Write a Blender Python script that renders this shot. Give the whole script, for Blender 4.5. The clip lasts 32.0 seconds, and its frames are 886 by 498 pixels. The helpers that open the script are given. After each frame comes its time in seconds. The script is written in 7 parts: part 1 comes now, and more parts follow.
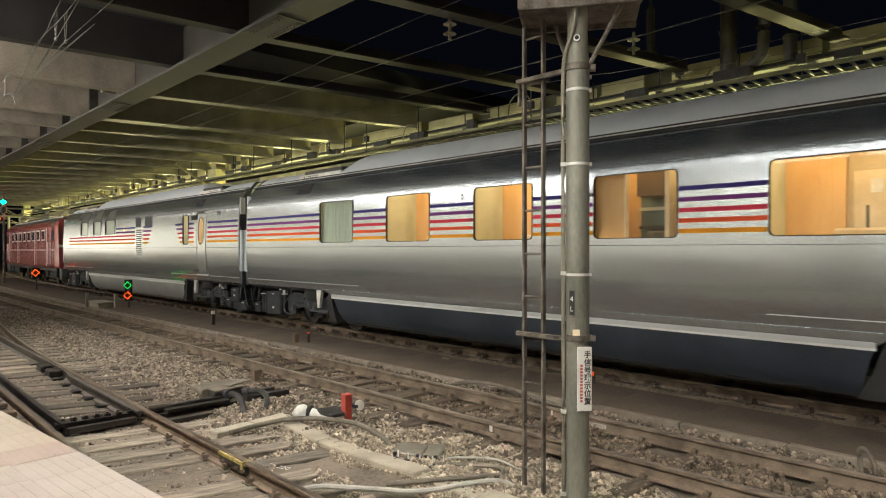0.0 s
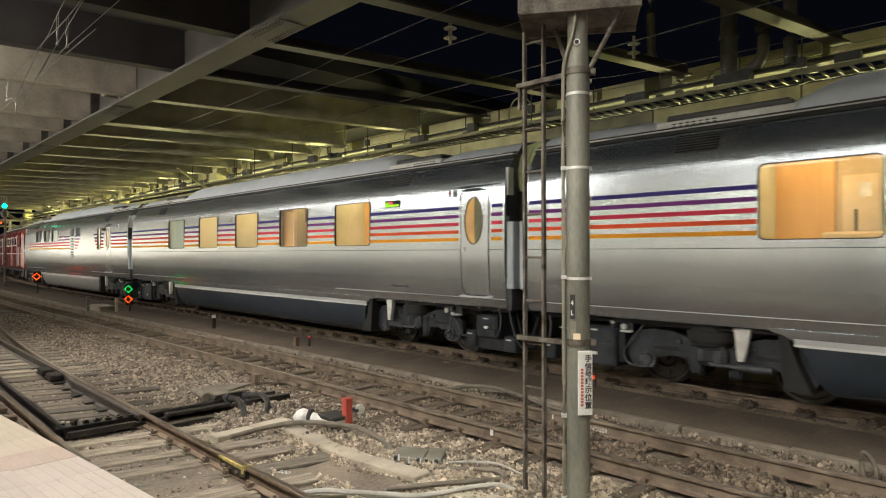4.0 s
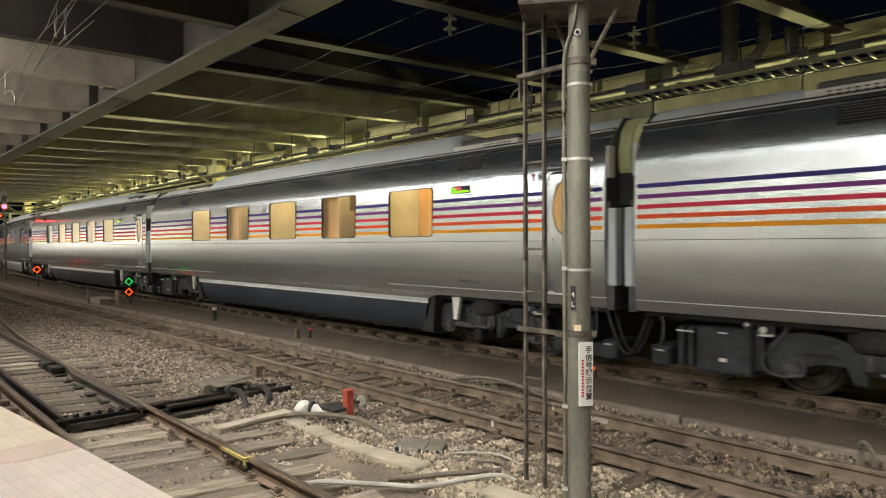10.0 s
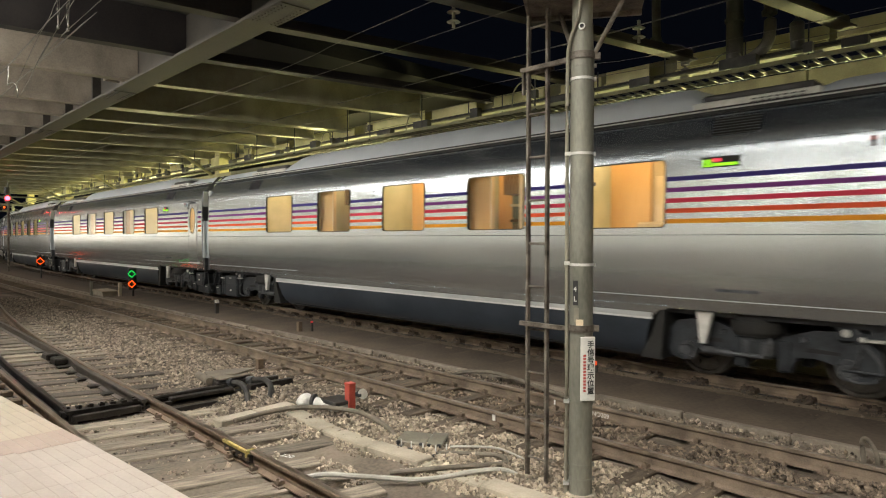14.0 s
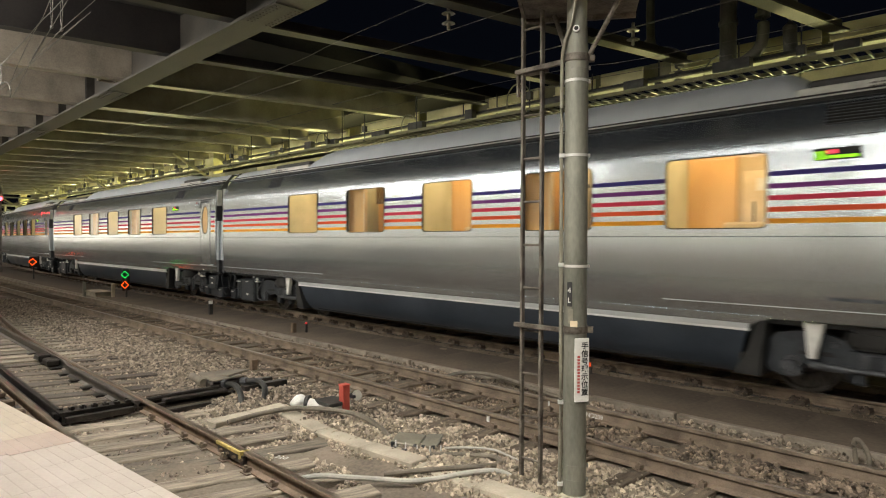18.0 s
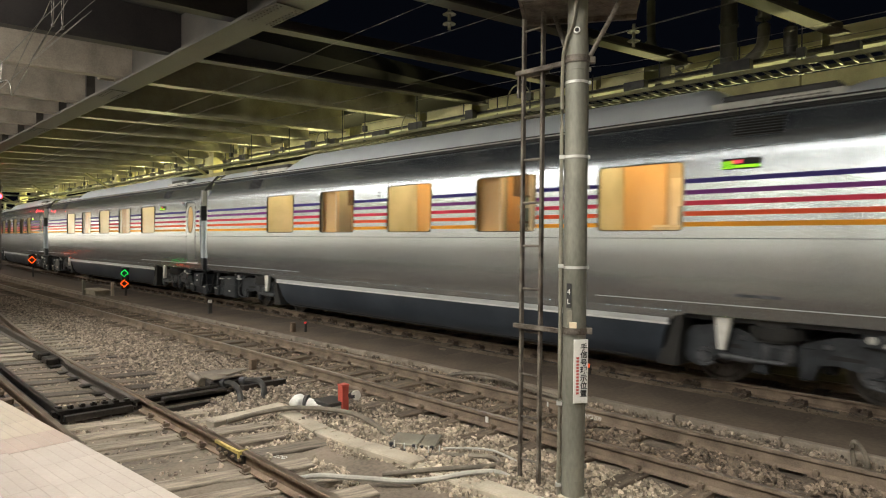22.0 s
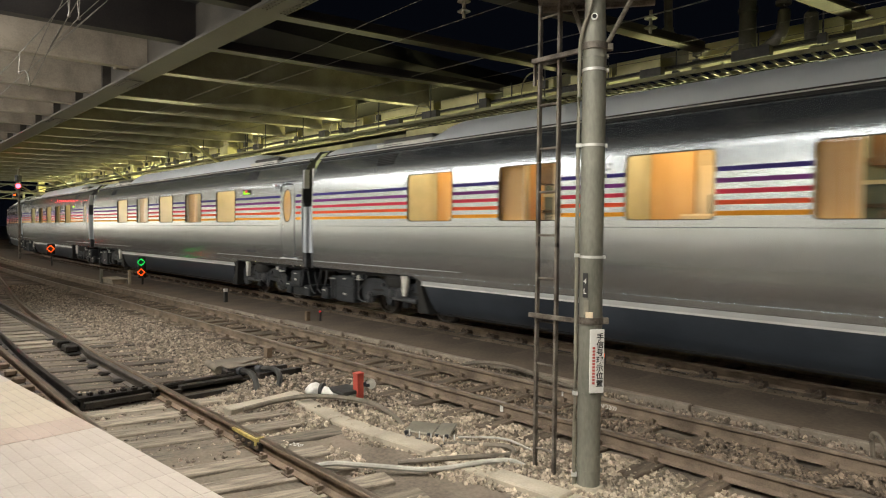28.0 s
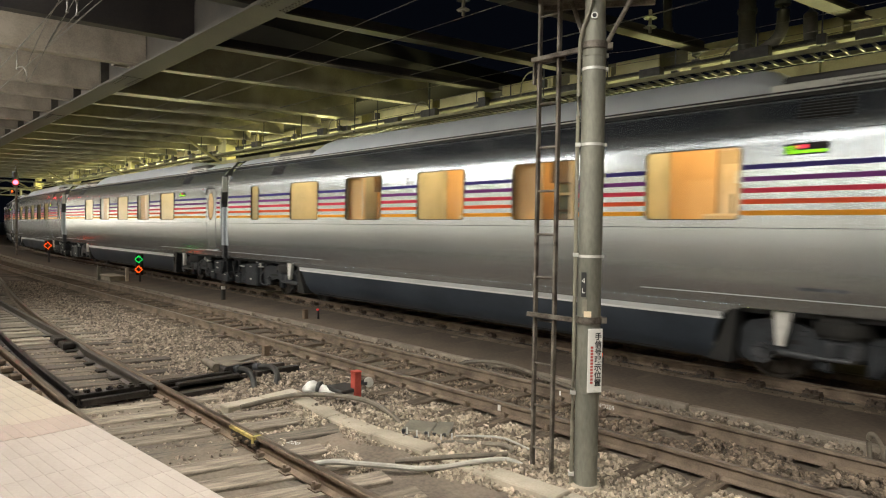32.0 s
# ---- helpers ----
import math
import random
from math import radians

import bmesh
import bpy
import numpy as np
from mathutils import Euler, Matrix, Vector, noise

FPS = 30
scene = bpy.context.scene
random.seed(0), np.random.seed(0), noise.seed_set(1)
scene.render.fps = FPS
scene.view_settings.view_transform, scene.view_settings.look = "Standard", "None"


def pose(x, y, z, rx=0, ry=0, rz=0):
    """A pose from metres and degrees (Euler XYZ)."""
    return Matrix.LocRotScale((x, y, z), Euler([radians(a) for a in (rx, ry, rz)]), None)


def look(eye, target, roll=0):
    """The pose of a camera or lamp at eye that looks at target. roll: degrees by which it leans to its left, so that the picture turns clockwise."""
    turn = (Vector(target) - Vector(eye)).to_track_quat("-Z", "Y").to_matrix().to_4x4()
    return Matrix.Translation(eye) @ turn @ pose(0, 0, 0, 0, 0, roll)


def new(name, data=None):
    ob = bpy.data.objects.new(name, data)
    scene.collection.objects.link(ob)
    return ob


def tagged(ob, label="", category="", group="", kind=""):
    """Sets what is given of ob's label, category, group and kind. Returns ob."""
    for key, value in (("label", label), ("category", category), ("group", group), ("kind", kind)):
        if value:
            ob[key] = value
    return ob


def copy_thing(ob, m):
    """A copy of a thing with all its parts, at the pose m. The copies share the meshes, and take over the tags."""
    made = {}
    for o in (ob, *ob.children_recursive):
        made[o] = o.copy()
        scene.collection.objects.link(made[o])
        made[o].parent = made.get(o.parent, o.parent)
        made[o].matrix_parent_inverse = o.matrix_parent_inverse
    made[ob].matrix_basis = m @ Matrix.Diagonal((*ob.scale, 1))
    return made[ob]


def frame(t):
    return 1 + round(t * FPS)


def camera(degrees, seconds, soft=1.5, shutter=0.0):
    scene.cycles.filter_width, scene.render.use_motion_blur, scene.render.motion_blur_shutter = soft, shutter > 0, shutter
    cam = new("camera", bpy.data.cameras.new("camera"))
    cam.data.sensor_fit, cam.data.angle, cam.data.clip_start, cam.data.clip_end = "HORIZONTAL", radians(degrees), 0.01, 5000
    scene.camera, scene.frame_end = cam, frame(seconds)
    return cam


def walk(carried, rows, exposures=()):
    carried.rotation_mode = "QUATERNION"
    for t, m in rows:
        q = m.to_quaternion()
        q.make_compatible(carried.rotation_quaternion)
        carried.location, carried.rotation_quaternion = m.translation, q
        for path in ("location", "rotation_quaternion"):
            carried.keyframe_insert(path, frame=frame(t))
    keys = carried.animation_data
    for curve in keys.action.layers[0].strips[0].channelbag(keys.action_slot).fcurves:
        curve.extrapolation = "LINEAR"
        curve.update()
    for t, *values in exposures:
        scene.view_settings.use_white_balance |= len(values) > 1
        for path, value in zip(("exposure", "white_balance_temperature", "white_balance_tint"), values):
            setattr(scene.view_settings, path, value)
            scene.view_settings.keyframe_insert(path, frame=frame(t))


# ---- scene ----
cam = camera(69.5, 32.0, 1.1, 0.5)
PATH = [
    (0, (0.006, 0.001, 1.995), (-1.437, 1.386, 1.997), -0.0),
    (0.5, (0.003, 0.002, 1.997), (-1.439, 1.387, 1.997), -0.2),
    (1, (0.007, 0.009, 1.995), (-1.433, 1.397, 1.993), -0.3),
    (1.5, (0.014, 0.003, 1.997), (-1.422, 1.395, 1.998), -0.3),
    (2, (0.013, 0.002, 2.001), (-1.423, 1.394, 2.005), -0.3),
    (2.5, (0.014, 0.001, 2.001), (-1.423, 1.391, 2.009), -0.2),
    (3, (0.016, 0.001, 2.001), (-1.426, 1.387, 2.012), -0.1),
    (3.5, (0.01, 0.003, 1.999), (-1.433, 1.387, 2.012), -0.1),
    (5.5, (0.008, -0.003, 2.002), (-1.44, 1.377, 2.01), 0.2),
    (6, (0.003, 0.001, 1.999), (-1.442, 1.384, 2.001), 0.2),
    (6.5, (0.004, -0.002, 2.001), (-1.442, 1.379, 1.996), 0.1),
    (7, (0.004, 0.005, 1.998), (-1.443, 1.386, 1.994), 0.0),
    (7.5, (0.003, 0.004, 2.002), (-1.444, 1.385, 2.001), -0.1),
    (8, (0.007, 0.001, 1.999), (-1.44, 1.382, 1.999), -0.0),
    (8.5, (0.0, 0.0, 2.002), (-1.446, 1.381, 1.995), 0.0),
    (9, (0.001, -0.001, 2.003), (-1.447, 1.379, 1.99), -0.0),
    (9.5, (0.002, 0.001, 2.001), (-1.445, 1.382, 1.986), -0.2),
    (10, (0.005, 0.0, 1.999), (-1.44, 1.383, 1.986), -0.2),
    (10.5, (0.004, 0.003, 2.002), (-1.44, 1.387, 1.986), -0.1),
    (11, (-0.001, 0.0, 2.002), (-1.449, 1.38, 1.981), -0.0),
    (11.5, (-0.002, 0.005, 1.998), (-1.455, 1.38, 1.971), -0.1),
    (12, (0.002, 0.0, 2.001), (-1.447, 1.378, 1.975), -0.1),
    (12.5, (0.0, 0.003, 1.999), (-1.448, 1.382, 1.973), 0.0),
    (13, (0.0, 0.0, 2.0), (-1.45, 1.378, 1.972), 0.0),
    (13.5, (-0.002, 0.001, 2.0), (-1.453, 1.377, 1.97), 0.0),
    (14, (-0.001, 0.004, 2.0), (-1.451, 1.382, 1.968), 0.1),
    (14.5, (-0.002, 0.003, 2.0), (-1.449, 1.383, 1.974), 0.1),
    (16.5, (-0.002, -0.002, 1.998), (-1.448, 1.381, 1.971), 0.1),
    (17, (0.003, -0.002, 2.004), (-1.441, 1.382, 1.978), 0.2),
    (17.5, (0.001, 0.0, 2.0), (-1.438, 1.388, 1.973), 0.2),
    (18, (0.003, 0.0, 2.0), (-1.435, 1.39, 1.972), 0.2),
    (18.5, (0.005, -0.002, 2.002), (-1.431, 1.39, 1.977), 0.2),
    (19, (0.005, 0.0, 2.0), (-1.431, 1.392, 1.981), 0.2),
    (19.5, (0.01, -0.003, 2.005), (-1.424, 1.392, 1.991), 0.4),
    (20, (0.01, -0.003, 2.006), (-1.423, 1.393, 1.994), 0.5),
    (20.5, (0.007, -0.005, 2.004), (-1.426, 1.39, 1.989), 0.4),
    (21, (0.007, -0.006, 2.005), (-1.429, 1.385, 1.983), 0.4),
    (21.5, (0.005, -0.006, 2.006), (-1.432, 1.385, 1.98), 0.4),
    (22, (0.006, -0.005, 2.006), (-1.431, 1.386, 1.978), 0.5),
    (22.5, (0.004, -0.006, 2.006), (-1.433, 1.385, 1.971), 0.6),
    (23, (-0.004, -0.006, 2.003), (-1.442, 1.384, 1.963), 0.7),
    (23.5, (0.001, -0.006, 2.004), (-1.439, 1.382, 1.964), 0.6),
    (24, (-0.004, -0.008, 2.005), (-1.446, 1.378, 1.968), 0.7),
    (24.5, (-0.003, -0.012, 2.005), (-1.447, 1.372, 1.968), 0.7),
    (25, (-0.006, -0.003, 2.003), (-1.454, 1.375, 1.962), 0.5),
    (25.5, (-0.005, -0.005, 2.005), (-1.455, 1.372, 1.961), 0.4),
    (27.5, (-0.021, -0.006, 2.006), (-1.485, 1.355, 1.949), 0.6),
    (28, (-0.018, -0.008, 2.006), (-1.483, 1.353, 1.944), 0.5),
    (28.5, (-0.017, -0.008, 2.004), (-1.479, 1.355, 1.943), 0.6),
    (29, (-0.021, -0.01, 2.001), (-1.48, 1.356, 1.943), 0.8),
    (29.5, (-0.02, -0.007, 2.004), (-1.479, 1.359, 1.942), 0.8),
    (30, (-0.021, -0.008, 2.001), (-1.48, 1.358, 1.935), 0.7),
    (30.5, (-0.023, -0.012, 2.008), (-1.485, 1.351, 1.942), 0.7),
    (31, (-0.02, -0.009, 2.007), (-1.486, 1.351, 1.944), 0.6),
    (31.5, (-0.019, -0.011, 2.006), (-1.482, 1.352, 1.945), 0.8),
    (32, (-0.027, -0.006, 2.005), (-1.487, 1.359, 1.939), 0.8),
]
walk(cam, [(t, look(eye, target, roll)) for t, eye, target, roll in PATH])

# ---- light ----
world = bpy.data.worlds.new("world")
world.use_nodes = True
world.node_tree.nodes["Background"].inputs[0].default_value = (0.03, 0.04, 0.07, 1)
world.node_tree.nodes["Background"].inputs[1].default_value = 0.05
scene.world = world
scene.view_settings.exposure = 0.0


def tube_lamp(x, y, z, length, watts, colour, target):
    """A long strip of light as one area lamp."""
    data = bpy.data.lights.new("tube_lamp", "AREA")
    data.shape, data.size, data.size_y, data.energy, data.color = "RECTANGLE", length, 0.25, watts, colour
    ob = new("tube_lamp", data)
    ob.matrix_world = look((x, y, z), target)
    return ob


# platform lamps behind the camera, added fill rows, far platform lamps behind the train
WARM = (0.985, 0.945, 0.862)
YELLOW = (1.0, 0.93, 0.40)
for lx, watts in ((-66, 80), (-47, 90), (-28, 160), (-9, 600), (8, 570)):
    lamp = tube_lamp(lx, 0.3, 6.0, 17, watts, WARM, (lx, 3.2, 0))
    lamp.data.spread = radians(98 if lx > -20 else 165)
# Added rows, out of view, that brighten the beams overhead.
for lx, watts in ((-60, 480), (-40, 560), (-20.4, 520)):
    lamp = tube_lamp(lx, -0.6, 5.6, 17, watts, WARM, (lx, 6.0, 6.6))
    lamp.data.spread = radians(120)
# Added rows, out of view, aimed at coach sides, roofs and the rail.
for lx in (-9, 8):
    lamp = tube_lamp(lx, 0.5, 6.1, 17, 36, WARM, (lx, 10.0, 3.0))
    lamp.data.spread = radians(72)
    lamp = tube_lamp(lx, -1.5, 4.5, 17, 34, WARM, (lx, 10.0, 0.2))
    lamp.data.spread = radians(56)
# Added rows that light the unseen back wall, for the steel to reflect.
for lx, watts in ((-118, 2000), (-100, 1900), (-82, 1400), (-64, 800), (-46, 620), (-28, 500), (-10, 460), (8, 430)):
    lamp = tube_lamp(lx, -2.6, 5.7, 17, watts, WARM, (lx, -9.0, 1.2))
    lamp.data.spread = radians(95)
for lx, watts in ((-68, 1500), (-46, 1300), (-27, 800)):
    tube_lamp(lx, 15.2, 4.2, 18, watts, YELLOW, (lx, 10.0, 9))
for lx in (-11, 4):
    lamp = tube_lamp(lx, 15.9, 4.4, 15, 230, YELLOW, (lx, 12.0, 4.9))
    lamp.data.spread = radians(110)


# ---- materials ----
def surf(name, low, high, scale=4.0, rough=0.6, metal=0.0, bump=0.2, fine=60.0, per_object=0.0, island=0.0, stretch=(1, 1, 1), spread=0.12):
    """A surface with two scales of colour change, roughness change and fine relief."""
    m = bpy.data.materials.new(name)
    m.use_nodes = True
    nt = m.node_tree
    n, li = nt.nodes, nt.links
    bsdf = n["Principled BSDF"]
    co = n.new("ShaderNodeTexCoord")
    mp = n.new("ShaderNodeMapping")
    mp.inputs["Scale"].default_value = stretch
    li.new(co.outputs["Object"], mp.inputs["Vector"])
    big, small = n.new("ShaderNodeTexNoise"), n.new("ShaderNodeTexNoise")
    big.inputs["Scale"].default_value, small.inputs["Scale"].default_value = scale, fine
    big.inputs["Detail"].default_value, small.inputs["Detail"].default_value = 6, 3
    for q in (big, small):
        li.new(mp.outputs[0], q.inputs["Vector"])
    mix = n.new("ShaderNodeMath")
    mix.operation = "MULTIPLY_ADD"
    mix.inputs[1].default_value = 0.35
    li.new(small.outputs["Fac"], mix.inputs[0])
    li.new(big.outputs["Fac"], mix.inputs[2])
    ramp = n.new("ShaderNodeValToRGB")
    ramp.color_ramp.elements[0].position, ramp.color_ramp.elements[1].position = 0.48, 0.88
    ramp.color_ramp.elements[0].color, ramp.color_ramp.elements[1].color = (*low, 1), (*high, 1)
    li.new(mix.outputs[0], ramp.inputs[0])
    colour = ramp.outputs[0]
    if per_object or island:
        src = n.new("ShaderNodeNewGeometry").outputs["Random Per Island"] if island else n.new("ShaderNodeObjectInfo").outputs["Random"]
        hsv, vary = n.new("ShaderNodeHueSaturation"), n.new("ShaderNodeMapRange")
        k = island or per_object
        vary.inputs["To Min"].default_value, vary.inputs["To Max"].default_value = 1 - k, 1 + k
        li.new(src, vary.inputs["Value"])
        li.new(vary.outputs[0], hsv.inputs["Value"])
        li.new(colour, hsv.inputs["Color"])
        colour = hsv.outputs[0]
    li.new(colour, bsdf.inputs["Base Color"])
    rr = n.new("ShaderNodeMapRange")
    rr.inputs["To Min"].default_value, rr.inputs["To Max"].default_value = max(0.03, rough - spread), min(1, rough + spread)
    li.new(big.outputs["Fac"], rr.inputs["Value"])
    li.new(rr.outputs[0], bsdf.inputs["Roughness"])
    bsdf.inputs["Metallic"].default_value = metal
    if bump:
        bn = n.new("ShaderNodeBump")
        bn.inputs["Strength"].default_value, bn.inputs["Distance"].default_value = bump, 0.02
        li.new(mix.outputs[0], bn.inputs["Height"])
        li.new(bn.outputs[0], bsdf.inputs["Normal"])
    return m


def glow(name, colour, strength):
    m = bpy.data.materials.new(name)
    m.use_nodes = True
    b = m.node_tree.nodes["Principled BSDF"]
    b.inputs["Base Color"].default_value = (*colour, 1)
    b.inputs["Emission Color"].default_value = (*colour, 1)
    b.inputs["Emission Strength"].default_value = strength
    return m


def glass(name, tint=(0.9, 0.95, 0.93), rough=0.02):
    m = bpy.data.materials.new(name)
    m.use_nodes = True
    nt = m.node_tree
    n, li = nt.nodes, nt.links
    n.remove(n["Principled BSDF"])
    a, b, f, x = n.new("ShaderNodeBsdfTransparent"), n.new("ShaderNodeBsdfGlossy"), n.new("ShaderNodeFresnel"), n.new("ShaderNodeMixShader")
    a.inputs[0].default_value, b.inputs["Roughness"].default_value = (*tint, 1), rough
    f.inputs[0].default_value = 1.5
    li.new(f.outputs[0], x.inputs[0])
    li.new(a.outputs[0], x.inputs[1])
    li.new(b.outputs[0], x.inputs[2])
    li.new(x.outputs[0], n["Material Output"].inputs[0])
    return m


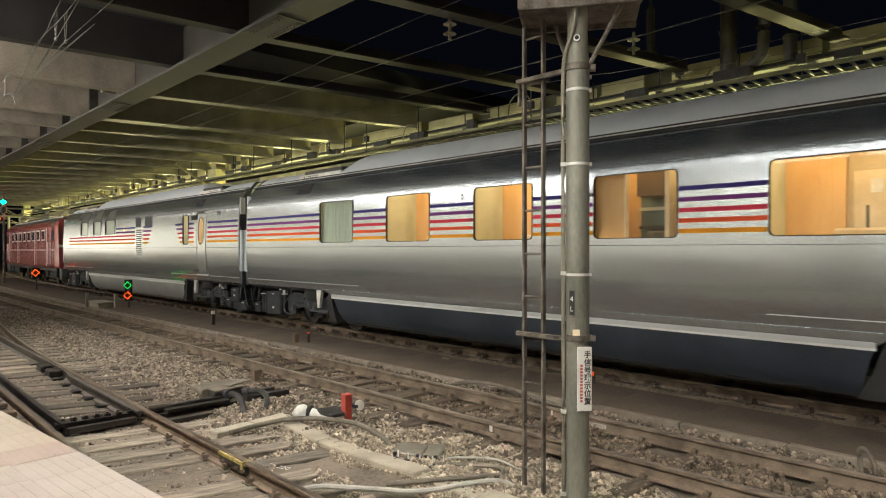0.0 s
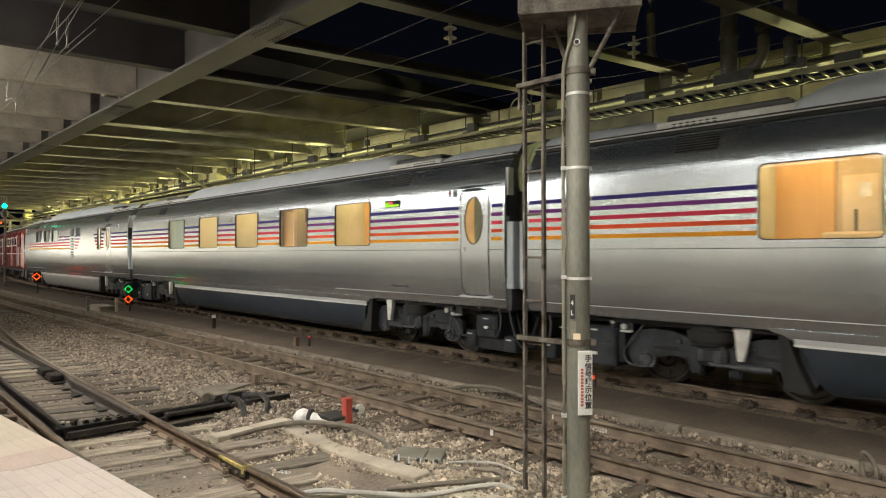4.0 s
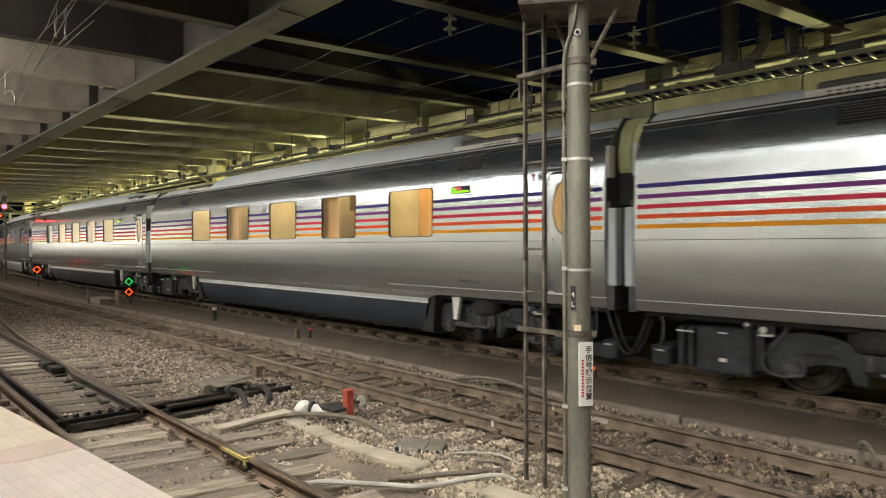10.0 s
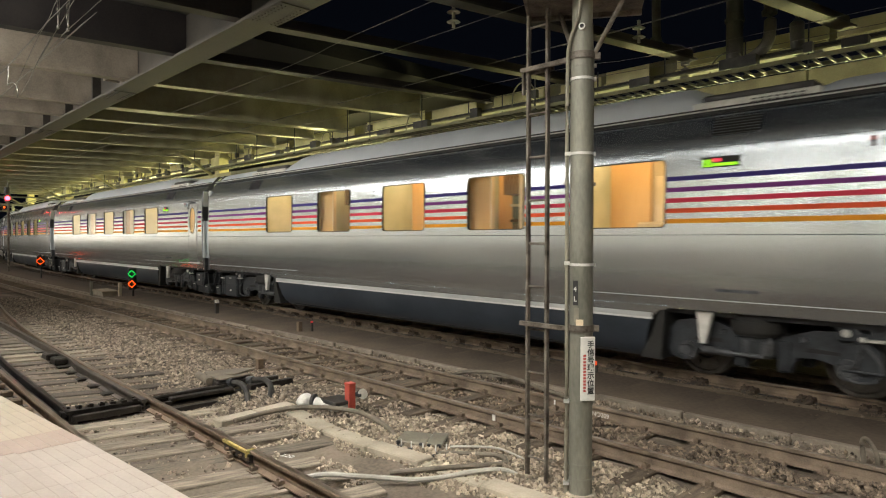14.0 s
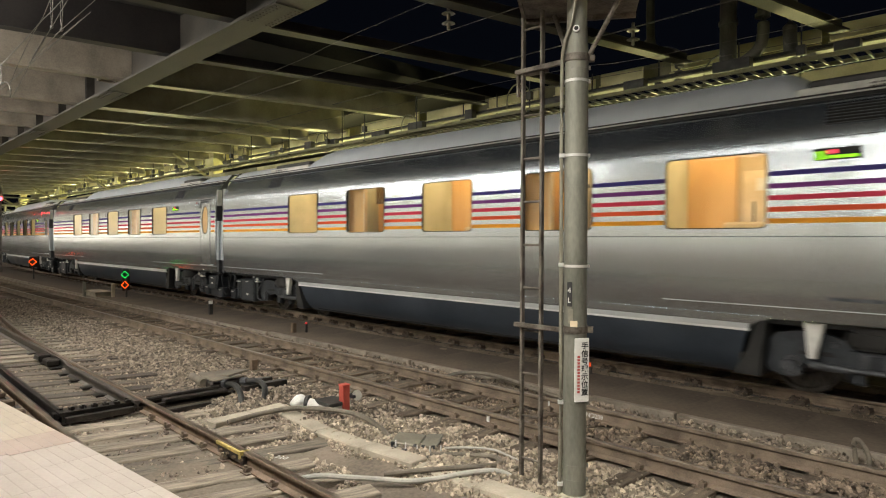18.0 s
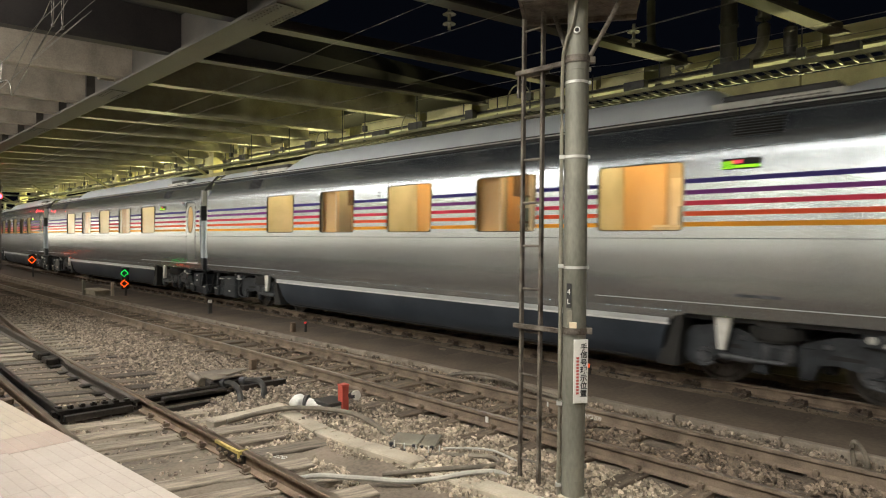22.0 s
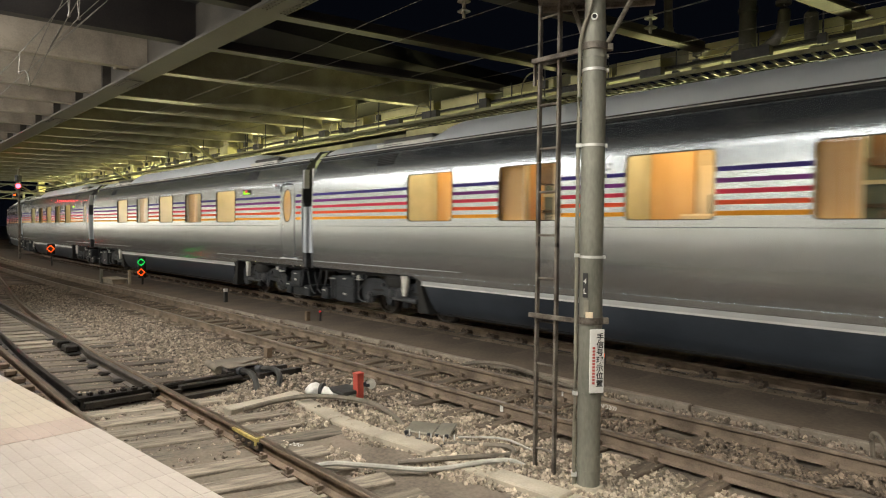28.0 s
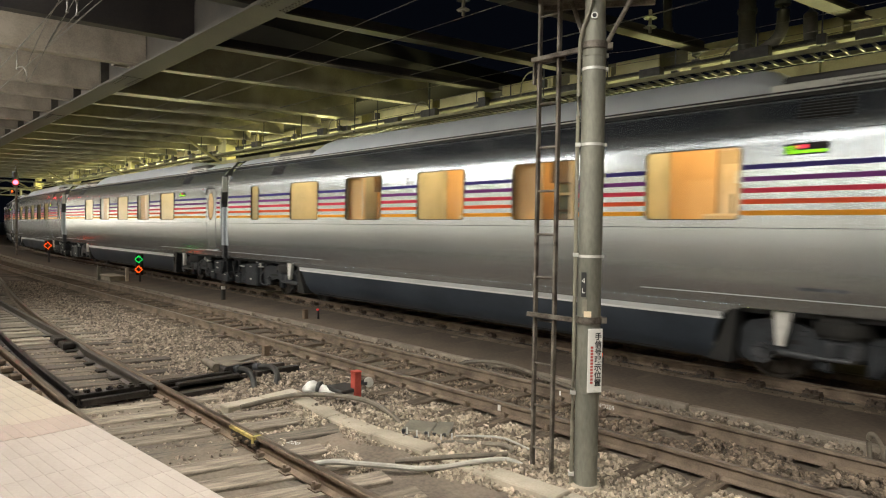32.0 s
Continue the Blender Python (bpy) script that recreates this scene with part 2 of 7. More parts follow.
M = {
    "ballast": surf("ballast", (0.068, 0.053, 0.040), (0.24, 0.195, 0.15), 1.2, 0.9, 0, 0.9, 28),
    "stone": surf("stone", (0.115, 0.092, 0.070), (0.37, 0.305, 0.235), 9, 0.85, 0, 0.4, 60, island=0.68),
    "dustystone": surf("dustystone", (0.17, 0.138, 0.102), (0.50, 0.42, 0.32), 9, 0.88, 0, 0.4, 60, island=0.55),
    "midsleeper": surf("midsleeper", (0.07, 0.053, 0.038), (0.20, 0.155, 0.112), 3, 0.9, 0, 0.6, 40, per_object=0.3, stretch=(6, 1, 4)),
    "kerbstone": surf("kerbstone", (0.15, 0.125, 0.098), (0.29, 0.25, 0.20), 3, 0.88, 0, 0.35, 50, per_object=0.15),
    "brownstone": surf("brownstone", (0.085, 0.064, 0.048), (0.29, 0.226, 0.165), 9, 0.88, 0, 0.4, 60, island=0.6),
    "switchsteel": surf("switchsteel", (0.055, 0.048, 0.042), (0.16, 0.14, 0.12), 4, 0.45, 0.4, 0.2, 60),
    "bed": surf("bed", (0.072, 0.054, 0.038), (0.19, 0.145, 0.103), 0.9, 0.85, 0, 0.5, 24),
    "rust": surf("rust", (0.095, 0.066, 0.043), (0.24, 0.178, 0.125), 5, 0.7, 0.25, 0.3, 70),
    "railhead": surf("railhead", (0.15, 0.115, 0.085), (0.32, 0.26, 0.205), 3, 0.42, 0.75, 0.08, 50),
    "sleeper": surf("sleeper", (0.09, 0.074, 0.057), (0.34, 0.288, 0.222), 3, 0.88, 0, 0.6, 40, per_object=0.38, stretch=(6, 1, 4)),
    "grease": surf("grease", (0.012, 0.011, 0.010), (0.05, 0.042, 0.036), 6, 0.42, 0.3, 0.4, 40),
    "concrete": surf("concrete", (0.29, 0.255, 0.195), (0.49, 0.43, 0.34), 3, 0.85, 0, 0.35, 50, per_object=0.1),
    "platform": surf("platform", (0.445, 0.389, 0.341), (0.534, 0.473, 0.423), 3, 0.6, 0, 0.2, 60, per_object=0.02),
    "sillsteel": surf("sillsteel", (0.30, 0.31, 0.30), (0.41, 0.42, 0.41), 1.5, 0.35, 0.3, 0.02, 30),
    "walkslab": surf("walkslab", (0.050, 0.037, 0.027), (0.135, 0.102, 0.073), 0.7, 0.88, 0, 0.7, 16),
    "sillband": surf("sillband", (0.46, 0.47, 0.47), (0.57, 0.58, 0.57), 1.5, 0.4, 0.2, 0.02, 30),
    "dirt": surf("dirt", (0.092, 0.070, 0.049), (0.27, 0.21, 0.15), 1.4, 0.9, 0, 0.7, 18),
    "darkrust": surf("darkrust", (0.034, 0.024, 0.017), (0.095, 0.068, 0.048), 6, 0.8, 0.1, 0.4, 60),
    "oilwood": surf("oilwood", (0.03, 0.024, 0.018), (0.17, 0.13, 0.095), 3, 0.7, 0, 0.6, 40, per_object=0.4, stretch=(6, 1, 4)),
    "groove": surf("groove", (0.432, 0.376, 0.328), (0.521, 0.46, 0.41), 3, 0.7, 0, 0.1, 60),
    "teallight": glow("teallight", (0.0, 0.8, 0.42), 6.0),
    "tactile": surf("tactile", (0.445, 0.378, 0.296), (0.534, 0.463, 0.373), 3, 0.6, 0, 0.2, 60, per_object=0.06),
    "pink": surf("pink", (0.409, 0.32, 0.264), (0.498, 0.401, 0.341), 3, 0.6, 0, 0.2, 60, per_object=0.06),
    "polesteel": surf("polesteel", (0.13, 0.13, 0.105), (0.27, 0.265, 0.22), 2.5, 0.55, 0.25, 0.15, 45, stretch=(1, 1, 0.35)),
    "laddersteel": surf("laddersteel", (0.045, 0.034, 0.026), (0.21, 0.185, 0.155), 7, 0.65, 0.3, 0.35, 60),
    "bandsteel": surf("bandsteel", (0.55, 0.55, 0.52), (0.78, 0.78, 0.74), 8, 0.35, 0.45, 0.1, 60),
    # Three copies of beam paint, with yellow light, lamplight and shade put in.
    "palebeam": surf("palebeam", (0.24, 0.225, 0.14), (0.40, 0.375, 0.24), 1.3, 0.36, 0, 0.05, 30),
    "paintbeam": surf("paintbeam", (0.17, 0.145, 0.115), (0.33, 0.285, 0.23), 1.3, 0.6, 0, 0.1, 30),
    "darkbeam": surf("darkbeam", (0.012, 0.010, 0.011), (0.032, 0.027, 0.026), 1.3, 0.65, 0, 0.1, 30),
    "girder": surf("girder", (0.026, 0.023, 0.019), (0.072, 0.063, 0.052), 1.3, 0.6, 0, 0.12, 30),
    "drainpipe": surf("drainpipe", (0.07, 0.068, 0.06), (0.15, 0.145, 0.125), 2, 0.5, 0.2, 0.1, 40),
    "beam": surf("beam", (0.10, 0.088, 0.068), (0.22, 0.195, 0.15), 1.3, 0.6, 0, 0.12, 30),
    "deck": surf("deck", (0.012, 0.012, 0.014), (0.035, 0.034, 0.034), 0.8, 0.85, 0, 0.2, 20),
    "wall": surf("wall", (0.55, 0.52, 0.46), (0.68, 0.65, 0.58), 1.0, 0.7, 0, 0.1, 30),
    # The yellow of the far lamplight is put into these two steel colours.
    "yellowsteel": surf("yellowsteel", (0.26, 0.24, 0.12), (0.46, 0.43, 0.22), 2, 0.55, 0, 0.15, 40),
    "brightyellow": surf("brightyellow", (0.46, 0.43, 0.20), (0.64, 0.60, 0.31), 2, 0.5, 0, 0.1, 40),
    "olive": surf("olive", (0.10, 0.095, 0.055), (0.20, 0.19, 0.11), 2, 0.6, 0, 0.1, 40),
    "pipe": surf("pipe", (0.16, 0.15, 0.12), (0.30, 0.28, 0.22), 2, 0.5, 0.3, 0.1, 40),
    "dustyrail": surf("dustyrail", (0.095, 0.071, 0.050), (0.245, 0.188, 0.138), 4, 0.75, 0.05, 0.3, 70),
    "wire": surf("wire", (0.10, 0.094, 0.082), (0.22, 0.205, 0.18), 5, 0.4, 0.8, 0.0, 40),
    "insulator": surf("insulator", (0.25, 0.24, 0.22), (0.42, 0.41, 0.38), 4, 0.25, 0, 0.0, 40),
    "redpaint": surf("redpaint", (0.36, 0.05, 0.035), (0.52, 0.10, 0.07), 7, 0.5, 0, 0.15, 60),
    "whitepaint": surf("whitepaint", (0.58, 0.57, 0.53), (0.80, 0.79, 0.75), 8, 0.5, 0, 0.2, 50),
    "yellowpaint": surf("yellowpaint", (0.20, 0.15, 0.05), (0.62, 0.50, 0.16), 9, 0.5, 0, 0.15, 60),
    "blackplastic": surf("blackplastic", (0.015, 0.015, 0.015), (0.05, 0.047, 0.042), 6, 0.55, 0, 0.15, 60),
    "cable": surf("cable", (0.10, 0.085, 0.065), (0.21, 0.18, 0.14), 5, 0.6, 0, 0.15, 50),
    "palecable": surf("palecable", (0.32, 0.31, 0.27), (0.50, 0.48, 0.42), 5, 0.6, 0, 0.15, 50),
    "sign": surf("sign", (0.66, 0.65, 0.61), (0.80, 0.79, 0.75), 6, 0.4, 0, 0.05, 50),
    "ink": surf("ink", (0.012, 0.012, 0.012), (0.03, 0.03, 0.03), 6, 0.5, 0, 0, 50),
    "redink": surf("redink", (0.42, 0.07, 0.06), (0.52, 0.10, 0.08), 6, 0.5, 0, 0, 50),
    # train
    "steel": surf("steel", (0.635, 0.69, 0.735), (0.72, 0.775, 0.82), 0.8, 0.235, 0.92, 0, 30, stretch=(0.3, 1, 1), spread=0.03),
    "roofgrey": surf("roofgrey", (0.70, 0.745, 0.80), (0.80, 0.845, 0.89), 1.5, 0.45, 0.1, 0.05, 40),
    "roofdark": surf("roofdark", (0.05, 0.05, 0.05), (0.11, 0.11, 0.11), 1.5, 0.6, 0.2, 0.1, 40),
    "skirt": surf("skirt", (0.024, 0.031, 0.042), (0.046, 0.057, 0.073), 1.2, 0.34, 0.1, 0.03, 30),
    "whiteline": surf("whiteline", (0.62, 0.62, 0.60), (0.76, 0.76, 0.74), 2, 0.4, 0, 0.0, 30),
    "bogie": surf("bogie", (0.012, 0.013, 0.015), (0.040, 0.042, 0.047), 5, 0.6, 0.3, 0.3, 40),
    "bogieblue": surf("bogieblue", (0.016, 0.0185, 0.0225), (0.046, 0.052, 0.060), 4, 0.5, 0.2, 0.25, 40),
    "bogiepale": surf("bogiepale", (0.040, 0.042, 0.046), (0.115, 0.12, 0.13), 5, 0.5, 0.3, 0.2, 40),
    "wheel": surf("wheel", (0.06, 0.055, 0.05), (0.16, 0.145, 0.13), 6, 0.5, 0.6, 0.1, 40),
    "black": surf("black", (0.004, 0.004, 0.004), (0.013, 0.0125, 0.011), 4, 0.6, 0, 0.1, 40),
    "wood": surf("wood", (0.56, 0.33, 0.13), (0.70, 0.45, 0.20), 1, 0.5, 0, 0.03, 20, stretch=(2, 2, 0.6)),
    "walnut": surf("walnut", (0.07, 0.045, 0.02), (0.15, 0.095, 0.045), 2, 0.5, 0, 0.1, 30),
    "curtain": surf("curtain", (0.34, 0.39, 0.32), (0.48, 0.53, 0.44), 3, 0.8, 0, 0.1, 30, stretch=(8, 8, 0.5)),
    "tan": surf("tan", (0.46, 0.36, 0.22), (0.60, 0.49, 0.33), 1.5, 0.6, 0, 0.05, 25),
    "aisle": surf("aisle", (0.085, 0.125, 0.115), (0.165, 0.225, 0.205), 2, 0.6, 0, 0.05, 30),
    "aisledark": surf("aisledark", (0.05, 0.048, 0.036), (0.11, 0.10, 0.078), 2, 0.6, 0, 0.05, 30),
    # Near-black colour stands in for the shade beneath the coaches.
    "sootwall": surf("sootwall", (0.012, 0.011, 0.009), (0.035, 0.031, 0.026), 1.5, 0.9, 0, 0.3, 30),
    "roofpane": surf("roofpane", (0.20, 0.21, 0.185), (0.30, 0.31, 0.28), 2, 0.16, 0.2, 0, 30, spread=0.03),
    "palewall": surf("palewall", (0.40, 0.42, 0.31), (0.54, 0.55, 0.43), 2, 0.6, 0, 0.05, 30),
    "fairing": surf("fairing", (0.42, 0.46, 0.50), (0.54, 0.58, 0.62), 2, 0.4, 0, 0.05, 30),
    "oldrail": surf("oldrail", (0.10, 0.074, 0.052), (0.23, 0.172, 0.125), 5, 0.75, 0.1, 0.3, 70),
    # Yellow-green lamplight from beyond the train is put into this colour.
    "hood": surf("hood", (0.50, 0.54, 0.27), (0.64, 0.68, 0.36), 3, 0.7, 0, 0.1, 30),
    "cream": surf("cream", (0.62, 0.50, 0.33), (0.76, 0.64, 0.46), 3, 0.8, 0, 0.1, 30),
    "rubber": surf("rubber", (0.010, 0.010, 0.010), (0.028, 0.027, 0.025), 4, 0.7, 0, 0.1, 30),
    "locored": surf("locored", (0.24, 0.045, 0.05), (0.33, 0.068, 0.074), 2, 0.17, 0, 0.03, 40),
    "pane": glass("pane"),
    "darkpane": surf("darkpane", (0.02, 0.025, 0.03), (0.05, 0.055, 0.06), 2, 0.06, 0, 0, 30, spread=0.02),
    "cabinlight": glow("cabinlight", (1.0, 0.70, 0.37), 4.6),
    "redlight": glow("redlight", (1.0, 0.012, 0.02), 44.0),
    "greenlight": glow("greenlight", (0.01, 0.9, 0.13), 1.6),
    "amberlight": glow("amberlight", (1.0, 0.085, 0.006), 3.2),
    "orangelens": glow("orangelens", (0.9, 0.09, 0.02), 0.9),
    "ledgreen": glow("ledgreen", (0.35, 1.0, 0.02), 1.3),
    "ledred": glow("ledred", (1.0, 0.06, 0.10), 1.3),
    "markerred": glow("markerred", (0.8, 0.05, 0.05), 0.45),
    "ledorange": glow("ledorange", (1.0, 0.45, 0.05), 1.3),
}
STRIPES = [("indigo_stripe", 2.857, (0.028, 0.014, 0.18)), ("purple_stripe", 2.70, (0.17, 0.022, 0.20)), ("crimson_stripe", 2.55, (0.66, 0.03, 0.075)),
           ("vermilion_stripe", 2.404, (0.82, 0.09, 0.022)), ("yellow_stripe", 2.257, (0.85, 0.34, 0.015))]
for sname, sz, scol in STRIPES:
    M[sname] = surf(sname, scol, tuple(min(1, c * 1.15) for c in scol), 2, 0.45, 0, 0, 30)
    M[sname].node_tree.nodes["Principled BSDF"].inputs["Specular IOR Level"].default_value = 0.3


# ---- mesh helpers ----
def part(name, bm, material, parent=None, label="", smooth=False):
    """Links a bmesh as one mesh object under a thing or a part."""
    me = bpy.data.meshes.new(name)
    if len(bm.faces) > 1:
        bmesh.ops.recalc_face_normals(bm, faces=bm.faces)
    bm.to_mesh(me)
    bm.free()
    me.materials.append(M[material] if isinstance(material, str) else material)
    if smooth:
        me.polygons.foreach_set("use_smooth", [True] * len(me.polygons))
        me.set_sharp_from_angle(angle=radians(35))
    ob = new(name, me)
    ob.parent = parent
    if label:
        ob["label"] = label
    return ob


def again(ob, m, parent=None):
    """One more object on the same mesh."""
    o = new(ob.name.split(".")[0], ob.data)
    o.parent = parent or ob.parent
    o.matrix_basis = m
    if "label" in ob:
        o["label"] = ob["label"]
    return o


def thing(name, label, category, group="", kind="", m=None):
    ob = tagged(new(name), label, category, group, kind)
    if m is not None:
        ob.matrix_basis = m
    return ob


def box(bm, x0, x1, y0, y1, z0, z1, bevel=0.0, seg=1):
    vs = [bm.verts.new((x, y, z)) for x in (x0, x1) for y in (y0, y1) for z in (z0, z1)]
    fs = [bm.faces.new([vs[i] for i in q]) for q in ((0, 1, 3, 2), (4, 6, 7, 5), (0, 4, 5, 1), (2, 3, 7, 6), (0, 2, 6, 4), (1, 5, 7, 3))]
    if bevel:
        es = list({e for f in fs for e in f.edges})
        bmesh.ops.bevel(bm, geom=es, offset=bevel, segments=seg, affect="EDGES", profile=0.5)
    return bm


def boxes(*rows, bevel=0.0):
    bm = bmesh.new()
    for r in rows:
        box(bm, *r, bevel=bevel)
    return bm


def rod(bm, a, b, r, n=10, r2=None):
    """A round bar from a to b."""
    a, b = Vector(a), Vector(b)
    q = (b - a).to_track_quat("Z", "Y").to_matrix()
    r2 = r if r2 is None else r2
    rings = []
    for p, rad in ((a, r), (b, r2)):
        rings.append([bm.verts.new(p + q @ Vector((rad * math.cos(2 * math.pi * i / n), rad * math.sin(2 * math.pi * i / n), 0))) for i in range(n)])
    for i in range(n):
        j = (i + 1) % n
        bm.faces.new((rings[0][i], rings[0][j], rings[1][j], rings[1][i]))
    bm.faces.new(rings[0][::-1])
    bm.faces.new(rings[1])
    return bm


def tube_path(bm, pts, r, n=8):
    """A round tube along points (smoothed by Catmull-Rom)."""
    P = [Vector(p) for p in pts]
    dense = []
    for i in range(len(P) - 1):
        p0, p1, p2, p3 = P[max(i - 1, 0)], P[i], P[i + 1], P[min(i + 2, len(P) - 1)]
        for k in range(6):
            t = k / 6
            dense.append(0.5 * ((2 * p1) + (p2 - p0) * t + (2 * p0 - 5 * p1 + 4 * p2 - p3) * t * t + (3 * p1 - p0 - 3 * p2 + p3) * t ** 3))
    dense.append(P[-1])
    last = None
    for i, p in enumerate(dense):
        d = (dense[min(i + 1, len(dense) - 1)] - dense[max(i - 1, 0)]).normalized()
        side = d.cross(Vector((0, 0, 1)))
        side = side.normalized() if side.length > 1e-4 else Vector((1, 0, 0))
        up = side.cross(d)
        ring = [bm.verts.new(p + r * (side * math.cos(2 * math.pi * k / n) + up * math.sin(2 * math.pi * k / n))) for k in range(n)]
        if last:
            for k in range(n):
                bm.faces.new((last[k], last[(k + 1) % n], ring[(k + 1) % n], ring[k]))
        else:
            bm.faces.new(ring[::-1])
        last = ring
    bm.faces.new(last)
    return bm


def prism(bm, outline, axis, a, b):
    """An outline of 2D points drawn out along an axis ('x': points are y, z; 'y': x, z; 'z': x, y)."""
    def at(p, v):
        return {"x": (v, p[0], p[1]), "y": (p[0], v, p[1]), "z": (p[0], p[1], v)}[axis]
    lo, hi = [bm.verts.new(at(p, a)) for p in outline], [bm.verts.new(at(p, b)) for p in outline]
    n = len(outline)
    for i in range(n):
        bm.faces.new((lo[i], lo[(i + 1) % n], hi[(i + 1) % n], hi[i]))
    bm.faces.new(lo[::-1])
    bm.faces.new(hi)
    return bm


def rounded(w, h, r, n=5, cx=0.0, cz=0.0):
    """Outline of a rounded rectangle."""
    out = []
    for sx, sz, a0 in ((1, 1, 0), (-1, 1, 90), (-1, -1, 180), (1, -1, 270)):
        for k in range(n + 1):
            a = radians(a0 + 90 * k / n)
            out.append((cx + sx * (w / 2 - r) + r * math.cos(a), cz + sz * (h / 2 - r) + r * math.sin(a)))
    return out


def ring_frame(bm, outer, inner, y0, y1):
    """A frame between two outlines of equal length in x, z, drawn from y0 to y1."""
    n = len(outer)
    a = [[bm.verts.new((p[0], y, p[1])) for p in o] for o in (outer, inner) for y in (y0, y1)]
    for i in range(n):
        j = (i + 1) % n
        for p, q in ((0, 2), (1, 3), (0, 1), (2, 3)):
            bm.faces.new((a[p][i], a[p][j], a[q][j], a[q][i]))
    return bm


# ---- the line of the tracks ----
TRAIN_Y, MID_Y, NEAR_Y = 10.10, 6.05, 2.31


def bend(x):
    """How far the tracks have swung away from the straight at x."""
    return 0.002 * max(0.0, -38.0 - x) ** 2


def lean(x):
    """The middle track closes in on the train's track far away and opens towards the near end."""
    return 0.06 + 0.0105 * max(-30.0, min(3.0, x))


def kerb_y(x):
    """The kerb of the walkway, which runs in towards the middle track."""
    return 7.56 + 0.024 * max(-22.0, min(3.0, x))


def train_s(t):
    """Where the first joint between the coaches stands at t seconds."""
    u = t / 16 - 1
    s = 0.0
    for c in (4.19742, -4.58631, -9.60806, 10.69720, 8.41852, -25.30043, -73.96764, -69.20799):
        s = s * u + c
    return s + float(np.interp(t, (0, 2.2, 4, 6, 8, 11, 14, 17, 20, 22, 25, 29, 32), (0, 0, 0.03, 0.06, 0.045, 0.05, 0.09, 0.025, 0.0, 0.01, -0.05, 0.0, 0.0)))




# ---- ground and tracks ----
def ground():
    """One sheet: fine by the camera, coarse to the horizon."""
    xs = [-3000, -900, -300, -150] + [-100 + 4 * i for i in range(15)] + [-40 + 1.0 * i for i in range(20)] + [-20 + 0.25 * i for i in range(97)] + [6, 12, 30, 100, 400, 3000]
    ys = [-3000, -300, -60, -20, -8, 0, 0.6] + [0.9 + 0.2 * i for i in range(60)] + [14, 20, 40, 120, 500, 3000]
    xs, ys = sorted(set(xs)), sorted(set(ys))

    def height(x, y):
        b = bend(x) if x > -120 else bend(-120)
        z = -0.19
        # shoulder of loose stone between the tracks
        for c, w in ((4.3, 0.55), (7.9, 0.45)):
            z += 0.07 * math.exp(-(((y - b - c) / w) ** 2))
        if y < 3.1:
            z += 0.02
        if 7.45 < y - b < 8.9:
            z = -0.25
        if abs(y - b - TRAIN_Y) < 1.3:
            z = -0.2
        return z + 0.03 * noise.noise((x * 1.1, y * 1.1, 3.0)) + 0.02 * noise.noise((x * 3, y * 3, 7.0))

    verts = [(x, y, height(x, y)) for x in xs for y in ys]
    n = len(ys)
    faces = [(i * n + j, (i + 1) * n + j, (i + 1) * n + j + 1, i * n + j + 1) for i in range(len(xs) - 1) for j in range(n - 1)]
    me = bpy.data.meshes.new("ground")
    me.from_pydata(verts, [], faces)
    me.materials.append(M["ballast"])
    me.polygons.foreach_set("use_smooth", [True] * len(me.polygons))
    tagged(new("ground", me), "brown crushed-stone railway ballast ground", "ground", kind="structure")


ground()

RAIL = [(-0.06, -0.15), (0.06, -0.15), (0.06, -0.138), (0.012, -0.12), (0.009, -0.045), (0.034, -0.03), (0.034, -0.006), (0.028, 0.0), (-0.028, 0.0),
        (-0.034, -0.006), (-0.034, -0.03), (-0.009, -0.045), (-0.012, -0.12), (-0.06, -0.138)]


def rail_bar(xs, yof, dz=0.0):
    """A rail whose cross-section follows y = yof(x)."""
    bm = bmesh.new()
    last = None
    for x in xs:
        y = yof(x)
        ring = [bm.verts.new((x, y + p[0], p[1] + dz)) for p in RAIL]
        if last:
            for k in range(len(RAIL)):
                bm.faces.new((last[k], last[(k + 1) % len(RAIL)], ring[(k + 1) % len(RAIL)], ring[k]))
        else:
            bm.faces.new(ring)
        last = ring
    bm.faces.new(last[::-1])
    return bm


def span(a, b, step):
    n = max(1, round((b - a) / step))
    return [a + (b - a) * i / n for i in range(n + 1)]


FAR = -130.0
LINE_X = span(FAR, -38, 4) + [-30.0, 3.0, 14.0]


def rail_part(parent, xs, yof, label, dz=0.0):
    """The rail's rusty web and foot and, on it, the worn bright head."""
    r = part("rail", rail_bar(xs, yof, dz), "rust", parent, label)
    bm = bmesh.new()
    last = None
    for x in xs:
        y = yof(x)
        ring = [bm.verts.new((x, y + p[0], p[1] + dz)) for p in ((-0.027, 0.0), (-0.026, 0.003), (0.026, 0.003), (0.027, 0.0))]
        if last:
            for k in range(3):
                bm.faces.new((last[k], last[k + 1], ring[k + 1], ring[k]))
        last = ring
    part("running_band", bm, "railhead", r, "worn running surface")
    return r


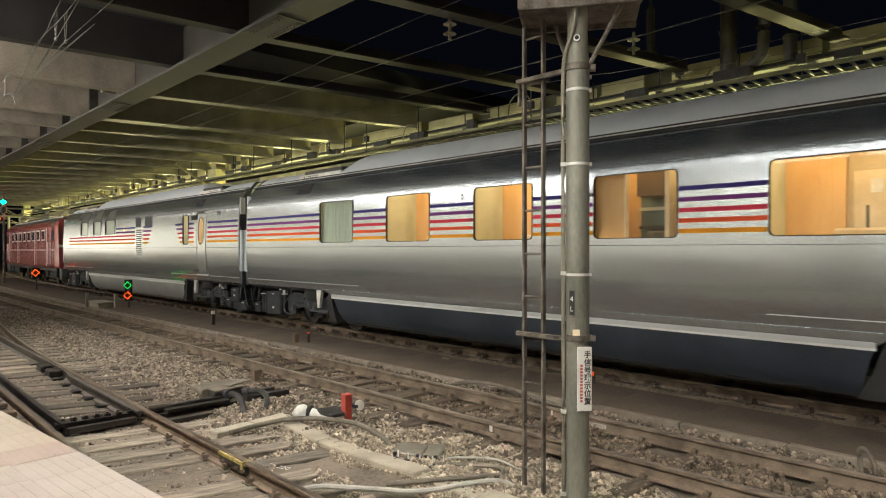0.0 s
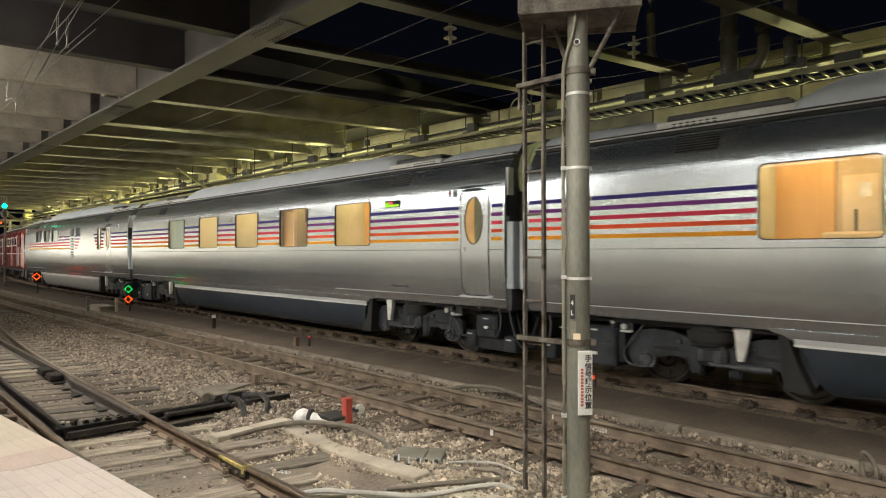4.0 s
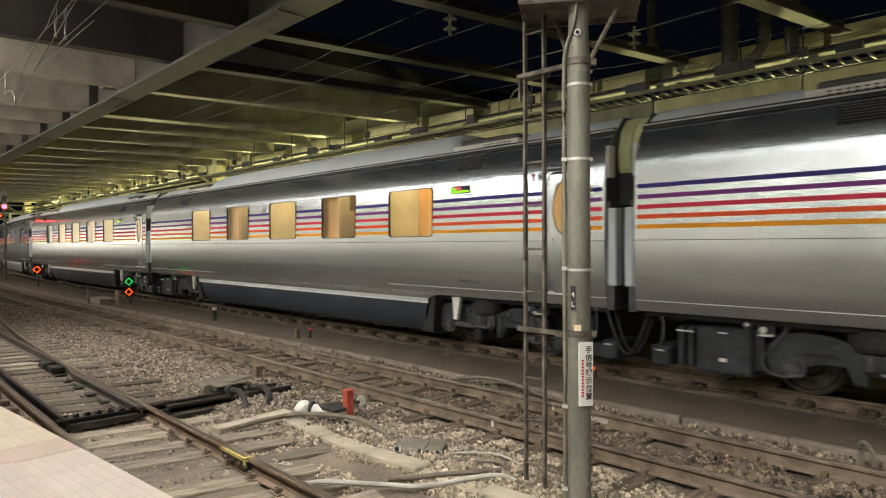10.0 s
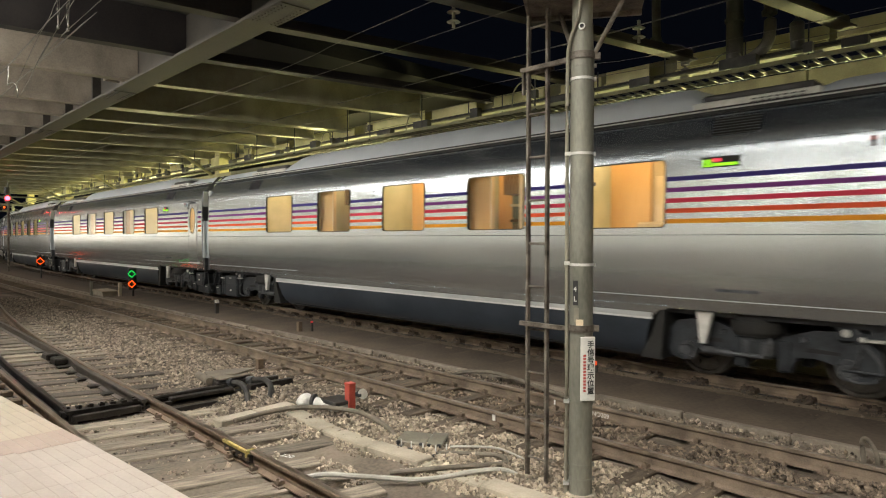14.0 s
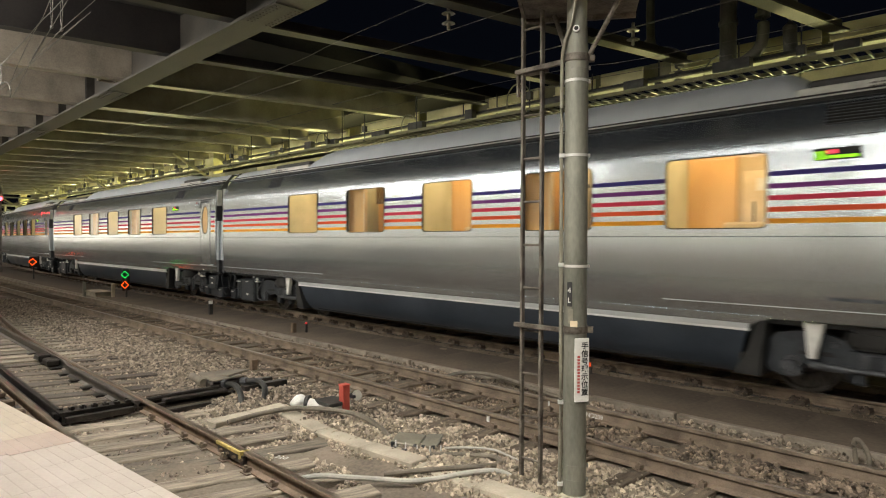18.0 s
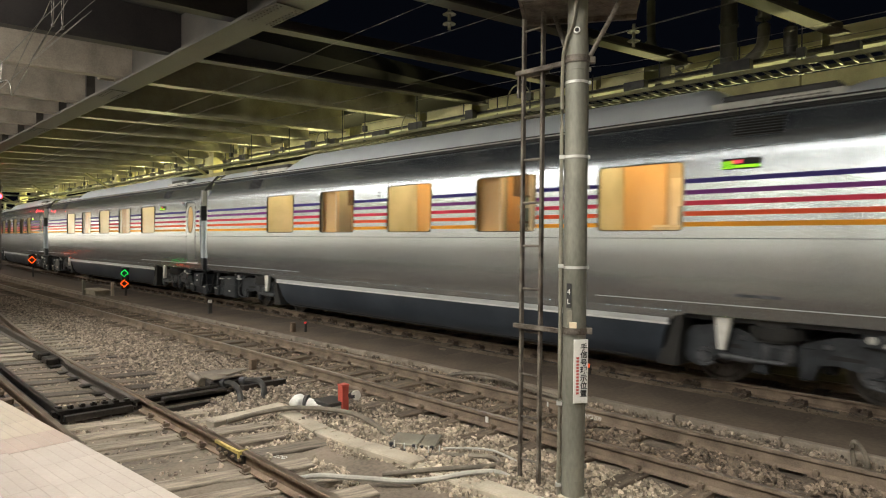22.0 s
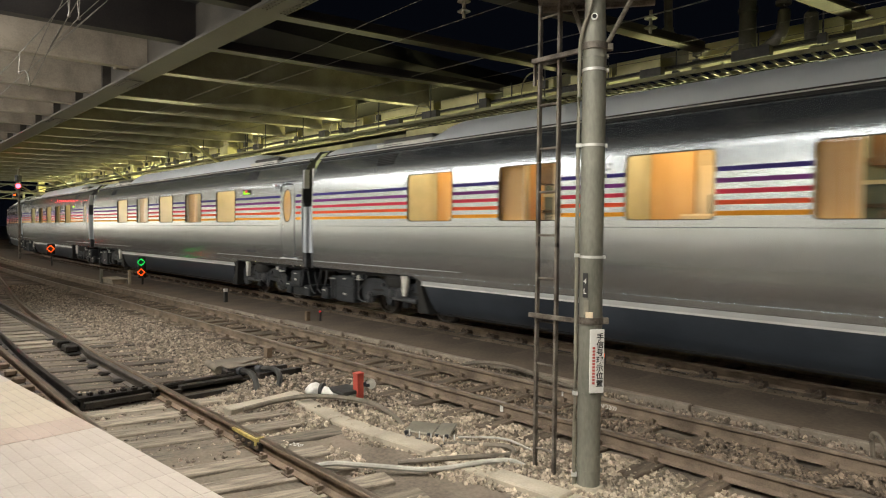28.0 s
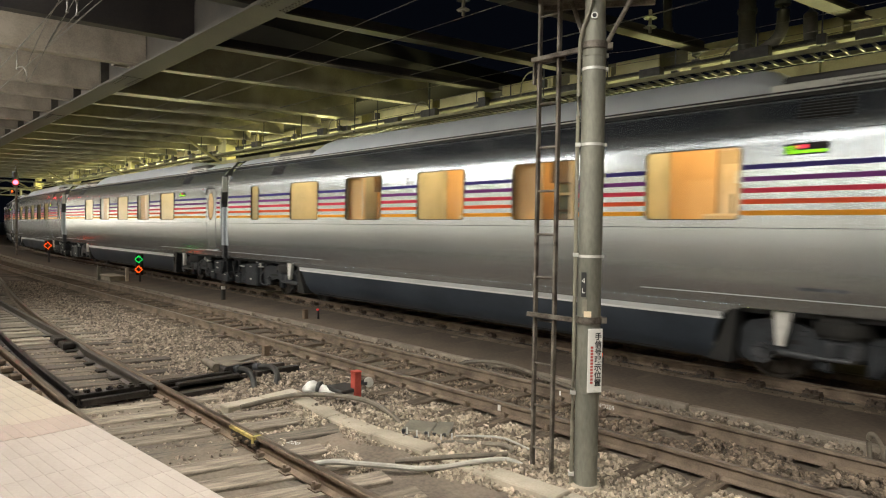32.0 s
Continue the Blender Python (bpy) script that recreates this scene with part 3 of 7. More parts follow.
def sleeper_mesh(seed, length=2.1, half=0.10):
    rnd = random.Random(seed)
    bm = bmesh.new()
    n = 4
    rows = []
    for i in range(n + 1):
        y = -length / 2 + length * i / n
        w0, w1, h = -half + rnd.uniform(-0.006, 0.006), half + rnd.uniform(-0.006, 0.006), rnd.uniform(-0.006, 0.004)
        rows.append([bm.verts.new(p) for p in ((w0, y, -0.14), (w0, y, -0.01 + h), (w0 + 0.012, y, h), (w1 - 0.012, y, h), (w1, y, -0.01 + h), (w1, y, -0.14))])
    for a, b in zip(rows, rows[1:]):
        for k in range(5):
            bm.faces.new((a[k], a[k + 1], b[k + 1], b[k]))
    bm.faces.new(rows[0])
    bm.faces.new(rows[-1][::-1])
    me = bpy.data.meshes.new("sleeper")
    bmesh.ops.recalc_face_normals(bm, faces=bm.faces)
    bm.to_mesh(me)
    bm.free()
    me.materials.append(M["sleeper"])
    return me


SLEEPERS = [sleeper_mesh(i) for i in range(5)]
for me in SLEEPERS:
    me.materials[0] = M["midsleeper"]
DARK_SLEEPERS = [sleeper_mesh(40 + i, 2.56) for i in range(3)]
OILY_SLEEPERS = [sleeper_mesh(60 + i, 2.7, 0.13) for i in range(4)]
for me in OILY_SLEEPERS:
    me.materials[0] = M["oilwood"]
WIDE_SLEEPERS = [sleeper_mesh(80 + i, 2.16, 0.13) for i in range(5)]
LONG_SLEEPERS = [sleeper_mesh(20 + i, 2.7, 0.13) for i in range(4)]


def clip_mesh():
    bm = boxes((-0.06, 0.06, -0.11, 0.11, -0.155, -0.140), (-0.025, 0.025, 0.035, 0.10, -0.138, -0.10), (-0.025, 0.025, -0.10, -0.035, -0.138, -0.10))
    rod(bm, (0, 0.085, -0.14), (0, 0.085, -0.075), 0.016, 6)
    rod(bm, (0, -0.085, -0.14), (0, -0.085, -0.075), 0.016, 6)
    me = bpy.data.meshes.new("rail_clip")
    bm.to_mesh(me)
    bm.free()
    me.materials.append(M["dustyrail"])
    return me


CLIP = clip_mesh()


def lay(parent, meshes, xs, y, top, skew=0.0, gauge=1.067, clips=True, shift=lambda x: 0.0):
    rnd = random.Random(hash((round(y, 2), len(xs))) & 0xFFFF)
    for i, x in enumerate(xs):
        s = new("sleeper", meshes[i % len(meshes)])
        s.parent = parent
        s.matrix_basis = pose(x, y + bend(x) + shift(x) + rnd.uniform(-0.04, 0.04), top, 0, 0, skew + rnd.uniform(-1.2, 1.2))
        if clips and -16 < x < 1:
            for side in (-1, 1):
                c = new("rail_clip", CLIP)
                c.parent = parent
                c.matrix_basis = pose(x, y + bend(x) + shift(x) + side * gauge / 2, 0)


def plain_track(name, y, label, shift=lambda x: 0.0, dz=0.0):
    t = thing(name, label, "railway track", kind="structure")
    for side in (-1, 1):
        rail_part(t, LINE_X, lambda x, s=side: y + s * 0.5335 + bend(x) + shift(x), "rusty steel rail", dz)
    return t


middle_track = plain_track("middle_track", MID_Y, "rusty railway track on wooden sleepers in ballast", lean)
for rail in middle_track.children:
    rail.data.materials[0] = M["dustyrail"]
lay(middle_track, SLEEPERS, [-60 + 0.60 * i for i in range(122)], MID_Y, -0.148, shift=lean)
train_track = plain_track("train_track", TRAIN_Y, "dark railway track under the passing train", dz=-0.035)
for rail in train_track.children:
    rail.data.materials[0] = M["oldrail"]
for me in DARK_SLEEPERS:
    me.materials[0] = M["oilwood"]
lay(train_track, DARK_SLEEPERS, [-5.77 + 0.735 * i for i in range(-70, 14)], TRAIN_Y, -0.146, clips=False)


# the near track with its turnout
def turnout():
    t = thing("turnout", "railway turnout with greasy switch blades on wooden sleepers", "railway track", kind="structure")
    xp = -8.3
    yl, yr = NEAR_Y - 0.5335, NEAR_Y + 0.5335

    def off(x):
        d = max(0.0, -10.0 - x)
        return 0.0042 * d * d if d < 12 else 0.0042 * (24 * d - 144)

    rail_part(t, span(-90, 10, 10), lambda x: yl + 0 * x, "rusty left stock rail")
    rail_part(t, span(-46, xp, 1.5) + [-2, 10], lambda x: yr + off(x), "rusty curved stock rail")
    # switch blades, planed to a point
    for name, yof, mat, lab in (("switch_blade", lambda x: yr - 0.075 if x > -12 else yr, "switchsteel", "worn grey steel switch blade"), ("switch_blade", lambda x: yl + 0.17 + off(x), "grease", "greasy dark switch blade")):
        part(name, rail_bar(span(-30, -12, 3) + span(-12, xp, 0.6)[1:], yof, -0.006), mat, t, lab)
    # drive rods, tie bars and slide plates between the blades
    part("stretcher_bar", boxes((-8.52, -8.40, yl + 0.10, yr - 0.06, -0.10, -0.03), (-8.28, -8.20, yl + 0.18, yr - 0.14, -0.12, -0.05), bevel=0.006), "grease", t, "greasy stretcher bar")
    part("detector_rod", boxes((-8.60, -8.54, yl + 0.08, yr + 1.2, -0.13, -0.09), (-8.36, -8.30, yl + 0.2, yr + 1.2, -0.13, -0.09)), "grease", t)
    for k in range(7):
        bm = boxes((-8.56 + 0.02 * k, -8.50 + 0.02 * k, yl + 0.16 + 0.12 * k, yl + 0.22 + 0.12 * k, -0.03, 0.0))
        rod(bm, (-8.46, yl + 0.19 + 0.12 * k, -0.04), (-8.46, yl + 0.19 + 0.12 * k, 0.015), 0.02, 6)
        part("bolt", bm, "grease", t)
    for x in [-8.9 - 0.62 * i for i in range(9)]:
        for y in (yl + 0.07, yr - 0.09 + off(x)):
            part("slide_plate", boxes((x - 0.08, x + 0.08, y - 0.14, y + 0.14, -0.15, -0.125)), "grease", t)
    # heel blocks
    for x in (-12.3, -12.9):
        part("heel_block", boxes((x - 0.18, x + 0.18, yr - 0.22, yr - 0.03, -0.13, -0.02), bevel=0.02), "grease", t)
    for y in (yl - 0.15,):
        for x in [-11.5 + 0.6 * i for i in range(6)]:
            part("rail_brace", boxes((x - 0.06, x + 0.06, y - 0.05, y + 0.10, -0.15, -0.06), bevel=0.02), "rust", t)
    # the insulated joint with its yellow plate
    part("joint_plate", boxes((-6.12, -5.60, yr - 0.062, yr - 0.034, -0.032, -0.004)), "yellowpaint", t, "yellow insulated joint plate")
    part("joint_plate", boxes((-6.10, -5.56, yr - 0.056, yr - 0.012, -0.11, -0.03), bevel=0.004), "grease", t, "bolted fishplate")
    part("joint_plate", boxes((-5.63, -5.595, yr - 0.066, yr + 0.03, -0.085, 0.0055)), "yellowpaint", t, "yellow insulated joint plate")
    for k in range(4):
        part("bolt", rod(bmesh.new(), (-6.0 + 0.14 * k, yr - 0.056, -0.07), (-6.0 + 0.14 * k, yr - 0.085, -0.07), 0.018, 6), "rust", t)
    lay(t, OILY_SLEEPERS, [-0.3 - 0.48 * i for i in range(17, 27)], NEAR_Y + 0.22, -0.15, skew=-14.0, clips=False)
    lay(t, LONG_SLEEPERS, [-0.3 - 0.48 * i for i in range(27, 74)] + [-6.06 - 0.48 * i for i in range(5)], NEAR_Y + 0.22, -0.15, skew=-14.0, clips=False)
    lay(t, WIDE_SLEEPERS, [-0.3 - 0.48 * i for i in range(-22, 12)], NEAR_Y + 0.03, -0.15, skew=-14.0, clips=False)
    for x in [-0.3 - 0.48 * i for i in range(17)]:
        for y in (yl, yr):
            c = new("rail_clip", CLIP)
            c.parent = t
            c.matrix_basis = pose(x + (y - NEAR_Y) * 0.25, y, 0)
    return t


turnout()


# ---- the near platform, with the space behind the camera closed by added walls ----
def edge(x):
    return 1.250 + 0.0782 * x - 0.0024 * x * x if -8.0 < x < 2.0 else 1.250 + 0.1166 * x + 0.1536 if x <= -8.0 else 1.250 + 0.0686 * x + 0.0096


def platform():
    z = 0.95
    p = thing("platform", "pale platform with ribbed white edge blocks and yellow tactile strip", "platform", kind="structure")
    bm = bmesh.new()
    x0, x1 = -160, 16
    out = [(x0, -9.0), (x1, -9.0), (x1, edge(9)), (9.0, edge(9))] + [(2 - k, edge(2 - k)) for k in range(14)] + [(-12, edge(-12)), (-60, edge(-12) - 1.2), (x0, edge(-12) - 3.7)]
    prism(bm, [(a, b - 0.04) for a, b in out], "z", -0.3, z - 0.004)
    part("slab", bm, "concrete", p)

    def tile(name, u0, u1, w0, w1, mat, ribs=False):
        """u along the edge (towards -x), w back from it."""
        bm = bmesh.new()
        a, b = (u1 - u0) / 2 - 0.0002, (w1 - w0) / 2 - 0.0002
        box(bm, -a, a, -b, b, -0.06, -0.001 if ribs else 0.0)
        if ribs:
            for f in bm.faces:
                f.material_index = 1
            n0 = len(bm.faces)
            # raised pads between shallow dirty grooves
            for k in range(6):
                for i in range(1):
                    y0, x0 = -b + 2 * b * k / 6, -a
                    box(bm, x0 + 0.001, a - 0.001, y0 + 0.002, y0 + b / 3 - 0.002, -0.001, 0.0)
            bm.faces.ensure_lookup_table()
            for f in bm.faces[n0:]:
                f.material_index = 0
        me = bpy.data.meshes.new(name)
        bmesh.ops.recalc_face_normals(bm, faces=bm.faces)
        bm.to_mesh(me)
        bm.free()
        me.materials.append(M[mat])
        me.materials.append(M["groove"])
        return me

    white = tile("edge_block", 0, 0.3, 0, 0.3, "platform", True)
    plain = tile("paving_tile", 0, 0.3, 0, 0.3, "platform")
    yel = tile("tactile_block", 0, 0.3, 0, 0.3, "tactile", True)
    pink = tile("paving_tile", 0, 0.28, 0, 0.3, "pink", True)

    def put(me, x, w, n):
        o = new(n, me)
        o.parent = p
        o.matrix_basis = pose(x, edge(x) - w, z, 0, 0, math.degrees(math.atan(edge(x + 0.5) - edge(x - 0.5))))

    for row in range(7):
        w = 0.15 + 0.3 * row
        for k in range(-18, 16):
            put(white, 0.96 - 0.3 * k * 0.9966, w, "edge_block")
        put(pink, -3.82, w, "paving_tile")
        for k in range(4):
            put(yel, -4.11 - 0.3 * k, w, "tactile_block")
        for k in range(24):
            put(plain, -5.31 - 0.3 * k, w, "paving_tile")
    return p


platform()
# Unseen south and east walls, added to close the place and bounce light.
tagged(part("wall_south", boxes((-160, 16, -9.3, -9.0, -0.3, 6.9)), "wall"), "unseen plain pale wall behind the platform, added for the train to reflect", "wall", kind="structure")
tagged(part("wall_east", boxes((16, 16.3, -9.3, 24, -0.3, 6.9)), "wall"), "unseen plain pale wall added to close the station end", "wall", kind="structure")
tagged(part("wall_north", boxes((-60, 16, 23.7, 24.0, -0.3, 6.9)), "beam"), "plain pale wall behind the far platform", "wall", kind="structure")
# Coloured near black so the view under the coaches reads as shade.
tagged(part("far_platform", boxes((-60, 16, 13.0, 23.7, -0.3, 0.95)), "sootwall"), "concrete platform beyond the train, darkened to stand in for shade", "platform", kind="structure")


# ---- the deck overhead ----
def overhead():
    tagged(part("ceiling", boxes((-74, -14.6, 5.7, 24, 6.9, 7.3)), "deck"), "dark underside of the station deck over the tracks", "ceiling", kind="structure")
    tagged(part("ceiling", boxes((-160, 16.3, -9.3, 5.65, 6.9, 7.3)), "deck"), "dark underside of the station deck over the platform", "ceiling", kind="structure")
    g = thing("long_girder", "grey steel girder running along the tracks under the deck", "girder", kind="structure")
    part("bottom_flange", boxes((-74, 14, 5.38, 5.98, 5.94, 6.0)), "girder", g)
    part("web", boxes((-74, 14, 5.64, 5.72, 6.0, 6.9)), "girder", g)
    for i in range(22):
        x = -8.2 - 3.05 * i
        part("stiffener", boxes((x - 0.01, x + 0.01, 5.42, 5.64, 6.0, 6.9)), "girder", g)
    for x in (-10.2, -19.0, -27.5):
        p = part("splice_plate", boxes((x - 0.6, x + 0.6, 5.40, 5.96, 5.925, 5.94)), "girder", g, "bolted splice plate")
        for i in range(10):
            for y in (5.46, 5.54, 5.82, 5.90):
                part("bolt", rod(bmesh.new(), (x - 0.5 + 0.11 * i, y, 5.91), (x - 0.5 + 0.11 * i, y, 5.925), 0.016, 6), "girder", p)
    xs = [-5.0, -8.05, -11.1, -14.15, -17.25, -21.3, -23.7] + [-26.7 - 3.05 * i for i in range(15)]
    # Colour by x: near beams take the shaded tone, far ones the lit.
    for x in xs:
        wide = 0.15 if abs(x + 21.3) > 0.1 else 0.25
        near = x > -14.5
        b = thing("cross_beam", "shallow steel cross beam against the night sky" if near else "steel cross beam under the deck, yellowish light put into its colour", "beam", "beams under the deck", "structure", pose(x, 5.98, 0, 0, 0, -10.5))
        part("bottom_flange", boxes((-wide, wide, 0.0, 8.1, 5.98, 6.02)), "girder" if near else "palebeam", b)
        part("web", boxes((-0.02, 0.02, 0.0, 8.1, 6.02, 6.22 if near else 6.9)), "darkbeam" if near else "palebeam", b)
        c = thing("cross_beam", "steel cross beam under the deck by the platform, its shade put into the colour" if x > -15 else "brownish steel cross beam under the deck by the platform, its lit tone put into the colour", "beam", "beams under the deck", "structure", pose(x, 5.38, 0, 0, 0, -6.2))
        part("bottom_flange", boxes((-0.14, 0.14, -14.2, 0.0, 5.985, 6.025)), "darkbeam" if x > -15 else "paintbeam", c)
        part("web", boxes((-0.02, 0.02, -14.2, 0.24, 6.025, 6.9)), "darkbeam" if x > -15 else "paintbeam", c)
    h = thing("hanger_plate", "small steel channel bracket below the deck by the girder", "bracket", kind="structure")
    part("plate", boxes((-17.72, -17.68, 4.95, 5.36, 5.99, 6.42), bevel=0.004), "paintbeam", h)
    part("flange", boxes((-17.68, -17.48, 4.95, 4.99, 5.99, 6.42), bevel=0.004), "paintbeam", h)
    part("flange", boxes((-17.68, -17.48, 5.32, 5.36, 5.99, 6.42), bevel=0.004), "paintbeam", h)
    # far side: girder, walkway edge, cable ladder, trays, conduits and pipes
    f = thing("far_girder", "olive steel girder beyond the train", "girder", kind="structure")
    part("bottom_flange", boxes((-74, 14, 14.5, 14.9, 5.90, 5.95)), "olive", f)
    part("web", boxes((-74, 14, 14.66, 14.74, 5.95, 6.35)), "olive", f)
    rnd = random.Random(11)
    x = 5.0
    while x > -66:
        w = rnd.uniform(0.8, 3.2)
        # Panels carry the yellow light along the girder in their own colour.
        p = thing("light_panel", "steel panel along the far girder, coloured with the yellow light on it", "panel", "panels along the far girder", "structure")
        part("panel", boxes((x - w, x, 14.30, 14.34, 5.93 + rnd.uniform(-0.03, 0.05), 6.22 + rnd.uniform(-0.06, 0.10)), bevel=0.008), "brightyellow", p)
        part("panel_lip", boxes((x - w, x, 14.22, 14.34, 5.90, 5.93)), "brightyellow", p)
        x -= w + rnd.uniform(0.1, 1.1)
    t = thing("cable_tray", "dark cable tray with bundled cables beyond the train", "cable rack", kind="structure")
    part("tray", boxes((-70, 12, 13.75, 14.1, 5.66, 5.70)), "olive", t)
    for k in range(5):
        part("cable", rod(bmesh.new(), (-70, 13.80 + 0.06 * k, 5.74 + 0.02 * (k % 2)), (12, 13.80 + 0.06 * k, 5.74 + 0.02 * ((k + 1) % 2)), 0.03, 6), "blackplastic", t)
    # Duct added to fill the dark gap below the ladder with lit tones.
    d = thing("cable_duct", "olive duct added to fill the gap below the cable ladder", "cable rack", kind="structure")
    for i in range(28):
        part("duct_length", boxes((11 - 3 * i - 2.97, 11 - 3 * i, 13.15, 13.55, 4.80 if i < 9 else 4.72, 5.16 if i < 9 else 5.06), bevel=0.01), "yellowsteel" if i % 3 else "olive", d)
    c = thing("cable_ladder", "yellow-green cable ladder hung beyond the train", "cable rack", kind="structure")
    for y in (12.80, 13.45):
        part("side_rail", boxes((-74, 14, y - 0.02, y + 0.02, 5.26, 5.34)), "olive", c)
    rung = part("rung", boxes((-0.02, 0.02, 12.82, 13.43, 5.27, 5.31)), "drainpipe", c)
    rung.matrix_basis = pose(6, 0, 0, 0, 0, 0)
    for i in range(1, 290):
        again(rung, pose(6 - 0.24 * i, 0, 0, 0, 0, 0))
    for i in range(40):
        x = 4 - 1.6 * i + rnd.uniform(-0.3, 0.3)
        h = thing("rack_hanger", "thin dark hanger rod holding the cable rack", "bracket", "hangers of the cable rack")
        y = rnd.choice((12.8, 13.45, 13.9))
        part("rod", boxes((x - 0.012, x + 0.012, y - 0.012, y + 0.012, 5.28, 6.2 if x > -14 else 6.9)), "bogie", h)
        part("foot", boxes((x - 0.05, x + 0.05, y - 0.04, y + 0.04, 5.24, 5.28)), "bogie", h)
        if i % 2:
            part("clamp", boxes((x - 0.08, x + 0.08, y - 0.06, y + 0.06, 5.55, 5.75), bevel=0.01), "blackplastic", h)
        if i % 3 == 0:
            part("loop", tube_path(bmesh.new(), [(x, y, 5.75), (x - 0.15, y - 0.05, 5.95), (x - 0.45, y - 0.05, 5.98), (x - 0.7, y, 5.8), (x - 0.75, y, 5.45)], 0.018, 6), "olive", h, smooth=True)
    for i in range(26):
        x = 2 - 2.4 * i + rnd.uniform(-0.7, 0.7)
        w = rnd.uniform(0.15, 0.4)
        tagged(part("cable_box", boxes((x - w, x + w, 13.55, 13.75, 5.55, 5.55 + rnd.uniform(0.1, 0.28)), bevel=0.012), "blackplastic"), "dark junction box on the cable rack", "junction box", "boxes on the cable rack")
    # bent pipes that rise into the dark
    for px, r, pts in ((-5.65, 0.17, [(0, 0, 5.60), (0, 0, 5.9), (0, 0, 7.6), (0, 0, 9.5)]), (-4.95, 0.12, [(-0.55, 0, 5.75), (-0.25, 0, 5.85), (0, 0, 6.2), (0, 0, 7.4), (0, 0, 9.5)]),
                       (-4.42, 0.13, [(0.5, 0, 5.66), (0.12, 0, 5.72), (0, 0, 5.95), (0, 0, 7.4), (0, 0, 9.5)]), (-6.75, 0.10, [(0, 0, 5.6), (0, 0, 6.1), (-0.12, 0, 6.3), (-0.6, 0, 6.5), (-0.7, 0, 7.0), (-0.7, 0, 9.0)])):
        p = thing("drain_pipe", "grey drain pipe rising beyond the train", "pipe", "drain pipes")
        part("pipe", tube_path(bmesh.new(), [(px + a, 13.95 + b, c2) for a, b, c2 in pts], r, 14), "drainpipe", p, smooth=True)
        part("pipe_collar", rod(bmesh.new(), (px + pts[-2][0], 13.95, 6.62), (px + pts[-2][0], 13.95, 6.70), r + 0.03, 14), "drainpipe", p)
    # insulators under the near beams
    for x, y, z in ((-6.2, 10.95, 6.1), (-8.0, 7.85, 6.1)):
        p = thing("insulator", "pale porcelain insulator under a beam", "insulator", "insulators under the beams")
        part("stem", rod(bmesh.new(), (x, y, z), (x, y, z - 0.42), 0.03, 8), "pipe", p)
        for k in range(2):
            part("shed", rod(bmesh.new(), (x, y, z - 0.10 - 0.17 * k), (x, y, z - 0.15 - 0.17 * k), 0.04, 14, 0.12), "insulator", p, smooth=True)
    # far columns and the gantry at the end of the deck
    for x in (-30, -44, -58, -72):
        p = thing("column", "steel column beyond the train, coloured with the yellow light on it", "column", "columns beyond the train", "structure")
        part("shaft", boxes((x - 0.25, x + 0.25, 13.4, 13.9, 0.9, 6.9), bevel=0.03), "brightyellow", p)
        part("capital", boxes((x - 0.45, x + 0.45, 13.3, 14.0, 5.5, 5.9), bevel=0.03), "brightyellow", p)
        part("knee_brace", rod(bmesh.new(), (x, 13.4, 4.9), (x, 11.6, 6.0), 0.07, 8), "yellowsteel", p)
    for x in (-62.0, -78.0):
        p = thing("wire_gantry", "grey lattice gantry carrying the overhead wires", "gantry", "gantries over the tracks")
        for z in (4.75, 5.35):
            part("chord", rod(bmesh.new(), (x, 0.5, z), (x, 22, z), 0.06, 8), "polesteel", p)
        for k in range(14):
            y = 0.5 + 1.5 * k
            part("lattice", rod(bmesh.new(), (x, y, 4.75 if k % 2 else 5.35), (x, y + 1.5, 5.35 if k % 2 else 4.75), 0.035, 6), "polesteel", p)
        for y in (4.3, 13.2, 21.5):
            part("leg", rod(bmesh.new(), (x, y, -0.4), (x, y, 5.4), 0.12, 12), "polesteel", p)
        for y in (NEAR_Y, MID_Y, TRAIN_Y):
            part("drop_arm", rod(rod(bmesh.new(), (x, y + bend(x), 4.75), (x, y + bend(x), 4.2), 0.03, 6), (x, y + bend(x), 4.3), (x, y + bend(x) + 1.0, 4.7), 0.025, 6), "pipe", p)


overhead()


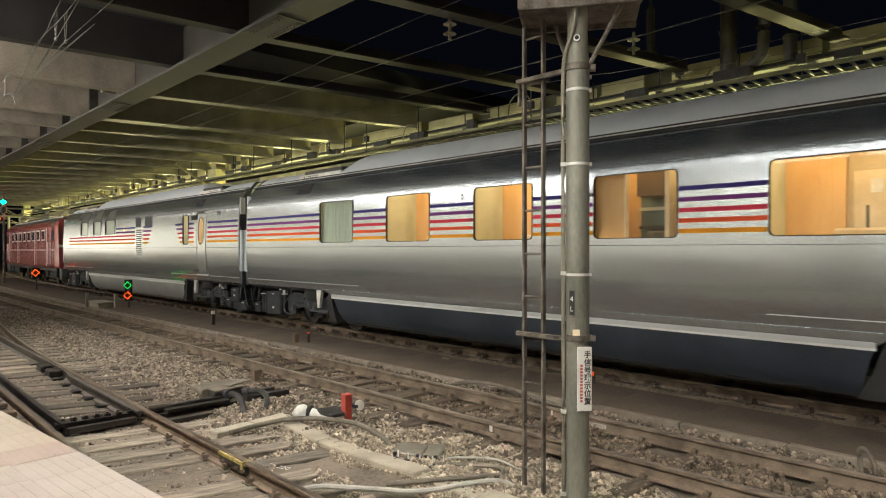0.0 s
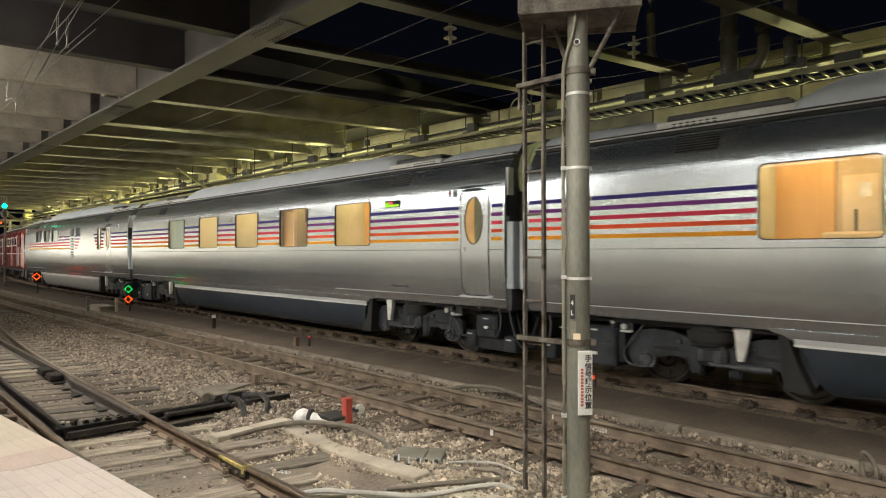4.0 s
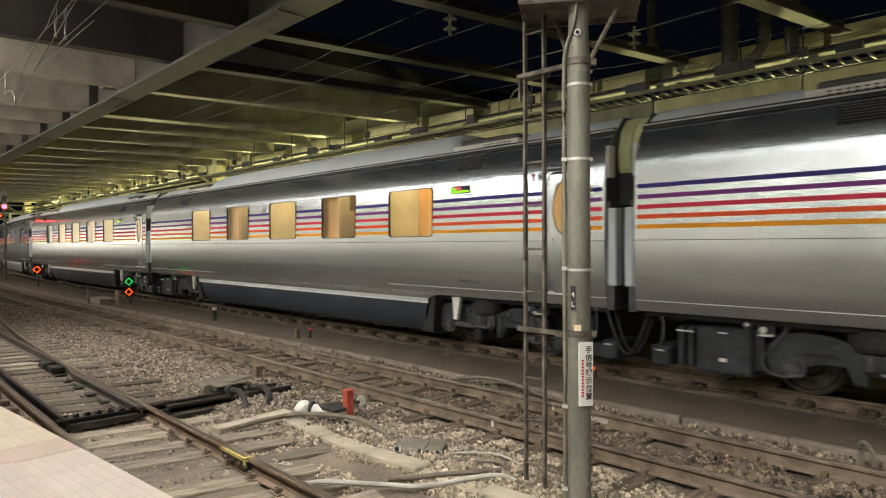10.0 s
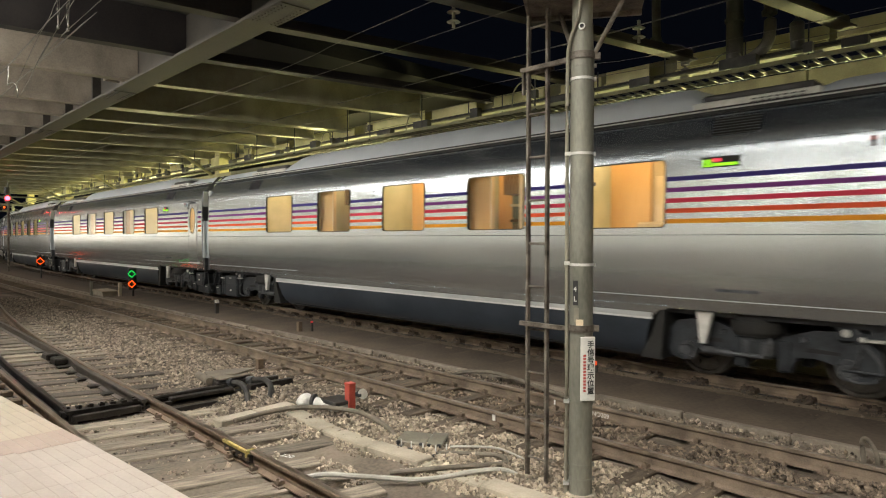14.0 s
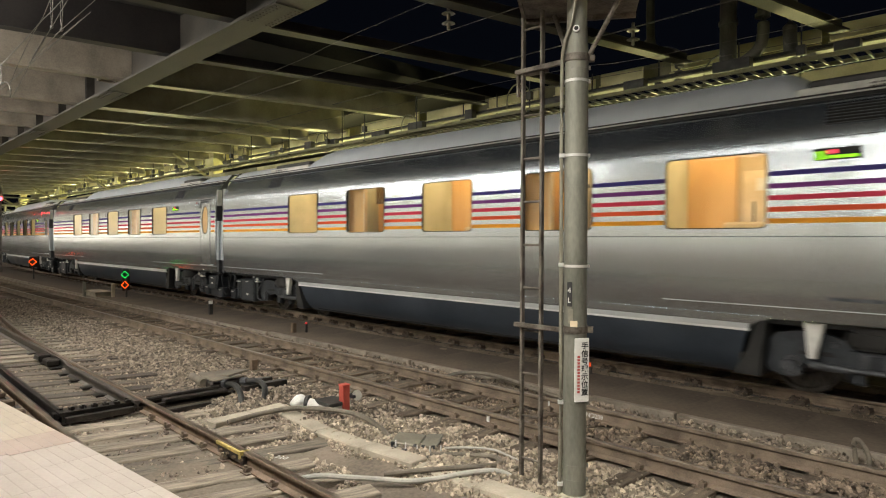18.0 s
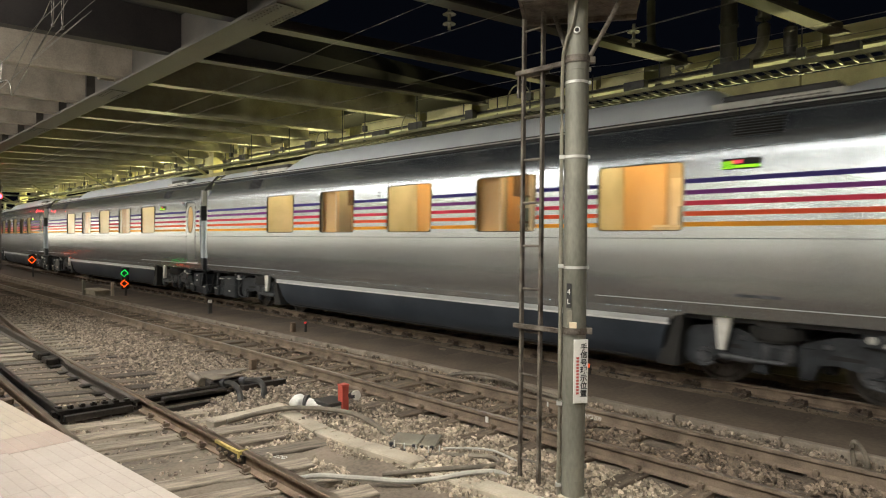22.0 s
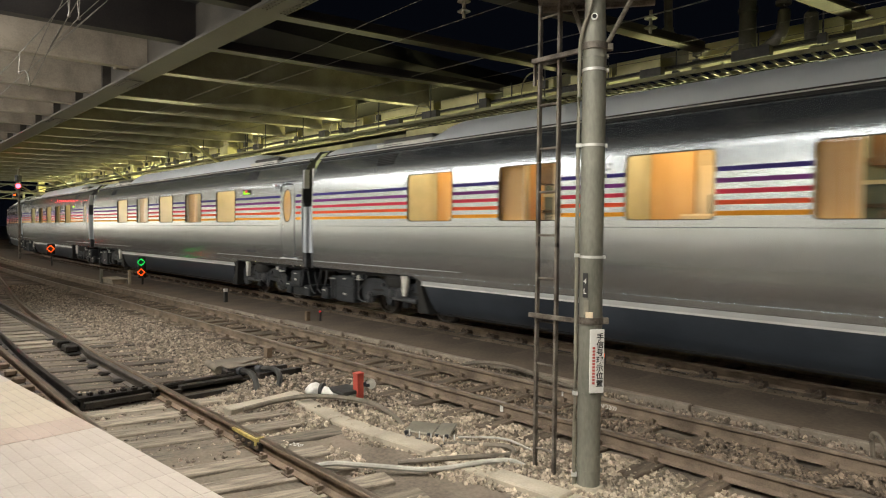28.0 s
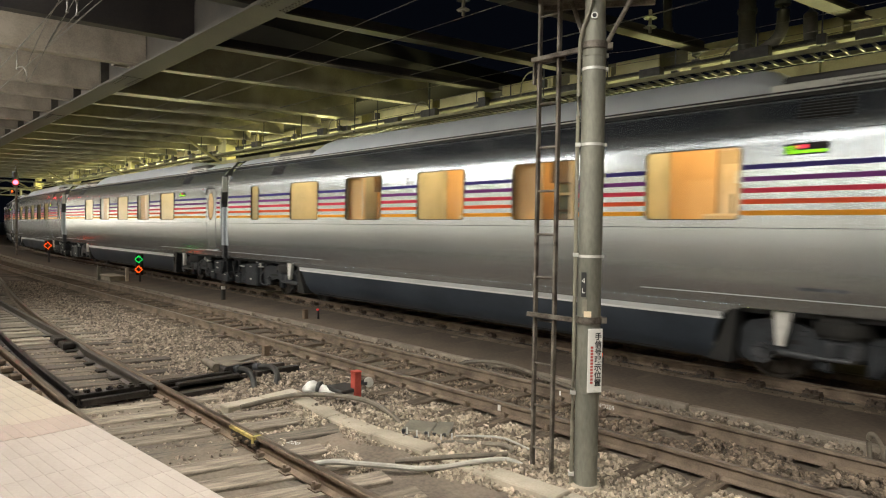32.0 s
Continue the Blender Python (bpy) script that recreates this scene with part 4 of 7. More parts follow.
# ---- overhead wires ----
def wires():
    def line(t, name, pts, r=0.0045):
        part(name, tube_path(bmesh.new(), pts, r, 6), "wire", t, smooth=True)

    t = thing("catenary", "overhead wires with droppers above the near track", "overhead wire")
    y = 2.30
    line(t, "contact_wire", [(-70, y, 4.62), (-13, y, 4.70), (-11.7, y, 4.74), (-9.74, y, 4.81), (-8.0, y, 4.81), (14, y, 4.81)])
    line(t, "messenger_wire", [(-70, y, 4.9), (-30, y, 5.0), (-14.5, y, 5.12), (-13.9, y, 5.14), (-11.15, y, 5.19), (-10.3, y, 5.38), (-8.0, y, 5.95), (-5.0, y, 6.9)], 0.0055)
    line(t, "messenger_wire", [(-13.4, y, 4.58), (-13.08, y, 4.66), (-12.53, y, 4.85), (-11.15, y, 5.17), (-9.72, y, 5.2), (-6, y, 5.4), (14, y, 6.0)], 0.0055)
    line(t, "stay_wire", [(-13.0, y, 4.40), (-12.1, y, 4.59), (-11.26, y, 4.80), (-10.25, y, 4.97), (-9.3, y, 5.16), (-6, y, 5.8), (-2, y, 6.9)], 0.0055)
    for x, z0, z1 in ((-10.28, 5.38, 4.97), (-9.76, 5.2, 4.81), (-13.9, 5.13, 4.80)):
        line(t, "dropper", [(x - 0.05, y, z0), (x - 0.05, y, (z0 + z1) / 2), (x, y, z1), (x + 0.05, y, (z0 + z1) / 2), (x + 0.06, y, z0 + 0.02)], 0.005)
        part("wire_clip", boxes((x - 0.04, x + 0.04, y - 0.015, y + 0.015, z1 - 0.02, z1 + 0.02), bevel=0.004), "wire", t)
    part("tensioner", rod(bmesh.new(), (-11.41, y, 4.77), (-10.64, y, 4.92), 0.014, 8), "wire", t, "thin tensioner tube")
    part("hook", tube_path(bmesh.new(), [(-13.87, y, 4.8), (-13.4, y, 4.74), (-13.08, y, 4.58), (-13.08, y, 4.42)], 0.012, 6), "wire", t)
    part("hanger", rod(bmesh.new(), (-70, y, 4.6), (-70, y, 6.9), 0.03, 6), "wire", t)
    part("hanger", rod(bmesh.new(), (13.9, y, 4.8), (13.9, y, 6.9), 0.03, 6), "wire", t)
    t = thing("catenary", "overhead wires above the middle track", "overhead wire")
    line(t, "contact_wire", [(-62, MID_Y + bend(-62), 4.82), (-38, MID_Y, 4.82), (-10, MID_Y, 4.82), (14, MID_Y, 4.82)])
    line(t, "messenger_wire", [(-62, MID_Y + bend(-62), 5.3), (-38, MID_Y, 5.0), (-12.6, MID_Y, 5.13), (-6.8, MID_Y, 5.3), (14, MID_Y, 5.7)])
    part("hanger", rod(bmesh.new(), (13.9, MID_Y - 0.5, 4.8), (13.9, MID_Y - 0.5, 6.0), 0.03, 6), "wire", t)
    t = thing("catenary", "overhead wires above the train", "overhead wire")
    line(t, "contact_wire", [(-62, TRAIN_Y + bend(-62), 5.0), (-38, TRAIN_Y, 5.0), (-10, TRAIN_Y, 4.98), (-2.2, TRAIN_Y, 4.87), (14, TRAIN_Y, 4.9)])
    line(t, "messenger_wire", [(-62, TRAIN_Y + bend(-62), 5.35), (-38, TRAIN_Y, 5.5), (-10, TRAIN_Y, 5.3), (-4.1, TRAIN_Y, 5.1), (14, TRAIN_Y, 5.0)])
    line(t, "feeder_wire", [(-38, 11.2, 6.2), (-10, 11.0, 6.05), (-4.5, 10.6, 5.9), (14, 10.6, 6.2)], 0.012)


wires()


# ---- ballast stones ----
def pebbles(name, count, area, low, size, label, seed, keep=None, mat="stone", shift=lambda x: 0.0):
    """Loose broken stones as one mesh of many small uneven lumps."""
    rs = np.random.RandomState(seed)
    bm = bmesh.new()
    bmesh.ops.create_icosphere(bm, subdivisions=1, radius=1.0)
    base = np.array([v.co[:] for v in bm.verts])
    tris = np.array([[v.index for v in f.verts] for f in bm.faces])
    bm.free()
    x0, x1, y0, y1 = area
    # more of them where the camera is near
    u = rs.rand(count)
    xs = x1 + (x0 - x1) * u ** 1.35
    ys = y0 + (y1 - y0) * rs.rand(count)
    if keep:
        ok = np.array([keep(a, b) for a, b in zip(xs, ys)])
        xs, ys = xs[ok], ys[ok]
    n = len(xs)
    shapes = [base * (1 + 0.32 * rs.randn(len(base), 1)).clip(0.55, 1.5) for _ in range(40)]
    verts, faces = np.empty((n, len(base), 3)), np.empty((n, len(tris), 3), int)
    for i in range(n):
        a, b, c = rs.rand(3) * 6.28
        rot = np.array(Euler((a, b, c)).to_matrix())
        s = size * (0.45 + 0.95 * rs.rand() ** 2) * np.array([1.0, 0.8, 0.62])
        v = (shapes[i % 40] * s) @ rot.T
        verts[i] = v + (xs[i], ys[i] + bend(xs[i]) + shift(xs[i]), low(xs[i], ys[i]) + 0.25 * size * rs.rand())
        faces[i] = tris + i * len(base)
    me = bpy.data.meshes.new(name)
    me.from_pydata(verts.reshape(-1, 3).tolist(), [], faces.reshape(-1, 3).tolist())
    me.materials.append(M[mat])
    return tagged(new(name, me), label, "gravel", kind="stuff")


def bed_height(x, y):
    z = -0.19
    for c, w in ((4.3, 0.55), (7.9, 0.45)):
        z += 0.07 * math.exp(-(((y - c) / w) ** 2))
    return z + 0.03 * noise.noise((x * 1.1, y * 1.1, 3.0)) + 0.02 * noise.noise((x * 3, y * 3, 7.0))


def bare(x, y):
    """Trodden earth beside the near rail stays free of stones."""
    return not (-5.9 < x < -2.2 and 3.0 < y < 3.8 + 0.1 * math.sin(5 * x)) or noise.noise((x * 2.5, y * 2.5, 1)) > 0.32


def dusty(x, y):
    return x + 0.8 * noise.noise((x * 0.9, y * 0.9, 4)) > -6.2 + 0.5 * (y - 4)


pebbles("ballast_stones", 62000, (-27, 0.5, 3.05, 5.4), bed_height, 0.029, "loose brown-grey ballast stones between the tracks", 1, lambda x, y: bare(x, y) and not dusty(x, y))
pebbles("ballast_stones", 62000, (-27, 0.5, 3.05, 5.4), bed_height, 0.029, "pale dusty ballast stones round the pole", 1, lambda x, y: bare(x, y) and dusty(x, y), mat="dustystone")
pebbles("ballast_stones", 19000, (-24, 0.5, 5.55, 6.55), lambda x, y: bed_height(x, y) + (0.030 if x > -4.5 else 0.004), 0.028, "brown ballast stones between the rails", 2, lambda x, y: noise.noise((x * 1.7, y * 2.0, 5)) > -0.12, mat="brownstone", shift=lean)
pebbles("ballast_stones", 7000, (-24, 0.5, 6.7, 7.42), bed_height, 0.029, "pale ballast stones beside the rail", 3, shift=lean)
pebbles("ballast_stones", 2600, (-13, -1.5, 1.84, 2.76), lambda x, y: bed_height(x, y) + 0.012, 0.026, "small stones between sleepers of the near track", 4,
        lambda x, y: x < -5.5 and abs(((x - (y - NEAR_Y) * 0.25 + 0.3) / 0.48) % 1 - 0.5) < 0.25)
pebbles("walkway_grit", 1500, (-24, 0.5, 8.5, 9.3), lambda x, y: -0.130, 0.018, "brown grit scattered on the dirt beside the rail", 6, mat="bed")
pebbles("ballast_stones", 1500, (-12, -2.5, 1.2, 1.74), bed_height, 0.03, "ballast stones along the platform foot", 5)


# ---- the signal pole and its ladder ----
PX, PY = -3.04, 4.47


def words(text, height, parent, m, material, depth=0.0, name="lettering", bold=0.0):
    """Lettering from the built-in font as a flat mesh."""
    cu = bpy.data.curves.new(name, "FONT")
    cu.body, cu.size, cu.align_x, cu.align_y, cu.extrude, cu.offset = text, height, "CENTER", "CENTER", depth, bold
    tmp = bpy.data.objects.new(name, cu)
    scene.collection.objects.link(tmp)
    me = bpy.data.meshes.new_from_object(tmp.evaluated_get(bpy.context.evaluated_depsgraph_get()))
    bpy.data.objects.remove(tmp)
    bpy.data.curves.remove(cu)
    me.materials.clear()
    me.materials.append(M[material])
    ob = new(name, me)
    ob.parent = parent
    ob.matrix_basis = m
    return ob


def signal_pole():
    # the pole's local +x points to the picture's right, -y to the eye
    t = thing("steel_pole", "grey-green steel pole with silver bands standing in ballast", "pole", m=pose(PX, PY, 0, 0, 0, 34))
    r = 0.096
    part("shaft", rod(rod(rod(bmesh.new(), (0, 0, -0.3), (0, 0, 3.50), r, 32), (0, 0, 3.50), (0, 0, 3.78), r, 32, r * 0.86), (0, 0, 3.78), (0, 0, 7.0), r * 0.86, 32), "polesteel", t, smooth=True)
    for z, mt in ((0.02, "polesteel"), (0.14, "polesteel"), (0.66, "polesteel"), (1.79, "bandsteel"), (2.70, "bandsteel"), (3.31, "bandsteel"), (3.42, "polesteel"), (2.45, "polesteel")):
        part("band", rod(bmesh.new(), (0, 0, z - 0.011), (0, 0, z + 0.011), r + 0.004, 32), mt, t, "steel band", smooth=True)
        part("band_clip", boxes((r - 0.005, r + 0.018, -0.02, 0.02, z - 0.014, z + 0.014), bevel=0.003), mt, t)
    for z in (3.47, 1.24):
        k = part("clamp", rod(bmesh.new(), (0, 0, z), (0, 0, z + 0.055), r + 0.012, 32), "laddersteel", t, "bolted clamp", smooth=True)
        part("lug", boxes((r, r + 0.05, -0.03, 0.03, z, z + 0.05), bevel=0.004), "laddersteel", k)
    e = part("eyelet", rod(bmesh.new(), (-0.005, -r * 0.86, 3.72), (-0.005, -r - 0.01, 3.72), 0.026, 16), "bandsteel", t, "round eyelet")
    part("eye_hole", rod(bmesh.new(), (-0.005, -r - 0.009, 3.72), (-0.005, -r - 0.013, 3.72), 0.017, 14), "black", e)
    part("base_lump", rod(bmesh.new(), (0, 0, -0.3), (0, 0, -0.10), 0.18, 12, 0.125), "concrete", t, smooth=True)
    # conduit that climbs the pole's side
    part("conduit", tube_path(bmesh.new(), [(-0.115, -0.03, -0.2), (-0.115, -0.03, 1.2), (-0.118, -0.03, 2.4), (-0.118, -0.03, 3.35), (-0.10, -0.06, 3.6), (-0.03, -0.11, 3.82), (0.0, -0.12, 4.2)], 0.016), "pipe", t, "grey cable conduit", smooth=True)
    for z in (-0.02, 0.66, 1.8, 2.7):
        part("conduit_clip", boxes((-0.137, -0.09, -0.055, -0.01, z - 0.015, z + 0.015)), "bandsteel", t)
    # hand signal board
    b = part("sign_board", boxes((-0.062, 0.062, -0.006, 0.006, -0.26, 0.26), bevel=0.003), "sign", t, "white sign board with black and red lettering")
    b.matrix_basis = pose(0.055, -0.098, 0.945, 0, 0, 24)
    for i, ch in enumerate("手信号現示位置"):
        words(ch, 0.062, b, pose(0.024, -0.008, 0.195 - 0.063 * i, 90, 0, 0), "ink", bold=0.0016)
    for i in range(12):
        part("red_bar", boxes((-0.040, -0.018, -0.0085, -0.0065, 0.10 - 0.026 * i, 0.118 - 0.026 * i)), "redink", b)
    for z in (-0.24, 0.24):
        part("rivet", rod(bmesh.new(), (0.0, -0.006, z), (0.0, -0.010, z), 0.006, 8), "bandsteel", b)
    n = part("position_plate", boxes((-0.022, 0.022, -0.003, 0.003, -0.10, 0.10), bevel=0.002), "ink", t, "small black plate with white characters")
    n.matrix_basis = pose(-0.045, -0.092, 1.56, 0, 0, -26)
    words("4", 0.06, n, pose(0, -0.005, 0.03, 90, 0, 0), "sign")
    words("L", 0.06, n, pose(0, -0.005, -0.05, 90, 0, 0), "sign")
    part("paper_label", boxes((-0.02, 0.02, -0.004, 0.002, -0.06, 0.06)), "pipe", t, "faded grey label").matrix_basis = pose(-0.035, -0.095, 1.38, 0, 0, -20)
    part("dried_paint", boxes((-0.03, 0.03, -0.004, 0.004, -0.02, 0.03), bevel=0.003), "cream", t, "smear of dried cream paint").matrix_basis = pose(-0.01, -0.103, 1.315, 0, 0, -6)
    # work platform and its braces, high on the pole
    w = part("work_platform", boxes((-0.46, 0.50, -0.16, 0.42, 3.99, 4.03), (-0.46, 0.50, -0.18, -0.14, 3.95, 4.07), (-0.46, 0.50, 0.40, 0.44, 3.95, 4.07), bevel=0.004), "laddersteel", t, "rusty steel work platform")
    part("toe_board", boxes((-0.48, -0.45, -0.16, 0.42, 3.97, 4.13)), "laddersteel", w)
    for x in (-0.46, -0.18, 0.18, 0.48):
        part("guard_post", boxes((x - 0.015, x + 0.015, -0.18, -0.15, 4.03, 5.0)), "laddersteel", w)
    part("guard_rail", boxes((-0.46, 0.50, -0.18, -0.16, 4.35, 4.38)), "laddersteel", w)
    part("brace", rod(bmesh.new(), (0.10, -0.02, 3.52), (0.36, -0.06, 4.0), 0.020, 8), "laddersteel", t)
    part("brace", rod(bmesh.new(), (-0.06, 0.08, 3.52), (-0.2, 0.36, 4.0), 0.020, 8), "laddersteel", t)
    return t


signal_pole()


def ladder():
    t = thing("steel_ladder", "rusty steel ladder fixed beside the pole", "ladder")
    a, b = Vector((-3.60, 4.47, 0)), Vector((-3.395, 4.475, 0))
    side = (b - a).normalized()
    for p, z0 in ((a, -0.22), (b, -0.22)):
        bm = bmesh.new()
        for z1, z2 in ((z0, 1.9), (1.86, 4.15)):
            box(bm, p.x - 0.013, p.x + 0.013, p.y - 0.022, p.y + 0.022, z1, z2, bevel=0.004)
        part("stile", bm, "laddersteel", t, "rusty ladder stile")
    for z in [0.06 + 0.38 * i for i in range(11)]:
        part("rung", rod(bmesh.new(), (a.x, a.y, z), (b.x, b.y, z), 0.011, 8), "laddersteel", t)
    for z in (1.25, 3.49):
        bm = bmesh.new()
        box(bm, -3.66, -3.02, 4.42, 4.455, z - 0.02, z + 0.02, bevel=0.003)
        box(bm, -3.66, -3.35, 4.485, 4.51, z - 0.035, z - 0.005)
        part("wall_bracket", bm, "laddersteel", t, "flat steel bracket to the pole")
    part("back_post", boxes((-3.655, -3.635, 4.44, 4.47, 3.28, 3.5)), "laddersteel", t)


ladder()


# ---- between the near and the middle track ----
def lineside():
    g = -0.13
    t = thing("red_post", "red painted marker post with pale round lamp behind", "marker post")
    part("post", boxes((-6.525, -6.425, 4.53, 4.63, -0.25, 0.21), bevel=0.008), "redpaint", t, "red painted steel post")
    part("cap", boxes((-6.53, -6.42, 4.525, 4.635, 0.205, 0.225), bevel=0.006), "redpaint", t)
    part("round_lens", rod(bmesh.new(), (-6.38, 4.70, 0.09), (-6.33, 4.67, 0.09), 0.058, 18), "palecable", t, "pale round lens")
    part("lens_bracket", boxes((-6.46, -6.34, 4.62, 4.70, 0.06, 0.10)), "bogie", t)

    t = thing("cable_splice", "white wrapped cable splice lying on the ballast", "cable connector")
    bm = bmesh.new()
    bmesh.ops.create_icosphere(bm, subdivisions=3, radius=0.10, matrix=Matrix.Translation((-6.95, 4.24, -0.03)) @ Matrix.Diagonal((1.15, 1, 0.95, 1)))
    for v in bm.verts:
        d = noise.noise(v.co * 14)
        v.co += (v.co - Vector((-6.95, 4.24, -0.03))).normalized() * 0.022 * d
    part("wrap", bm, "whitepaint", t, "crumpled white wrapping")
    part("tape", rod(bmesh.new(), (-6.87, 4.29, -0.03), (-6.84, 4.31, -0.03), 0.095, 16), "blackplastic", t, "black tape ring", smooth=True)
    part("sleeve", rod(bmesh.new(), (-6.84, 4.31, -0.04), (-6.72, 4.39, -0.07), 0.07, 14), "whitepaint", t, smooth=True)

    t = thing("relay_box", "low grey equipment box with dark lid by the post", "equipment box")
    part("case", boxes((-6.75, -6.45, 4.34, 4.62, -0.22, -0.03), bevel=0.012), "palecable", t)
    part("lid", boxes((-6.80, -6.44, 4.34, 4.64, -0.03, 0.015), bevel=0.008), "blackplastic", t, "dark lid")

    t = thing("cable_trough", "pale concrete cable trough sunk in the ballast", "cable trough", "concrete troughs")
    pts = [(-7.15, 3.18), (-7.2, 3.7), (-7.28, 4.22)]
    for (xa, ya), (xb, yb) in zip(pts, pts[1:]):
        bm = bmesh.new()
        box(bm, -0.10, 0.10, 0.006, math.hypot(xb - xa, yb - ya) - 0.006, -0.06, 0.06, bevel=0.012)
        o = part("trough_lid", bm, "concrete", t)
        o.matrix_basis = pose(xa, ya, g - 0.035, 0, 0, math.degrees(math.atan2(yb - ya, xb - xa)) - 90)
    t = thing("cable_trough", "row of pale concrete trough lids along the track", "cable trough", "concrete troughs")
    pts = [(-6.85, 4.02), (-6.0, 3.95), (-5.2, 3.97), (-4.45, 4.02), (-3.72, 4.06), (-3.0, 4.12), (-2.2, 4.2), (-1.4, 4.28)]
    for k, ((xa, ya), (xb, yb)) in enumerate(zip(pts, pts[1:])):
        bm = bmesh.new()
        box(bm, -0.11, 0.11, 0.008, math.hypot(xb - xa, yb - ya) - 0.008, -0.08, 0.06, bevel=0.012)
        o = part("trough_lid", bm, "concrete", t)
        o.matrix_basis = pose(xa, ya, g - 0.02 - 0.012 * (k % 2), 0.8 * (k % 3) - 0.6, 0, math.degrees(math.atan2(yb - ya, xb - xa)) - 90)

    t = thing("junction_box", "grey cable junction box with black glands on ballast", "junction box")
    o = part("case", boxes((-0.24, 0.24, -0.16, 0.16, -0.12, 0.02), bevel=0.015), "bogie", t, "dark grey case")
    o.matrix_basis = pose(-4.93, 4.38, -0.125, 4, 0, 32)
    for x0, x1, tilt in ((-0.25, 0.06, 3.0), (0.075, 0.25, 6.5)):
        o = part("lid", boxes((x0, x1, -0.15, 0.16, 0.0, 0.028), bevel=0.009), "pipe", t, "dusty grey lid")
        o.matrix_basis = pose(-4.95, 4.42, -0.105, tilt, 1.5 if x0 < 0 else -2.5, 32)
        for hx in (x0 + 0.035, x1 - 0.035):
            part("hinge", boxes((hx - 0.018, hx + 0.018, -0.172, -0.14, -0.012, 0.034), bevel=0.005), "bogie", o)
    o = part("front_flange", boxes((-0.26, 0.24, -0.215, -0.155, -0.055, -0.035), bevel=0.004), "pipe", t, "grey steel flange")
    o.matrix_basis = pose(-4.93, 4.38, -0.10, 4, 0, 32)
    for k, (x, y) in enumerate(((-4.98, 4.16), (-4.85, 4.18), (-4.72, 4.22), (-4.60, 4.28), (-4.55, 4.38))):
        part("gland", rod(rod(bmesh.new(), (x, y, -0.13), (x + 0.06, y - 0.09, -0.14), 0.032, 10), (x + 0.02, y - 0.03, -0.13), (x + 0.035, y - 0.05, -0.13), 0.045, 6), "blackplastic", t, "black cable gland", smooth=True)
        part("stud", rod(bmesh.new(), (x + 0.02, y - 0.02, -0.1), (x + 0.02, y - 0.02, -0.03), 0.007, 6), "bandsteel", t)

    def hose(name, label, pts, r, mat):
        t = tagged(part(name, tube_path(bmesh.new(), pts, r), mat, smooth=True), label, "cable")
        return t

    hose("hose", "thick dusty black hose across the ballast", [(-6.95, 3.30, -0.10), (-6.9, 3.75, -0.06), (-6.72, 4.05, -0.03), (-6.35, 4.30, -0.02), (-5.95, 4.42, -0.03), (-5.55, 4.40, -0.08), (-5.25, 4.32, -0.13), (-5.05, 4.24, -0.14)], 0.030, "cable")
    hose("cable", "pale grey cable lying along the track", [(-4.95, 2.98, -0.13), (-4.8, 3.12, -0.09), (-4.62, 3.30, -0.10), (-4.4, 3.5, -0.11), (-4.2, 3.65, -0.11), (-4.05, 3.86, -0.10), (-3.92, 4.12, -0.08), (-3.78, 4.36, -0.09), (-3.62, 4.46, -0.16)], 0.025, "palecable")
    hose("cable", "dusty cable looping on the stones", [(-4.62, 4.2, -0.12), (-4.45, 4.36, -0.10), (-4.22, 4.52, -0.09), (-4.03, 4.60, -0.08), (-3.9, 4.52, -0.09), (-3.95, 4.33, -0.08), (-4.1, 4.1, -0.08), (-4.28, 3.85, -0.09), (-4.5, 3.62, -0.12)], 0.024, "cable")
    hose("cable", "thin pale cable along the stones", [(-4.6, 4.48, -0.10), (-4.4, 4.66, -0.09), (-4.2, 4.8, -0.1), (-3.95, 4.85, -0.15)], 0.012, "palecable")
    hose("cable", "dark cable beside the far rail", [(-7.1, 6.85, -0.14), (-6.9, 7.05, -0.06), (-6.5, 7.2, -0.03), (-6.0, 7.2, -0.05), (-5.5, 7.16, -0.1), (-4.9, 7.2, -0.16)], 0.03, "cable")
    hose("cable", "grey cable rising from the ballast", [(-1.53, 7.2, -0.2), (-1.545, 7.2, -0.06), (-1.59, 7.2, 0.03), (-1.64, 7.2, 0.075), (-1.665, 7.2, 0.02), (-1.645, 7.2, -0.2)], 0.024, "cable")

    # point machine and its rods
    t = thing("point_machine", "greasy black point machine with cables beside the switch", "point machine")
    o = part("case", boxes((-0.34, 0.34, -0.24, 0.24, -0.16, 0.05), bevel=0.02), "grease", t, "black cast case")
    o.matrix_basis = pose(-8.95, 4.15, -0.07, 0, 0, -8)
    for k, (dx, dy, rz) in enumerate(((-0.14, 0.02, -10), (0.13, -0.05, -3), (0.02, 0.10, 12))):
        o = part("lid", boxes((-0.20 + 0.04 * k, 0.20, -0.25 + 0.05 * k, 0.25, 0.05, 0.072), bevel=0.008), "cable", t, "worn dusty lid plate")
        o.matrix_basis = pose(-8.95 + dx, 4.15 + dy, -0.065 + 0.015 * k, 2 * k, 3 - 5 * k, rz)
    part("motor", rod(bmesh.new(), (-9.5, 3.95, -0.06), (-8.9, 3.86, -0.05), 0.055, 14), "cable", t, "grey motor tube", smooth=True)
    for x0, x1, y0, y1, z in ((-8.72, -8.64, 3.30, 4.0, -0.07), (-8.42, -8.30, 3.10, 3.95, -0.05), (-8.40, -8.28, 4.18, 4.85, -0.05), (-8.9, -8.8, 4.3, 4.9, -0.10), (-8.12, -8.04, 2.95, 3.6, -0.12)):
        part("timber", boxes((x0, x1, y0, y1, z - 0.12, z), bevel=0.008), "grease", t, "greasy black bearer")
